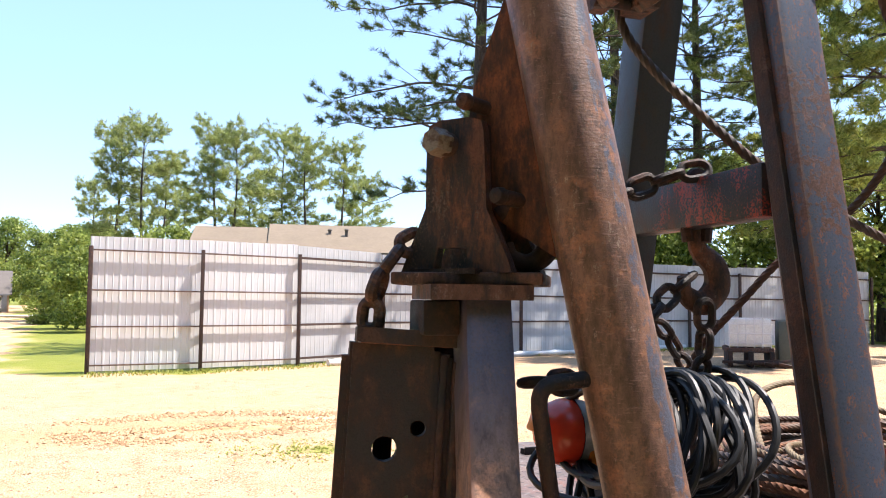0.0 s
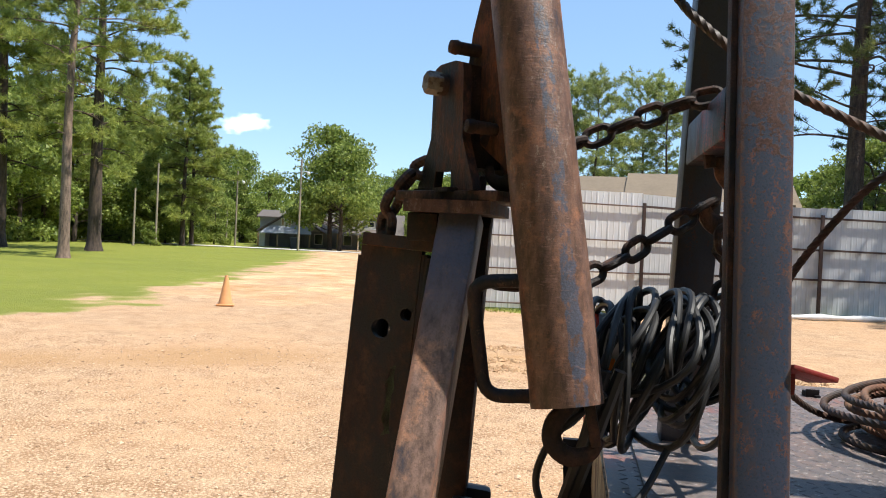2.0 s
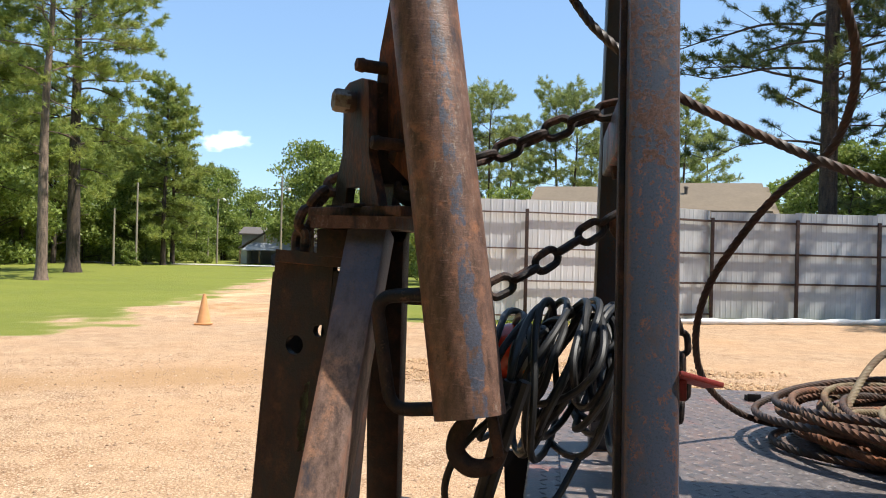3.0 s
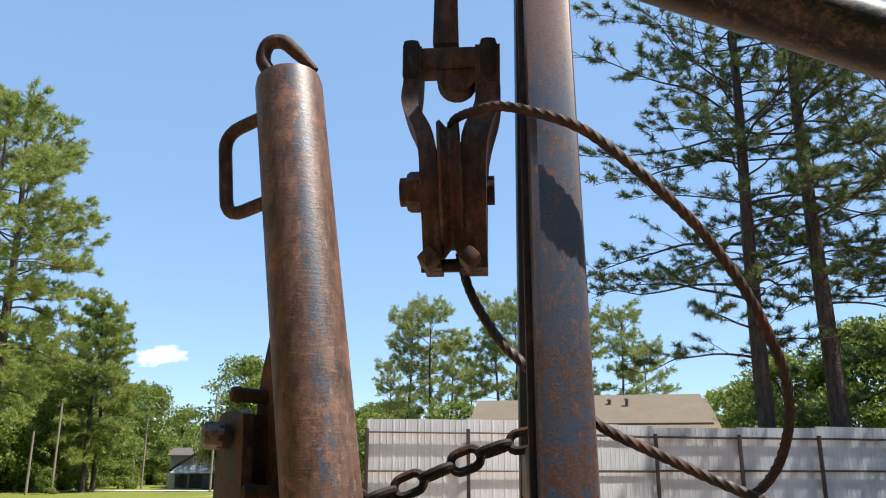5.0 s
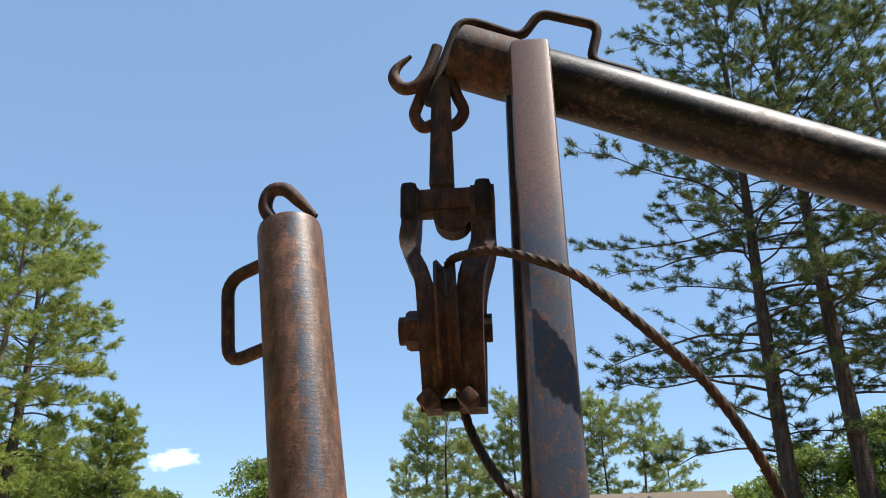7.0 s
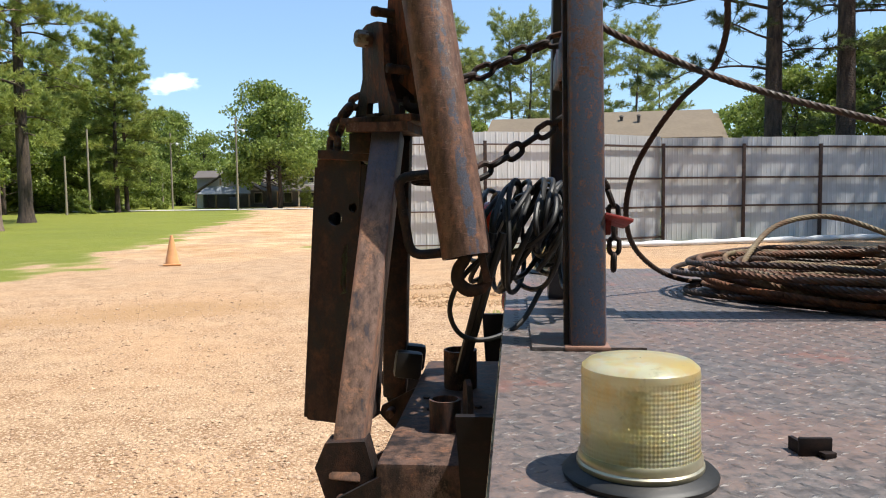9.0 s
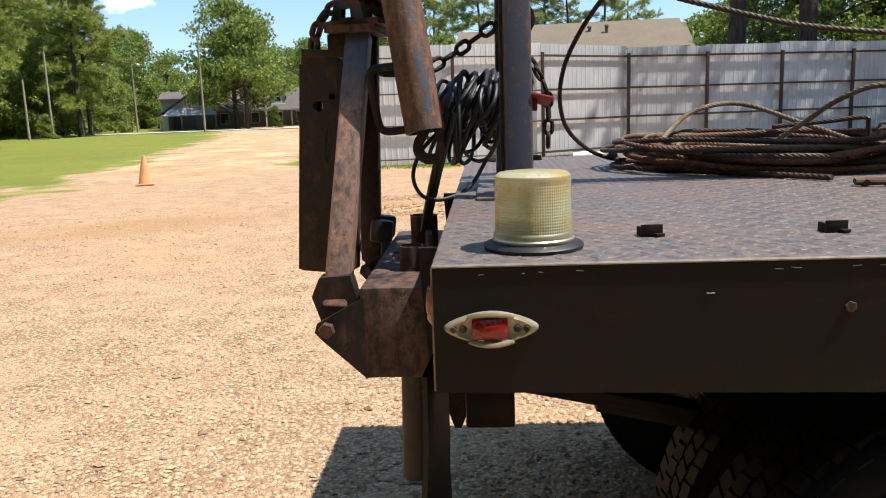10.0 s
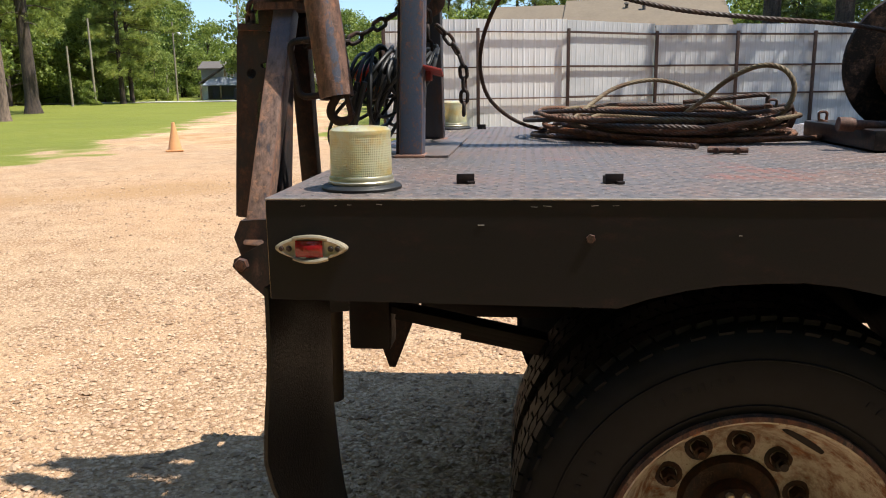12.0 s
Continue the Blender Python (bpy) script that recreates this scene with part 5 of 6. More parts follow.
box(s, (1.80, 1.2, DECK + 0.035), (0.62, 0.6, 0.06), bevel=0.01)
part("base", s, M["boom_black"], winch)
s = Shape()
rod(s, (1.47, 1.0, 1.285), (1.425, 1.0, 1.288), 0.021, 16)
rod(s, (1.56, 1.0, 1.28), (1.47, 1.0, 1.285), 0.015, 16)
part("clutch_knob", s, M["rust"], winch, "pinkish rusty shaft end")
s = Shape()
for k in range(16):
    x0 = 0.99 + k * 0.026
    pts = [(1.815 + math.cos(a) * 0.132, x0 + 0.024 * a / 6.28, 1.465 + math.sin(a) * 0.132) for a in np.linspace(0, 6.28, 30)]
    rope(s, pts, 0.0115, step=0.02)
part("wound_rope", s, WIRE, winch)
s = Shape()
rope(s, smooth_line([(1.66, 1.0, 1.56), (1.635, 0.97, 1.50), (1.62, 0.96, 1.42), (1.63, 0.96, 1.35)], 6), 0.011)
part("rope_tail", s, WIRE_TAN, winch)


# ---- black cable bundle on the mast ----
def make_bundle():
    rng = random.Random(5)
    ob = thing("cable_bundle", "bundle of black electric cable hung on the mast", "cable", (0.05, 1.15, 1.22))
    for k in range(30):
        cx = -0.035 + 0.0072 * k + rng.uniform(-0.016, 0.016)
        cy = 1.17 + rng.uniform(-0.02, 0.04)
        top, low = 1.535 + rng.uniform(-0.035, 0.012) - 0.25 * max(0, 0.03 - cx), 1.335 + rng.uniform(-0.055, 0.06)
        w = rng.uniform(0.085, 0.15)
        turn, lean = radians(rng.uniform(-22, 14)), rng.uniform(0.0, 0.06)
        pts = []
        for i in range(30):
            a = 2 * math.pi * i / 30
            z = (top + low) / 2 + (top - low) / 2 * math.sin(a)
            d = w * math.cos(a) * (1 - 0.22 * math.sin(a)) + 0.010 * math.sin(2 * a + k)
            pts.append((cx + d * math.sin(turn) + lean * math.sin(a) + 0.004 * math.sin(3 * a + 2.1 * k), cy + d * math.cos(turn), z))
        part("cable_loop", sweep(Shape(), pts, 0.0061, 8, closed=True), M["cable"], ob)
    s = Shape()
    sweep(s, smooth_line([(-0.02, 0.97, 1.40), (-0.09, 0.98, 1.33), (-0.115, 0.99, 1.26), (-0.09, 1.0, 1.205), (-0.03, 1.01, 1.195), (0.04, 1.05, 1.225), (0.09, 1.1, 1.30)], 6), 0.0058, 8)
    part("cable_tail", s, M["cable"], ob)
    s = Shape()
    for dx in (0, 0.022):
        sweep(s, smooth_line([(-0.02 + dx, 1.0, 1.43), (-0.05 + dx * 0.6, 1.02, 1.30), (-0.085 + dx * 0.5, 1.08, 1.17), (-0.11 + dx * 0.4, 1.2, 1.08)], 5), 0.010, 8)
    part("tie_strap", s, M["cable"], ob, "flat black rubber strap")


make_bundle()
lamp = thing("work_lamp", "round lamp with red lens, hung among cables", "lamp", (-0.09, 1.16, 1.45))
LA, LD = Vector((0.046, 1.285, 1.434)), Vector((-1, -0.08, 0.05))
part("lamp_body", lathe(Shape(), [(0.001, 0.0), (0.028, 0.003), (0.044, 0.022), (0.054, 0.055), (0.056, 0.072), (0.058, 0.076)], LA, LD, 28), plain("lamp_body", (0.42, 0.40, 0.38), 0.4, 0.3, 0.35, 40.0), lamp, "dull silver lamp body")
part("lamp_lens", lathe(Shape(), [(0.056, 0.076), (0.055, 0.090), (0.047, 0.112), (0.030, 0.126), (0.001, 0.132)], LA, LD, 28), plain("bright_red_lens", (0.55, 0.045, 0.018), 0.22, 0.0, 0.3, 25.0, 0.0), lamp, "bright red lens")
AMBER = plain("amber_lens", (0.75, 0.20, 0.02), 0.3, 0.0, 0.15, 80.0, 0.0)
s = Shape()
box(s, (-0.088, 1.275, 1.458), (0.016, 0.03, 0.035), (0, 20, 0), 0.005)
part("side_reflector", s, AMBER, lamp, "orange reflector")
s = Shape()
box(s, (0.0, 1.24, 1.398), (0.02, 0.02, 0.036), (0, -10, 0), 0.005)
part("side_reflector", s, AMBER, lamp, "orange reflector")


# ---- beacons ----
def make_beacon(at):
    x, y = at
    ob = thing("beacon_light", "yellowed amber beacon light on black rubber base", "beacon light", (x, y, DECK), group="deck beacons")
    part("rubber_base", lathe(Shape(), [(0.001, 0.001), (0.083, 0.001), (0.084, 0.006), (0.080, 0.010), (0.068, 0.012), (0.066, 0.014), (0.001, 0.014)], (x, y, DECK), (0, 0, 1), 48), M["cable"], ob)
    ring = plain("dull_aluminium", (0.55, 0.50, 0.36), 0.35, 0.75, 0.2, 60.0, 0.05)
    part("base_ring", lathe(Shape(), [(0.066, 0.010), (0.0685, 0.014), (0.0685, 0.018), (0.0665, 0.020), (0.067, 0.026), (0.0645, 0.030)], (x, y, DECK), (0, 0, 1), 48), ring, ob, "ribbed metal ring")
    n = Nodes("amber_plastic")
    xyz = n.t.nodes.new("ShaderNodeSeparateXYZ")
    n.link(n.co, xyz.inputs[0])

    def calc(op, a, b=0.0):
        q = n.t.nodes.new("ShaderNodeMath")
        q.operation = op
        for i, v in ((0, a), (1, b)):
            if isinstance(v, float):
                q.inputs[i].default_value = v
            else:
                n.link(v, q.inputs[i])
        return q.outputs[0]
    turn_ = calc("ARCTAN2", calc("SUBTRACT", xyz.outputs[1], float(y)), calc("SUBTRACT", xyz.outputs[0], float(x)))
    wall = n.steps(xyz.outputs[2], DECK + 0.108, DECK + 0.116, 1.0, 0.0)
    ribs = calc("ADD", calc("SINE", calc("MULTIPLY", turn_, 96.0)), calc("SINE", calc("MULTIPLY", xyz.outputs[2], 1300.0)))
    n.bump(calc("MULTIPLY", ribs, wall), 0.3, 0.0012)
    cl = n.mix(n.steps(n.noise(11.0, 5, 0.7), 0.44, 0.60), (0.90, 0.87, 0.62), (0.88, 0.67, 0.26))
    cl = n.mix(n.steps(n.noise(40.0, 4, 0.7), 0.60, 0.70, 0, 0.5), cl, (0.45, 0.42, 0.22))
    mat = n.done(cl, 0.28)
    n.b.inputs["Transmission Weight"].default_value = 0.62
    n.b.inputs["Subsurface Weight"].default_value = 0.25
    n.b.inputs["Subsurface Radius"].default_value = (0.02, 0.015, 0.006)
    prof = [(0.0645, 0.028)]
    for k in range(18):
        h = 0.030 + k * 0.0046
        r = 0.0640 - 0.0012 * k / 18
        prof += [(r + 0.0002, h + 0.001), (r, h + 0.0035)]
    prof += [(0.0635, 0.113), (0.0625, 0.122), (0.056, 0.1275), (0.03, 0.130), (0.001, 0.1305)]
    part("dome", lathe(Shape(), prof, (x, y, DECK), (0, 0, 1), 56), mat, ob, "ribbed yellowed plastic dome")
    part("flash_unit", lathe(Shape(), [(0.03, 0.015), (0.03, 0.05), (0.015, 0.055), (0.012, 0.10), (0.001, 0.102)], (x, y, DECK), (0, 0, 1), 20), plain("lamp_core", (0.35, 0.36, 0.25), 0.4), ob)
    return ob


make_beacon((0.163, 0.135))
make_beacon((0.163, W - 0.155))


# ---- trees ----
def bark_material(name="pine_bark", k=1.0):
    n = Nodes(name)
    a = n.noise(9.0, 5, 0.7, stretch=(1, 1, 0.22))
    b = n.cells(16.0)
    c = n.mix(n.steps(a, 0.35, 0.65), tuple(k * q for q in (0.026, 0.019, 0.016)), tuple(k * q for q in (0.105, 0.073, 0.055)))
    n.bump(n.mix(0.5, a, b), 0.9, 0.05)
    return n.done(c, 0.95)


def leaf_material(name, dark, light, dry):
    n = Nodes(name)
    c = n.mix(n.island(), dark, light)
    c = n.mix(n.steps(n.noise(0.8, 3, 0.6), 0.5, 0.72, 0, 0.55), c, dry)
    m = n.done(c, 0.5, 0.0, 0.3)
    thin = n.t.nodes.new("ShaderNodeBsdfTranslucent")
    mixer = n.t.nodes.new("ShaderNodeMixShader")
    mixer.inputs[0].default_value = 0.42
    n.link(c, thin.inputs["Color"])
    n.link(n.b.outputs[0], mixer.inputs[1])
    n.link(thin.outputs[0], mixer.inputs[2])
    n.link(mixer.outputs[0], n.t.nodes["Material Output"].inputs["Surface"])
    return m


BARK = bark_material()
# Pale bark, brightened further so that sunlight is in its colour.
PALE_LIT_BARK = bark_material("pale_sunlit_bark", 2.7)
NEEDLE = leaf_material("pine_needles", (0.130, 0.180, 0.046), (0.430, 0.480, 0.118), (0.520, 0.480, 0.125))
LIGHT_NEEDLE = leaf_material("pale_pine_needles", (0.170, 0.215, 0.075), (0.440, 0.480, 0.160), (0.480, 0.470, 0.160))
DARK_NEEDLE = leaf_material("dark_pine_needles", (0.058, 0.085, 0.036), (0.190, 0.235, 0.078), (0.280, 0.275, 0.075))
LEAF = leaf_material("green_leaves", (0.082, 0.128, 0.028), (0.310, 0.375, 0.080), (0.360, 0.370, 0.088))


def brushes(tips, ways, rng, blades, length, width, back=0.22):
    """Brushes of needles round the twig ends: thin blades that fan out along each twig."""
    c, w = np.repeat(np.asarray(tips, float), blades, 0), np.repeat(np.asarray(ways, float), blades, 0)
    n = len(c)
    d = w * 0.55 + rng.normal(size=(n, 3)) * 0.66 + np.array([0, 0, 0.20])
    d /= np.linalg.norm(d, axis=1)[:, None]
    s = np.cross(d, rng.normal(size=(n, 3)))
    s /= np.linalg.norm(s, axis=1)[:, None]
    l = length * rng.uniform(0.65, 1.15, (n, 1))
    a = c - w * rng.uniform(0, back, (n, 1))
    v = np.stack([a - s * width * 0.5, a + s * width * 0.5, a + d * l + s * width * 0.15], 1).reshape(-1, 3)
    sh = Shape()
    sh.v = v.tolist()
    sh.f = [(3 * i, 3 * i + 1, 3 * i + 2) for i in range(n)]
    return sh


def leaves(centres, rng, count, spread, size):
    """Leafy clumps: small leaves scattered round the centres."""
    c = np.repeat(np.asarray(centres, float), count, 0)
    n = len(c)
    d = rng.normal(size=(n, 3))
    d /= np.linalg.norm(d, axis=1)[:, None]
    c = c + d * rng.random((n, 1)) ** 0.45 * spread * 1.75 * np.array([1, 1, 0.62])
    u = rng.normal(size=(n, 3))
    u /= np.linalg.norm(u, axis=1)[:, None]
    w = np.cross(u, rng.normal(size=(n, 3)))
    w /= np.linalg.norm(w, axis=1)[:, None]
    l = size * rng.uniform(0.6, 1.3, (n, 1))
    v = np.stack([c - u * l, c + u * l * 0.7 + w * l * 0.75, c + u * l * 0.7 - w * l * 0.75], 1).reshape(-1, 3)
    sh = Shape()
    sh.v = v.tolist()
    sh.f = [(3 * i, 3 * i + 1, 3 * i + 2) for i in range(n)]
    return sh


def make_pine(seed, height, bare, reach, trunk_r, limbs, sprays, twigs, blades, needle, width, lean=0.0, group="pines", label="tall pine tree with a scaly brown trunk and open crown", widest=0.3, top=0.35, rise=0.7, spread=1.0, needles=None, bark=None, stubs=4):
    """A pine at the origin: trunk, wavering limbs that fork into sprays, twigs that end in brushes of needles."""
    rng = np.random.default_rng(seed)
    ob = thing("pine_tree", label, "tree", group=group)
    wood, tips, ways = Shape(), [], []
    tr = [(lean * (k / 10) ** 2 + 0.10 * math.sin(k * 0.9 + seed) * k / 10, 0.1 * math.sin(k * 0.7 + 2 * seed) * k / 10, height * k / 10 - (0.15 if k == 0 else 0)) for k in range(11)]
    pts = smooth_line(tr, 5)
    rad = [trunk_r * (1.5 if i == 0 else 1.15 if i == 1 else 1.0) * (1 - 0.9 * (i / len(pts)) ** 1.15) for i in range(len(pts))]
    sweep(wood, pts, rad, 12)

    def unit(a, up):
        return Vector((math.cos(a) * math.cos(up), math.sin(a) * math.cos(up), math.sin(up)))

    for k in range(stubs):
        base = pts[int((bare * rng.uniform(0.5, 1.0)) * (len(pts) - 1))]
        a = rng.uniform(0, 6.28)
        sweep(wood, [base, base + unit(a, 0.2) * rng.uniform(0.3, 0.9)], [0.03, 0.012], 5)
    for k in range(limbs):
        g = ((k + rng.uniform(0, 1)) / limbs) ** 0.85
        f = bare + (0.985 - bare) * g
        base = pts[min(len(pts) - 1, int(f * (len(pts) - 1)))]
        a = k * 2.4 + rng.uniform(-0.7, 0.7)
        env = (0.62 + 0.38 * g / widest) if g < widest else 1 - (1 - top) * ((g - widest) / (1 - widest)) ** 1.5
        l = reach * env * (rng.uniform(0.45, 1.0) if rng.random() < 0.6 else rng.uniform(0.85, 1.12))
        up = rise * (g ** 1.2) + rng.uniform(-0.22, 0.22)
        path, p, turn, bend = [base], base.copy(), a, rng.uniform(-0.15, 0.25)
        for j in range(6):
            turn += rng.normal() * 0.16
            p = p + unit(turn, up + bend * math.sin(j * 1.1 + seed) + rng.normal() * 0.10 - 0.10 * j * (1 - g)) * (l / 6)
            path.append(p.copy())
        path = smooth_line(path, 3)
        r0 = max(0.02, trunk_r * 0.24 * (1 - 0.65 * g) * l / reach)
        sweep(wood, path, [max(0.009, r0 * (1 - 0.9 * j / len(path))) for j in range(len(path))], 6)
        count = max(2, round(sprays * l / reach))
        for j in range(count):
            t = 0.25 + 0.75 * (j + rng.uniform(0.2, 1.0)) / count
            i = min(len(path) - 2, int(t * (len(path) - 1)))
            q, along = path[i], (path[i + 1] - path[max(0, i - 1)]).normalized()
            way = math.atan2(along.y, along.x) + (1 if j % 2 else -1) * rng.uniform(0.25, 1.15) * (1 if t < 0.93 else 0.2)
            sl = (0.28 + 0.20 * l * (1.15 - 0.75 * t)) * rng.uniform(0.6, 1.25)
            d = unit(way, 0.12 + 0.5 * up + rng.normal() * 0.25)
            tip = q + d * sl + Vector((0, 0, 0.10 * sl))
            sweep(wood, [q, tip], [0.014, 0.006], 3, caps=False)
            for m in range(twigs):
                u = rng.uniform(0.45, 1.05)
                o = q.lerp(tip, min(1, u))
                e = unit(way + rng.normal() * 0.85, 0.25 + rng.normal() * 0.5)
                e = (e + d * 0.5).normalized()
                o = o + e * spread * rng.uniform(0.10, 0.42)
                tips.append(tuple(o))
                ways.append(tuple(e))
    for m in range(twigs * 6):
        e = unit(rng.uniform(0, 6.28), rng.uniform(0.3, 1.4))
        tips.append(tuple(pts[-1] + e * rng.uniform(0.0, 0.6) * spread - Vector((0, 0, rng.uniform(0, 1.0)))))
        ways.append(tuple(e))
    part("trunk", wood, bark or BARK, ob)
    part("crown", brushes(tips, ways, rng, blades, needle, width), needles or NEEDLE, ob, smooth=0)
    return ob


def make_leafy(seed, height, width, trunk_r, clumps, per, spread, size, group="leafy trees", label="leafy green broadleaf tree", low=0.18):
    rng = np.random.default_rng(seed)
    ob = thing("leafy_tree", label, "tree", group=group)
    wood, tips = Shape(), []
    sweep(wood, smooth_line([(0, 0, 0), (0.1, 0.05, height * 0.3), (0, 0.1, height * 0.6), (0.1, 0, height * 0.9)], 4), list(np.linspace(trunk_r, trunk_r * 0.15, 13)), 9)
    lobes = []
    for k in range(11):
        f = low + (0.93 - low) * ((k + rng.uniform(0, 0.8)) / 11)
        g = (f - low) / (1 - low)
        out = width * 0.5 * math.sin(math.pi * min(0.95, 0.30 + 0.66 * g)) ** 0.8 * rng.uniform(0.35, 0.80)
        a = k * 2.4 + rng.uniform(-0.5, 0.5)
        lobes.append((Vector((math.cos(a) * out, math.sin(a) * out, height * f)), width * rng.uniform(0.15, 0.25)))
    lobes.append((Vector((0, 0, height * 0.93)), width * 0.13))
    for k in range(clumps):
        q, r = lobes[int(rng.integers(len(lobes)))]
        d = Vector(rng.normal(size=3)).normalized() * (r * float(rng.uniform(0.45, 1.0)))
        p = q + Vector((d.x, d.y, d.z * 0.8))
        p.z = max(p.z, height * low * 0.5 + 0.2)
        tips.append(p)
        if k % 7 == 0:
            b = Vector((0.05, 0.05, max(0.1, p.z * 0.7)))
            sweep(wood, smooth_line([b, (b + p) / 2 + Vector((0, 0, 0.2)), p], 3), [trunk_r * 0.22 * (1 - 0.12 * j) for j in range(7)], 5)
    part("trunk", wood, BARK, ob)
    part("crown", leaves(tips, rng, per, spread, size), LEAF, ob, smooth=0)
    return ob


def bearing(deg, dist):
    """A place by its bearing, to the right of straight ahead (+y), and distance."""
    return (0.09 + dist * math.sin(radians(deg)), -0.4 + dist * math.cos(radians(deg)))


def stand(ob, deg, dist, turn=0.0, size=1.0, z=0.0):
    x, y = bearing(deg, dist)
    ob.matrix_basis = pose(x, y, z, 0, 0, turn) @ Matrix.Scale(size, 4)
    return ob


def again(ob, deg, dist, turn, size, z=0.0, label=""):
    x, y = bearing(deg, dist)
    m = pose(x, y, z, 0, 0, turn) @ Matrix.Scale(size, 4)
    keep = ob.matrix_basis.copy()
    ob.matrix_basis = Matrix()
    c = copy_thing(ob, m)
    ob.matrix_basis = keep
    if label:
        tagged(c, label)
    return c


# big pines behind the fence
p1 = stand(make_pine(3, 24.0, 0.20, 7.0, 0.30, 74, 14, 8, 25, 0.23, 0.022, 0.5, "pines behind the fence", "big pine with spreading dark limbs behind the fence", widest=0.35, top=0.5, rise=0.75, spread=0.75, needles=DARK_NEEDLE), 17.3, 28.0, 40)
p2 = stand(make_pine(8, 25.0, 0.28, 6.0, 0.32, 74, 14, 8, 25, 0.23, 0.022, -0.4, "pines behind the fence", "big pine with spreading dark limbs behind the fence", widest=0.4, top=0.5, rise=0.75, spread=0.75, needles=DARK_NEEDLE), 21.6, 28.5)
again(p1, 27.5, 33, 140, 1.0)
again(p2, 33, 38, 70, 0.95)

# pines on the lawn
a1 = stand(make_pine(14, 18.0, 0.36, 4.3, 0.24, 44, 11, 8, 22, 0.30, 0.032, 0.3, "lawn pines", "tall straight lawn pine with a pale trunk, coloured as sunlit", widest=0.35, top=0.4, rise=0.7, spread=1.2, bark=PALE_LIT_BARK), -34.8, 39)
a2 = stand(make_pine(21, 22.5, 0.20, 4.8, 0.38, 68, 12, 8, 19, 0.34, 0.040, -0.3, "lawn pines", "tall dark lawn pine with a dense crown", widest=0.4, top=0.45, rise=0.6, spread=1.4), -33.0, 50)
a3 = stand(make_pine(27, 15.4, 0.13, 3.9, 0.22, 66, 11, 8, 15, 0.38, 0.055, 0.2, "lawn pines", "slender young lawn pine with a tapering crown", widest=0.3, top=0.3, rise=0.75, spread=1.3), -27.5, 72)
again(a2, -38.5, 52, 80, 1.0)
again(a2, 40, 34, 220, 1.0, label="tall pine behind the fence")
again(a2, 45, 29, 10, 1.0, label="tall pine behind the fence")
again(a1, -41.5, 46, 200, 1.0)
again(a3, -26.9, 75, 200, 0.93)
again(a3, -36.0, 70, 50, 1.0)
again(a3, -31.4, 80, 120, 0.95)
again(a3, -30.0, 92, 300, 0.9)
# open pines behind the far house
m1 = make_pine(33, 12.6, 0.36, 2.9, 0.15, 32, 8, 7, 18, 0.30, 0.036, 0.3, "open pines", "slim open pine behind the fence", widest=0.45, top=0.5, rise=0.9, spread=1.3, needles=LIGHT_NEEDLE)
stand(m1, -6.6, 57)
for k, (deg, dist, turn, size) in enumerate(((-5.0, 55, 100, 1.0), (-3.6, 62, 30, 0.9), (-0.2, 58, 200, 1.05), (0.9, 56, 310, 1.0), (4.3, 60, 80, 1.08), (6.0, 58, 160, 1.0), (8.3, 55, 20, 0.95), (2.2, 70, 240, 0.9), (-2.0, 72, 140, 0.85), (9.8, 62, 290, 0.85), (-8.0, 66, 10, 0.8))):
    again(m1, deg, dist, turn, size)
# broadleaf trees
b1 = make_leafy(40, 12.0, 11.0, 0.28, 170, 66, 0.68, 0.165, label="large leafy tree between the houses", low=0.27)
stand(b1, -17.5, 79, 215)
again(b1, -16.8, 77, 60, 0.84)
b2 = make_leafy(44, 11.0, 9.0, 0.25, 130, 66, 0.66, 0.165, low=0.05)
stand(b2, -15.9, 100, 0, 1.0)
b3 = make_leafy(47, 4.4, 3.8, 0.10, 60, 90, 0.38, 0.10, label="dense rounded bush beside the drive", low=0.02, group="bushes")
stand(b3, -8.9, 44)
rng = np.random.default_rng(77)
spots = [(-23.5, 105, 0.95), (-21.8, 118, 0.9), (-25.3, 112, 1.0), (-14.3, 112, 0.85), (-12.5, 108, 0.85), (-10.6, 92, 0.72), (-9.2, 84, 0.7), (-8.2, 75, 0.62), (-13.4, 118, 0.9), (-17.6, 110, 1.1),
         (-26.6, 98, 0.8), (-28.6, 92, 0.9), (-30.2, 95, 1.05), (-31.8, 88, 1.1), (-33.3, 92, 1.2), (-35.0, 86, 1.2), (-36.6, 80, 1.2), (-38.4, 84, 1.3), (-40.2, 76, 1.25), (-42.0, 72, 1.3), (-44, 66, 1.2), (-47, 60, 1.1),
         (-29.4, 80, 0.8), (-32.6, 76, 0.85), (-34.2, 72, 0.8), (-37.4, 68, 0.85), (-39.6, 62, 0.85),
         (12.0, 62, 0.42), (14.0, 54, 0.40), (16.2, 47, 0.58), (18.6, 44, 0.64), (21.0, 44, 0.66), (23.4, 43, 0.7), (26.0, 44, 0.72), (29.0, 46, 0.75), (32.5, 46, 0.8), (36, 44, 0.8), (40, 42, 0.85), (44, 40, 0.85), (48, 40, 0.9),
         (-6.8, 72, 0.6), (-4.0, 68, 0.55), (-1.2, 74, 0.6), (1.6, 66, 0.55), (4.6, 72, 0.62), (7.4, 66, 0.6), (10.0, 70, 0.62)]
for k, (deg, dist, size) in enumerate(spots):
    again((b1, b2)[k % 2], deg, dist, float(rng.uniform(0, 360)), size * float(rng.uniform(0.92, 1.08)), label="leafy green broadleaf tree at the wood's edge")
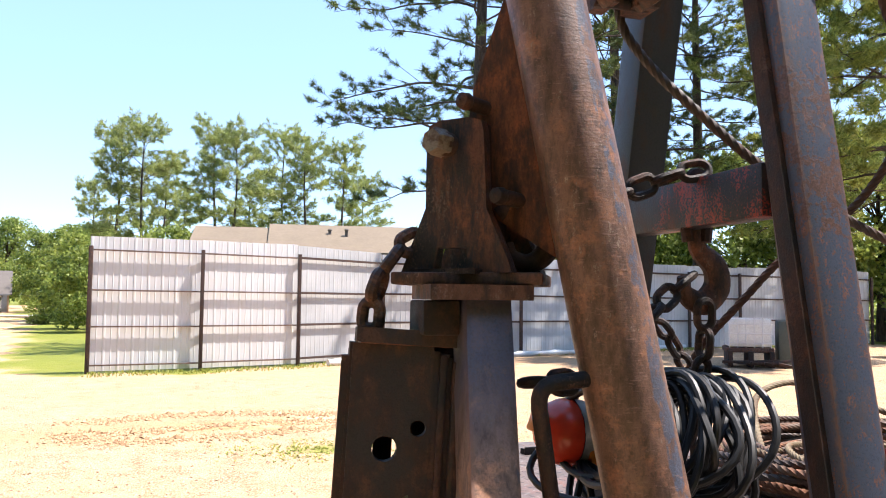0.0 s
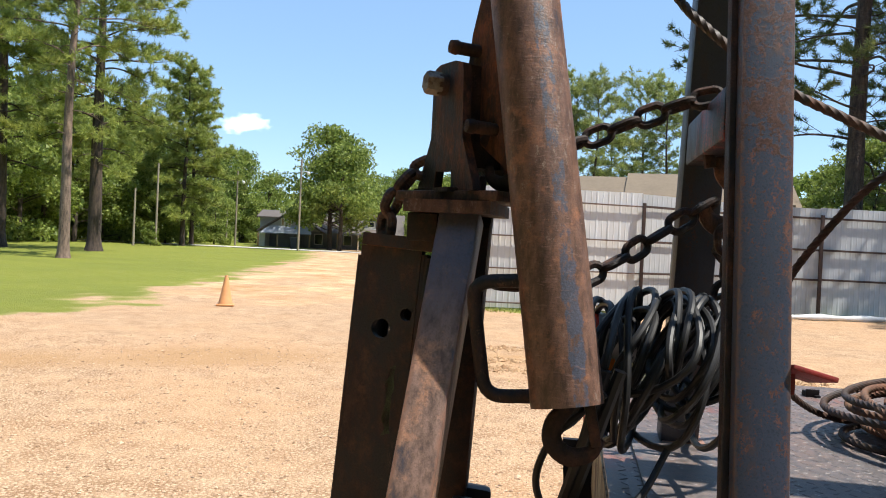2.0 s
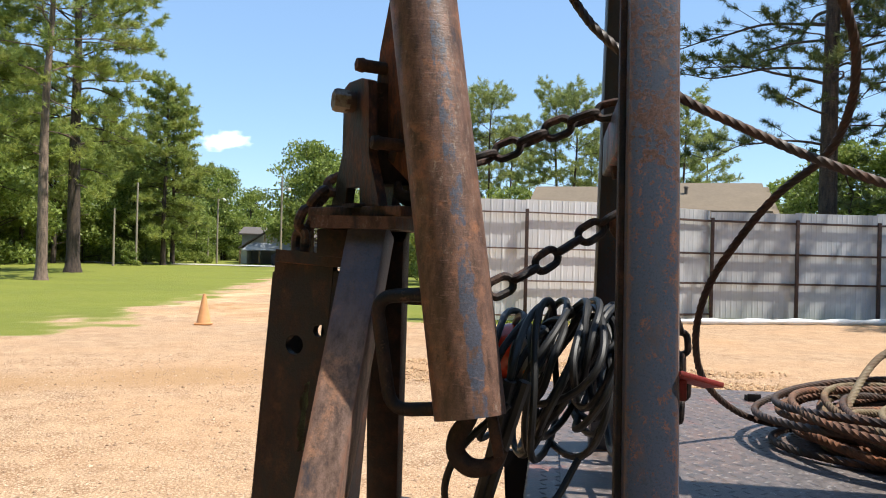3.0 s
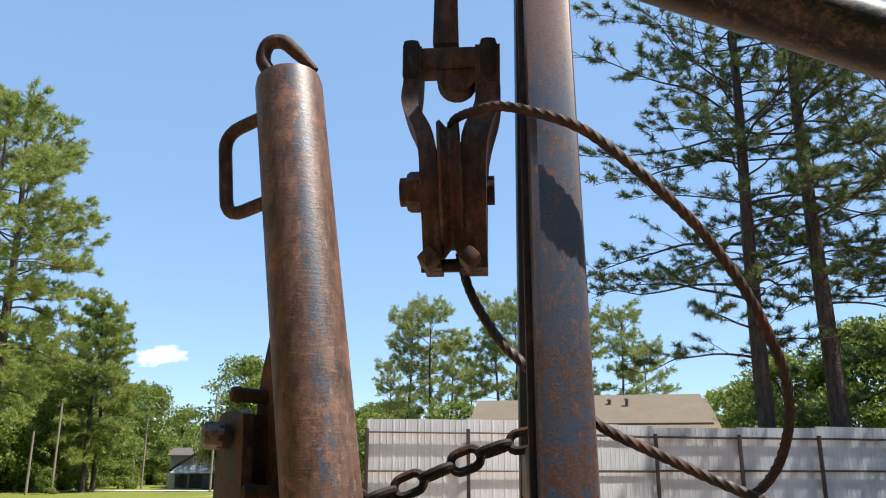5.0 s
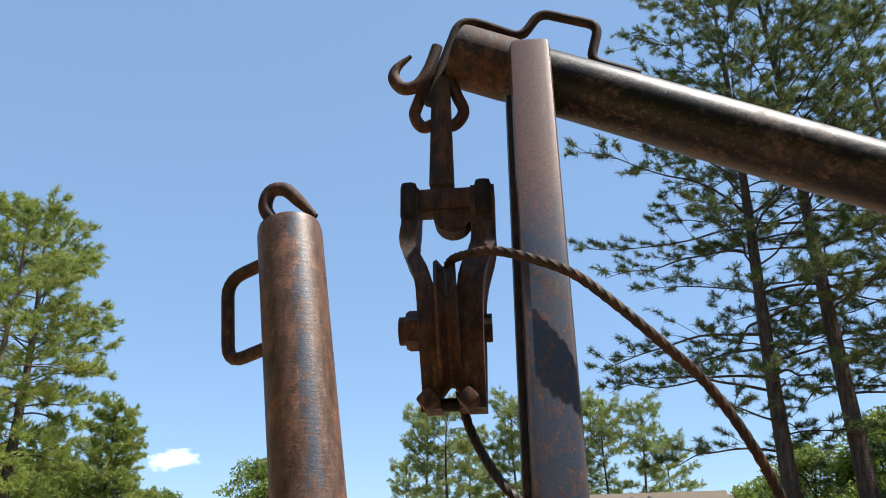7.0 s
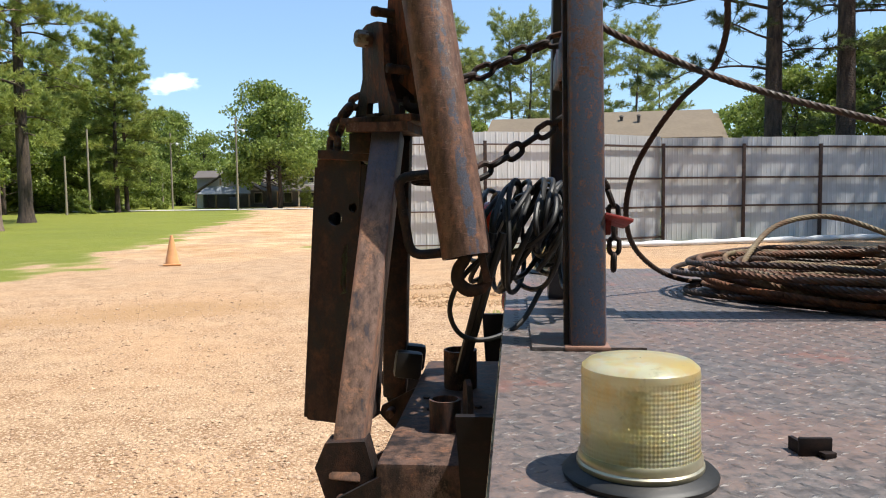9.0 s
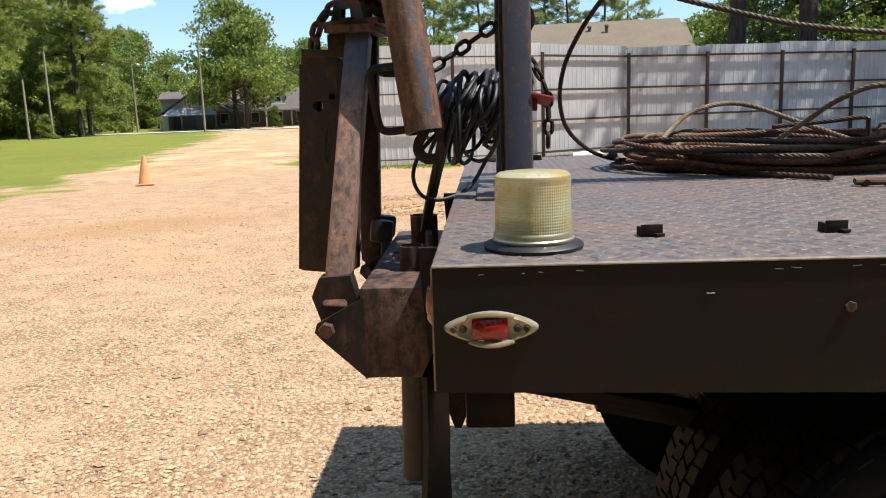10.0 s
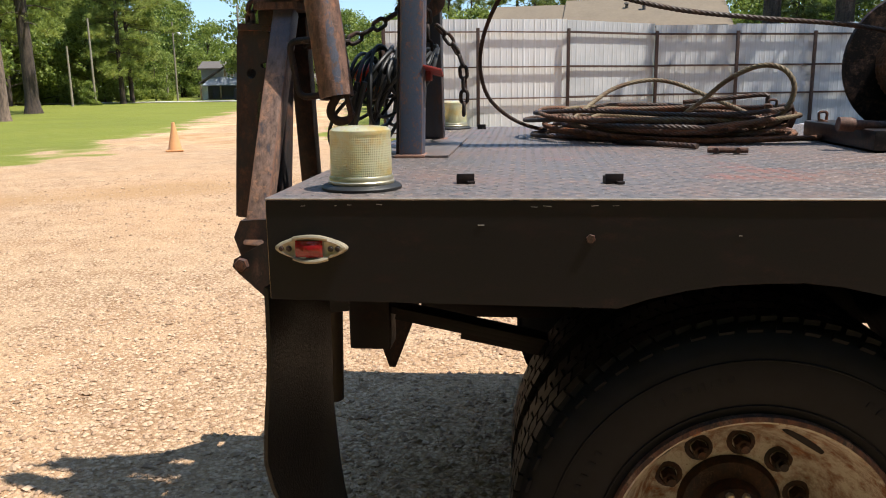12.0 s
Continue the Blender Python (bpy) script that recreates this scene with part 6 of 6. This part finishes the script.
# Unseen trees added behind the camera to cut sky fill and reflections.
for k in range(17):
    again((b1, b2)[k % 2], 112 + 8.7 * k, (17.5 if k < 6 else 13.0) + 1.2 * math.sin(k * 2.1), 50.0 * k, 1.08 + 0.12 * math.sin(k * 1.3), label="unseen leafy tree added behind to block sky light")
# More unseen trees added out of view at both sides as sky blockers.
for k, deg in enumerate((79, 86, 92, 98, 105, 254, 262, 271, 280, 289)):
    again((b1, b2)[k % 2], deg, (18.5 if k < 5 else 15.5) + 1.5 * math.sin(k * 1.9), 70.0 * k, 1.05 + 0.1 * math.sin(k * 2.3), label="unseen leafy tree added at the side to block sky light")
again(b3, -8.3, 40, 40, 0.85)
again(b3, -4.2, 46, 110, 1.15)
again(b3, -9.6, 52, 200, 0.9)
for deg, dist, size in ((-29.5, 68, 0.4), (-27.5, 74, 0.35), (-14.9, 77, 0.42)):
    again(b3, deg, dist, 77 * size, size)


for k, (deg, dist) in enumerate(((-22.6, 101), (-23.7, 104), (-24.8, 100), (-25.6, 97), (-21.4, 106))):
    again(b3, deg, dist, 97.0 * k, 1.15 + 0.15 * math.sin(k * 3.1), label="dense bush beside the farmhouse")
for k in range(14):
    again(b3, -25.4 - 1.45 * k + 0.5 * math.sin(k * 5.0), 84 + 7 * math.sin(k * 2.3), 61.0 * k, 0.95 + 0.25 * math.sin(k * 1.7), label="dense bush under the lawn trees")


def far_wood():
    """The wood that closes the distance all round."""
    rng = np.random.default_rng(9)
    tips = []
    for k in range(1500):
        a = rng.uniform(0, 2 * math.pi)
        d = rng.uniform(135, 175)
        h = 10 + 3.5 * math.sin(a * 9) + 2.5 * math.sin(a * 23 + 1)
        tips.append((d * math.sin(a), 5 + d * math.cos(a), h * rng.random() ** 0.7))
    ob = solid("far_wood", leaves(tips, rng, 34, 2.0, 0.75), LEAF, "belt of green woodland in the distance", "woodland", kind="stuff", smooth=0)


far_wood()


def grass_blades():
    rng = np.random.default_rng(12)
    v, f = [], []
    for k in range(2600):
        if k % 5:
            x = rng.uniform(-3, 16)
            y = fence_y(x) - 0.1 - 0.8 * rng.random() ** 2
        else:
            x, y = 0.7 + rng.normal() * 0.5, 9.2 + rng.normal() * 0.3
        h = rng.uniform(0.010, 0.024) * (3.4 if k % 5 else 1)
        z = ground_height(x, y)
        for j in range(3):
            a = rng.uniform(0, 6.28)
            n = len(v)
            c, s = math.cos(a), math.sin(a)
            v += [(x + 0.012 * c, y + 0.012 * s, z), (x - 0.012 * c, y - 0.012 * s, z), (x + 0.05 * s * rng.uniform(-1, 1), y + 0.05 * c, z + h)]
            f.append((n, n + 1, n + 2))
    s = Shape()
    s.v, s.f = v, f
    solid("grass", s, leaf_material("grass_blade", (0.23, 0.265, 0.05), (0.37, 0.385, 0.095), (0.42, 0.36, 0.13)), "short green grass along the fence foot", "grass", kind="stuff", smooth=0)


grass_blades()

# ---- houses ----
ROOF = plain("brown_shingle", (0.165, 0.128, 0.088), 0.9, 0, 0.18, 6.0, 0.3)
ROOF_GREY = plain("grey_brown_shingle", (0.110, 0.094, 0.084), 0.9, 0, 0.2, 5.0, 0.3)
SIDING = plain("pale_siding", (0.62, 0.64, 0.67), 0.7, 0, 0.1, 4.0, 0.1)
WOOD = plain("porch_timber", (0.30, 0.21, 0.12), 0.8, 0, 0.25, 8.0, 0.2)
# Darker siding colour with the porch shade painted in; also on the fascia.
SHADE = plain("shaded_siding", (0.20, 0.21, 0.24), 0.8, 0, 0.2, 4.0, 0.1)
GLASS = plain("window_glass", (0.03, 0.035, 0.04), 0.08, 0.0, 0.1, 3.0, 0.0)
TRIM = plain("white_trim", (0.70, 0.69, 0.66), 0.6, 0, 0.08, 6.0, 0.05)


def gable(s, x0, x1, y0, y1, z0, z1, over=0.4, thick=0.12):
    """A gable roof with its ridge along x, from eaves z0 to ridge z1."""
    ym = (y0 + y1) / 2
    for ya, yb in ((y0 - over, ym), (y1 + over, ym)):
        za = z0 - over * (z1 - z0) / (ym - y0)
        v = [(x0 - over, ya, za), (x1 + over, ya, za), (x1 + over, yb, z1), (x0 - over, yb, z1)]
        s.add(v + [(a, b, c - thick) for a, b, c in v], [(0, 1, 2, 3), (7, 6, 5, 4), (0, 4, 5, 1), (1, 5, 6, 2), (2, 6, 7, 3), (3, 7, 4, 0)])
    return s


def placed(ob, x, y, turn):
    ob.matrix_basis = pose(x, y, 0, 0, 0, turn)
    return ob


def fence_house():
    """The brown-roofed house whose roof shows over the fence."""
    ob = thing("brown_roof_house", "low house with a brown shingle roof behind fence", "house")
    s = Shape()
    box(s, (-0.5, 0, 2.0), (11.8, 8.4, 4.0))
    part("wall", s, SIDING, ob)
    part("roof", gable(Shape(), -6.3, 5.4, -4.2, 4.2, 4.05, 5.75), ROOF, ob, "brown shingle roof")
    part("raised_roof", gable(Shape(), -2.4, 5.2, -3.7, 4.0, 4.36, 5.98, 0.3), ROOF, ob, "brown shingle roof")
    for x in (-6.38, 5.42):
        s = Shape()
        s.add([(x, -4.2, 4.0), (x, 4.2, 4.0), (x, 0, 5.66), (x * 1.01, -4.2, 4.0), (x * 1.01, 4.2, 4.0), (x * 1.01, 0, 5.66)], [(0, 1, 2), (5, 4, 3), (0, 3, 4, 1), (1, 4, 5, 2), (2, 5, 3, 0)])
        part("gable_end", s, SIDING, ob)
    for x, y in ((0.6, -1.3), (1.5, -1.6)):
        s = Shape()
        lathe(s, [(0.09, -0.3), (0.09, 0.10), (0.14, 0.12), (0.10, 0.2), (0.01, 0.22)], (x, y, 5.45), (0, 0, 1), 12)
        part("roof_vent", s, ROOF_GREY, ob)
    placed(ob, *bearing(6.6, 46), -6)
    ob.matrix_basis = Matrix.Translation((0, 0, -0.18)) @ ob.matrix_basis


def porch_house():
    """The house across the lawn: a gabled carport, a taller wing behind it, and a long porch under a big roof with a dormer."""
    ob = thing("porch_house", "grey-roofed farmhouse with gabled carport and long porch", "house")
    blue = plain("blue_grey_siding", (0.30, 0.33, 0.40), 0.7, 0, 0.12, 4.0, 0.1)
    s = Shape()
    box(s, (0.9, 3.2, 1.15), (11.4, 4.0, 2.3))
    part("wall", s, SHADE, ob, "siding behind the porch, shade put into its colour")
    s = Shape()
    box(s, (-6.6, 3.6, 1.6), (3.7, 4.6, 3.2))
    part("wall", s, blue, ob, "blue-grey wing wall")
    s = Shape()
    box(s, (-7.75, 0.1, 0.80), (0.7, 3.2, 1.60))
    part("wall", s, SIDING, ob, "pale side wall of the carport")
    part("roof", gable(Shape(), -1.4, 6.6, -1.6, 7.0, 1.90, 3.95, 0.3), ROOF_GREY, ob, "grey-brown shingle roof")
    part("rear_roof", gable(Shape(), -8.4, -4.4, 1.0, 6.4, 3.22, 3.92, 0.3), ROOF_GREY, ob)
    cx = -4.7
    s = Shape()
    for sx in (-1, 1):
        v = [(cx + sx * 3.45, -2.2, 1.68), (cx, -2.2, 3.85), (cx, 3.0, 3.85), (cx + sx * 3.45, 3.0, 1.68)]
        q = [(a, b, c - 0.14) for a, b, c in v]
        s.add(v + q, [(0, 1, 2, 3), (7, 6, 5, 4), (0, 4, 5, 1), (1, 5, 6, 2), (2, 6, 7, 3), (3, 7, 4, 0)])
    part("carport_roof", s, ROOF_GREY, ob)
    s = Shape()
    plate(s, [(-2.95, 1.75), (2.95, 1.75), (0, 3.6)], 0.1, (cx, -1.9, 0), (1, 0, 0), (0, 0, 1))
    part("gable_end", s, plain("grey_boarding", (0.36, 0.34, 0.33), 0.8, 0, 0.15, 5.0, 0.1), ob, "grey gable boarding")
    s = Shape()
    vs = [(cx - 3.0, -2.7, 1.45), (cx + 2.2, -2.7, 1.45), (cx + 1.9, -1.96, 2.2), (cx - 2.2, -1.96, 2.2)]
    s.add(vs + [(a, b, c - 0.1) for a, b, c in vs], [(0, 1, 2, 3), (7, 6, 5, 4), (0, 4, 5, 1), (1, 5, 6, 2), (2, 6, 7, 3), (3, 7, 4, 0)])
    part("skirt_roof", s, plain("blue_grey_tin", (0.26, 0.28, 0.31), 0.6, 0.1), ob, "blue-grey tin skirt roof")
    for x in (-0.85, -0.15):
        s = Shape()
        box(s, (cx + x, -1.98, 2.62), (0.34, 0.06, 0.76), bevel=0.01)
        w = part("gable_window", s, TRIM, ob)
        s = Shape()
        box(s, (cx + x, -2.015, 2.62), (0.22, 0.02, 0.66))
        part("pane", s, WOOD, w)
    for x in (-3.2, -1.27, 0.76, 2.0):
        s = Shape()
        box(s, (cx + x, -2.5, 0.70), (0.16, 0.16, 1.40), bevel=0.01)
        part("porch_post", s, WOOD, ob)
    for x in (0.05, 2.2, 4.75, 6.6):
        s = Shape()
        box(s, (x, -1.6, 0.85), (0.15, 0.15, 1.70), bevel=0.01)
        part("porch_post", s, TRIM if x == 2.2 else WOOD, ob)
    s = Shape()
    box(s, (2.6, -1.93, 1.68), (8.2, 0.08, 0.16))
    part("fascia", s, SHADE, ob)
    s = Shape()
    box(s, (3.45, 0.45, 2.66), (1.35, 2.4, 0.95))
    dorm = part("dormer", s, blue, ob)
    s = Shape()
    for sx in (-1, 1):
        v = [(3.45 + sx * 0.85, -0.95, 3.02), (3.45, -0.95, 3.58), (3.45, 2.2, 3.58), (3.45 + sx * 0.85, 2.2, 3.02)]
        s.add(v + [(a, b, c - 0.08) for a, b, c in v], [(0, 1, 2, 3), (7, 6, 5, 4), (0, 4, 5, 1), (1, 5, 6, 2), (2, 6, 7, 3), (3, 7, 4, 0)])
    part("dormer_roof", s, ROOF_GREY, dorm)
    s = Shape()
    box(s, (3.45, -0.78, 2.72), (0.72, 0.06, 0.66), bevel=0.01)
    part("window_frame", s, TRIM, dorm)
    s = Shape()
    box(s, (3.45, -0.82, 2.74), (0.5, 0.03, 0.46))
    part("dormer_window", s, GLASS, dorm)
    s = Shape()
    box(s, (3.45, -0.86, 2.30), (1.4, 0.12, 0.12))
    part("sill", s, TRIM, dorm)
    for x in (-2.2, 0.9, 3.3, 5.6):
        s = Shape()
        box(s, (x, 1.17, 0.95), (0.9, 0.06, 1.15), bevel=0.01)
        w = part("window", s, TRIM, ob)
        s = Shape()
        box(s, (x, 1.135, 0.95), (0.75, 0.03, 1.0))
        part("pane", s, GLASS, w)
    placed(ob, *bearing(-16.9, 85), 12)


fence_house()
porch_house()
s = Shape()
box(s, (0, 0, 0.55), (0.7, 0.7, 1.1), bevel=0.06)
bin_ob = solid("wheeled_bin", s, plain("dark_plastic", (0.03, 0.035, 0.05), 0.5), "dark plastic wheeled bin by the pole", "bin")
bin_ob.matrix_basis = pose(*bearing(-19.95, 78), 0)
s = Shape()
plate(s, [(-22, -1.6), (26, -1.6), (26, 1.6), (-22, 1.6)], 0.03, (0, 0, 0.03), (1, 0, 0), (0, 1, 0))
road = solid("road", s, plain("pale_road", (0.50, 0.47, 0.42), 0.9, 0, 0.12, 3.0, 0.1), "pale narrow road past the house", "road", kind="structure")
road.matrix_basis = pose(*bearing(-17.5, 72), 0.02, 0, 0, 8)


# ---- utility poles ----
def utility_pole(deg, dist, height, lamp_arm, lean=0.0):
    x, y = bearing(deg, dist)
    ob = thing("utility_pole", "weathered grey wooden utility pole" + (" with a street light" if lamp_arm else ""), "utility pole", (x, y, 0), group="utility poles")
    part("pole", rod(Shape(), (x, y, -0.2), (x + lean, y, height), 0.10, 12, 0.07), plain("grey_pole_wood", (0.26, 0.22, 0.17), 0.9, 0, 0.25, 6.0), ob)
    if lamp_arm:
        s = Shape()
        sweep(s, smooth_line([(x + lean, y, height * 0.84), (x + 0.3, y, height * 0.865), (x + 0.6, y, height * 0.865)], 4), 0.03, 6)
        arm = part("lamp_arm", s, SIDING, ob)
        s = Shape()
        lathe(s, [(0.02, 0.14), (0.11, 0.10), (0.15, 0.0), (0.11, -0.11), (0.02, -0.15)], (x + 0.65, y, height * 0.85), (0, 0, 1), 14)
        part("lamp_head", s, TRIM, arm, "white lamp head")


utility_pole(-19.7, 70, 7.9, True)
utility_pole(-24.0, 82, 7.4, True)
utility_pole(-29.2, 68, 6.6, False)
utility_pole(-30.6, 66, 4.4, False)
utility_pole(-24.6, 88, 3.8, False)


# ---- traffic cone ----
def traffic_cone():
    x, y = -7.26, 15.62
    ob = thing("traffic_cone", "faded orange traffic cone standing on gravel", "traffic cone", (x, y, 0))
    m = plain("faded_orange", (0.60, 0.29, 0.12), 0.6, 0, 0.18, 8.0, 0.1)
    part("body", lathe(Shape(), [(0.155, 0.03), (0.145, 0.05), (0.036, 0.60), (0.030, 0.635), (0.012, 0.64), (0.001, 0.636)], (x, y, 0.0), (0, 0, 1), 28), m, ob)
    s = Shape()
    box(s, (x, y, 0.018), (0.36, 0.36, 0.036), (0, 0, 20), 0.012)
    part("base", s, m, ob)


traffic_cone()

# ---- along the fence ----
s = Shape()
pts = [(2.3, 19.75, 0.075)]
for k in range(1, 15):
    pts.append((2.3 + k * 0.95, 19.75 + 0.36 * k + 0.06 * math.sin(k * 2.1), 0.075))
sweep(s, smooth_line(pts, 3), [0.075 + 0.022 * math.sin(i * 1.7) for i in range(3 * 14 + 1)], 12)
solid("white_roll", s, plain("white_sheeting", (0.62, 0.62, 0.62), 0.5, 0, 0.12, 7.0, 0.3), "long white wrapped roll lying along fence foot", "roll")


def liquid_tote():
    x, y = 13.0, 17.9
    ob = thing("liquid_tote", "white caged liquid tote on dark scrap base", "tank", (x, y, 0))
    s = Shape()
    box(s, (x, y, 0.88), (1.05, 1.0, 0.72), (0, 0, -30), 0.06)
    part("tank", s, plain("milky_plastic", (0.66, 0.68, 0.68), 0.4), ob)
    s = Shape()
    box(s, (x, y, 0.44), (1.15, 1.1, 0.12), (0, 0, -30), 0.01)
    part("pallet", s, M["rust"], ob)
    u, w = Vector((math.cos(radians(-30)), math.sin(radians(-30)), 0)), Vector((-math.sin(radians(-30)), math.cos(radians(-30)), 0))
    for k in range(6):
        part("cage_bar", rod(Shape(), Vector((x, y, 0.5)) - w * 0.54 + u * (k * 0.2 - 0.5), Vector((x, y, 1.28)) - w * 0.54 + u * (k * 0.2 - 0.5), 0.012, 6), SIDING, ob)
    for z in (0.62, 0.86, 1.1, 1.26):
        part("cage_bar", rod(Shape(), Vector((x, y, z)) - w * 0.54 - u * 0.55, Vector((x, y, z)) - w * 0.54 + u * 0.55, 0.012, 6), SIDING, ob)
    for k in range(3):
        s = Shape()
        box(s, Vector((x, y, 0.22)) - w * 0.2 + u * (k * 0.5 - 0.5), (0.12, 1.0, 0.40), (0, 0, -30), 0.01)
        part("skid", s, M["dark_rust"], ob)
    s = Shape()
    for k in range(9):
        c = Vector((x, y, 0.15)) - w * (0.7 + 0.05 * k) + u * (k * 0.16 - 0.7)
        beam(s, c, c + u * 0.5 + Vector((0, 0, 0.10 * math.sin(k * 3))), 0.07, 0.07)
    solid("scrap_pile", s, M["dark_rust"], "low heap of rusty scrap bars by the tote", "scrap", kind="stuff")
    s = Shape()
    c = Vector((x, y, 0.6)) + u * 0.95 - w * 0.1
    box(s, c, (0.5, 0.6, 1.2), (0, 0, -30), 0.05)
    b = solid("scrap_drum", s, plain("dull_green_plastic", (0.06, 0.075, 0.065), 0.6), "dark upright plastic bin beside the tote", "bin")


liquid_tote()

# ---- cloud ----
n = Nodes("glowing_cloud_sheet")
shape_ = n.noise(0.012, 6, 0.6, stretch=(1, 1, 2.0))
grad = n.t.nodes.new("ShaderNodeTexGradient")
grad.gradient_type = "SPHERICAL"
mp = n.t.nodes.new("ShaderNodeMapping")
mp.inputs["Scale"].default_value = (1 / 62, 1, 1 / 22)
mp.inputs["Rotation"].default_value = (0, radians(9), 0)
n.link(n.co, mp.inputs["Vector"])
n.link(mp.outputs[0], grad.inputs["Vector"])
alpha = n.steps(n.mix(0.5, grad.outputs["Fac"], n.steps(shape_, 0.3, 0.7)), 0.36, 1.0)
# White emission stands in for the sunlight on the cloud.
n.b.inputs["Emission Color"].default_value = (1, 1, 1, 1)
n.b.inputs["Emission Strength"].default_value = 1.0
n.link(alpha, n.b.inputs["Alpha"])
cloud_m = n.done((0.9, 0.9, 0.9), 1.0)
s = Shape()
plate(s, [(-64, -26), (64, -26), (64, 26), (-64, 26)], 0.5, (0, 0, 0), (1, 0, 0), (0, 0, 1))
cl = solid("cloud", s, cloud_m, "small white fair-weather cloud", "cloud", kind="structure", smooth=0)
cl.matrix_basis = pose(*bearing(-23.4, 1500), 200, 0, 0, 23.4)
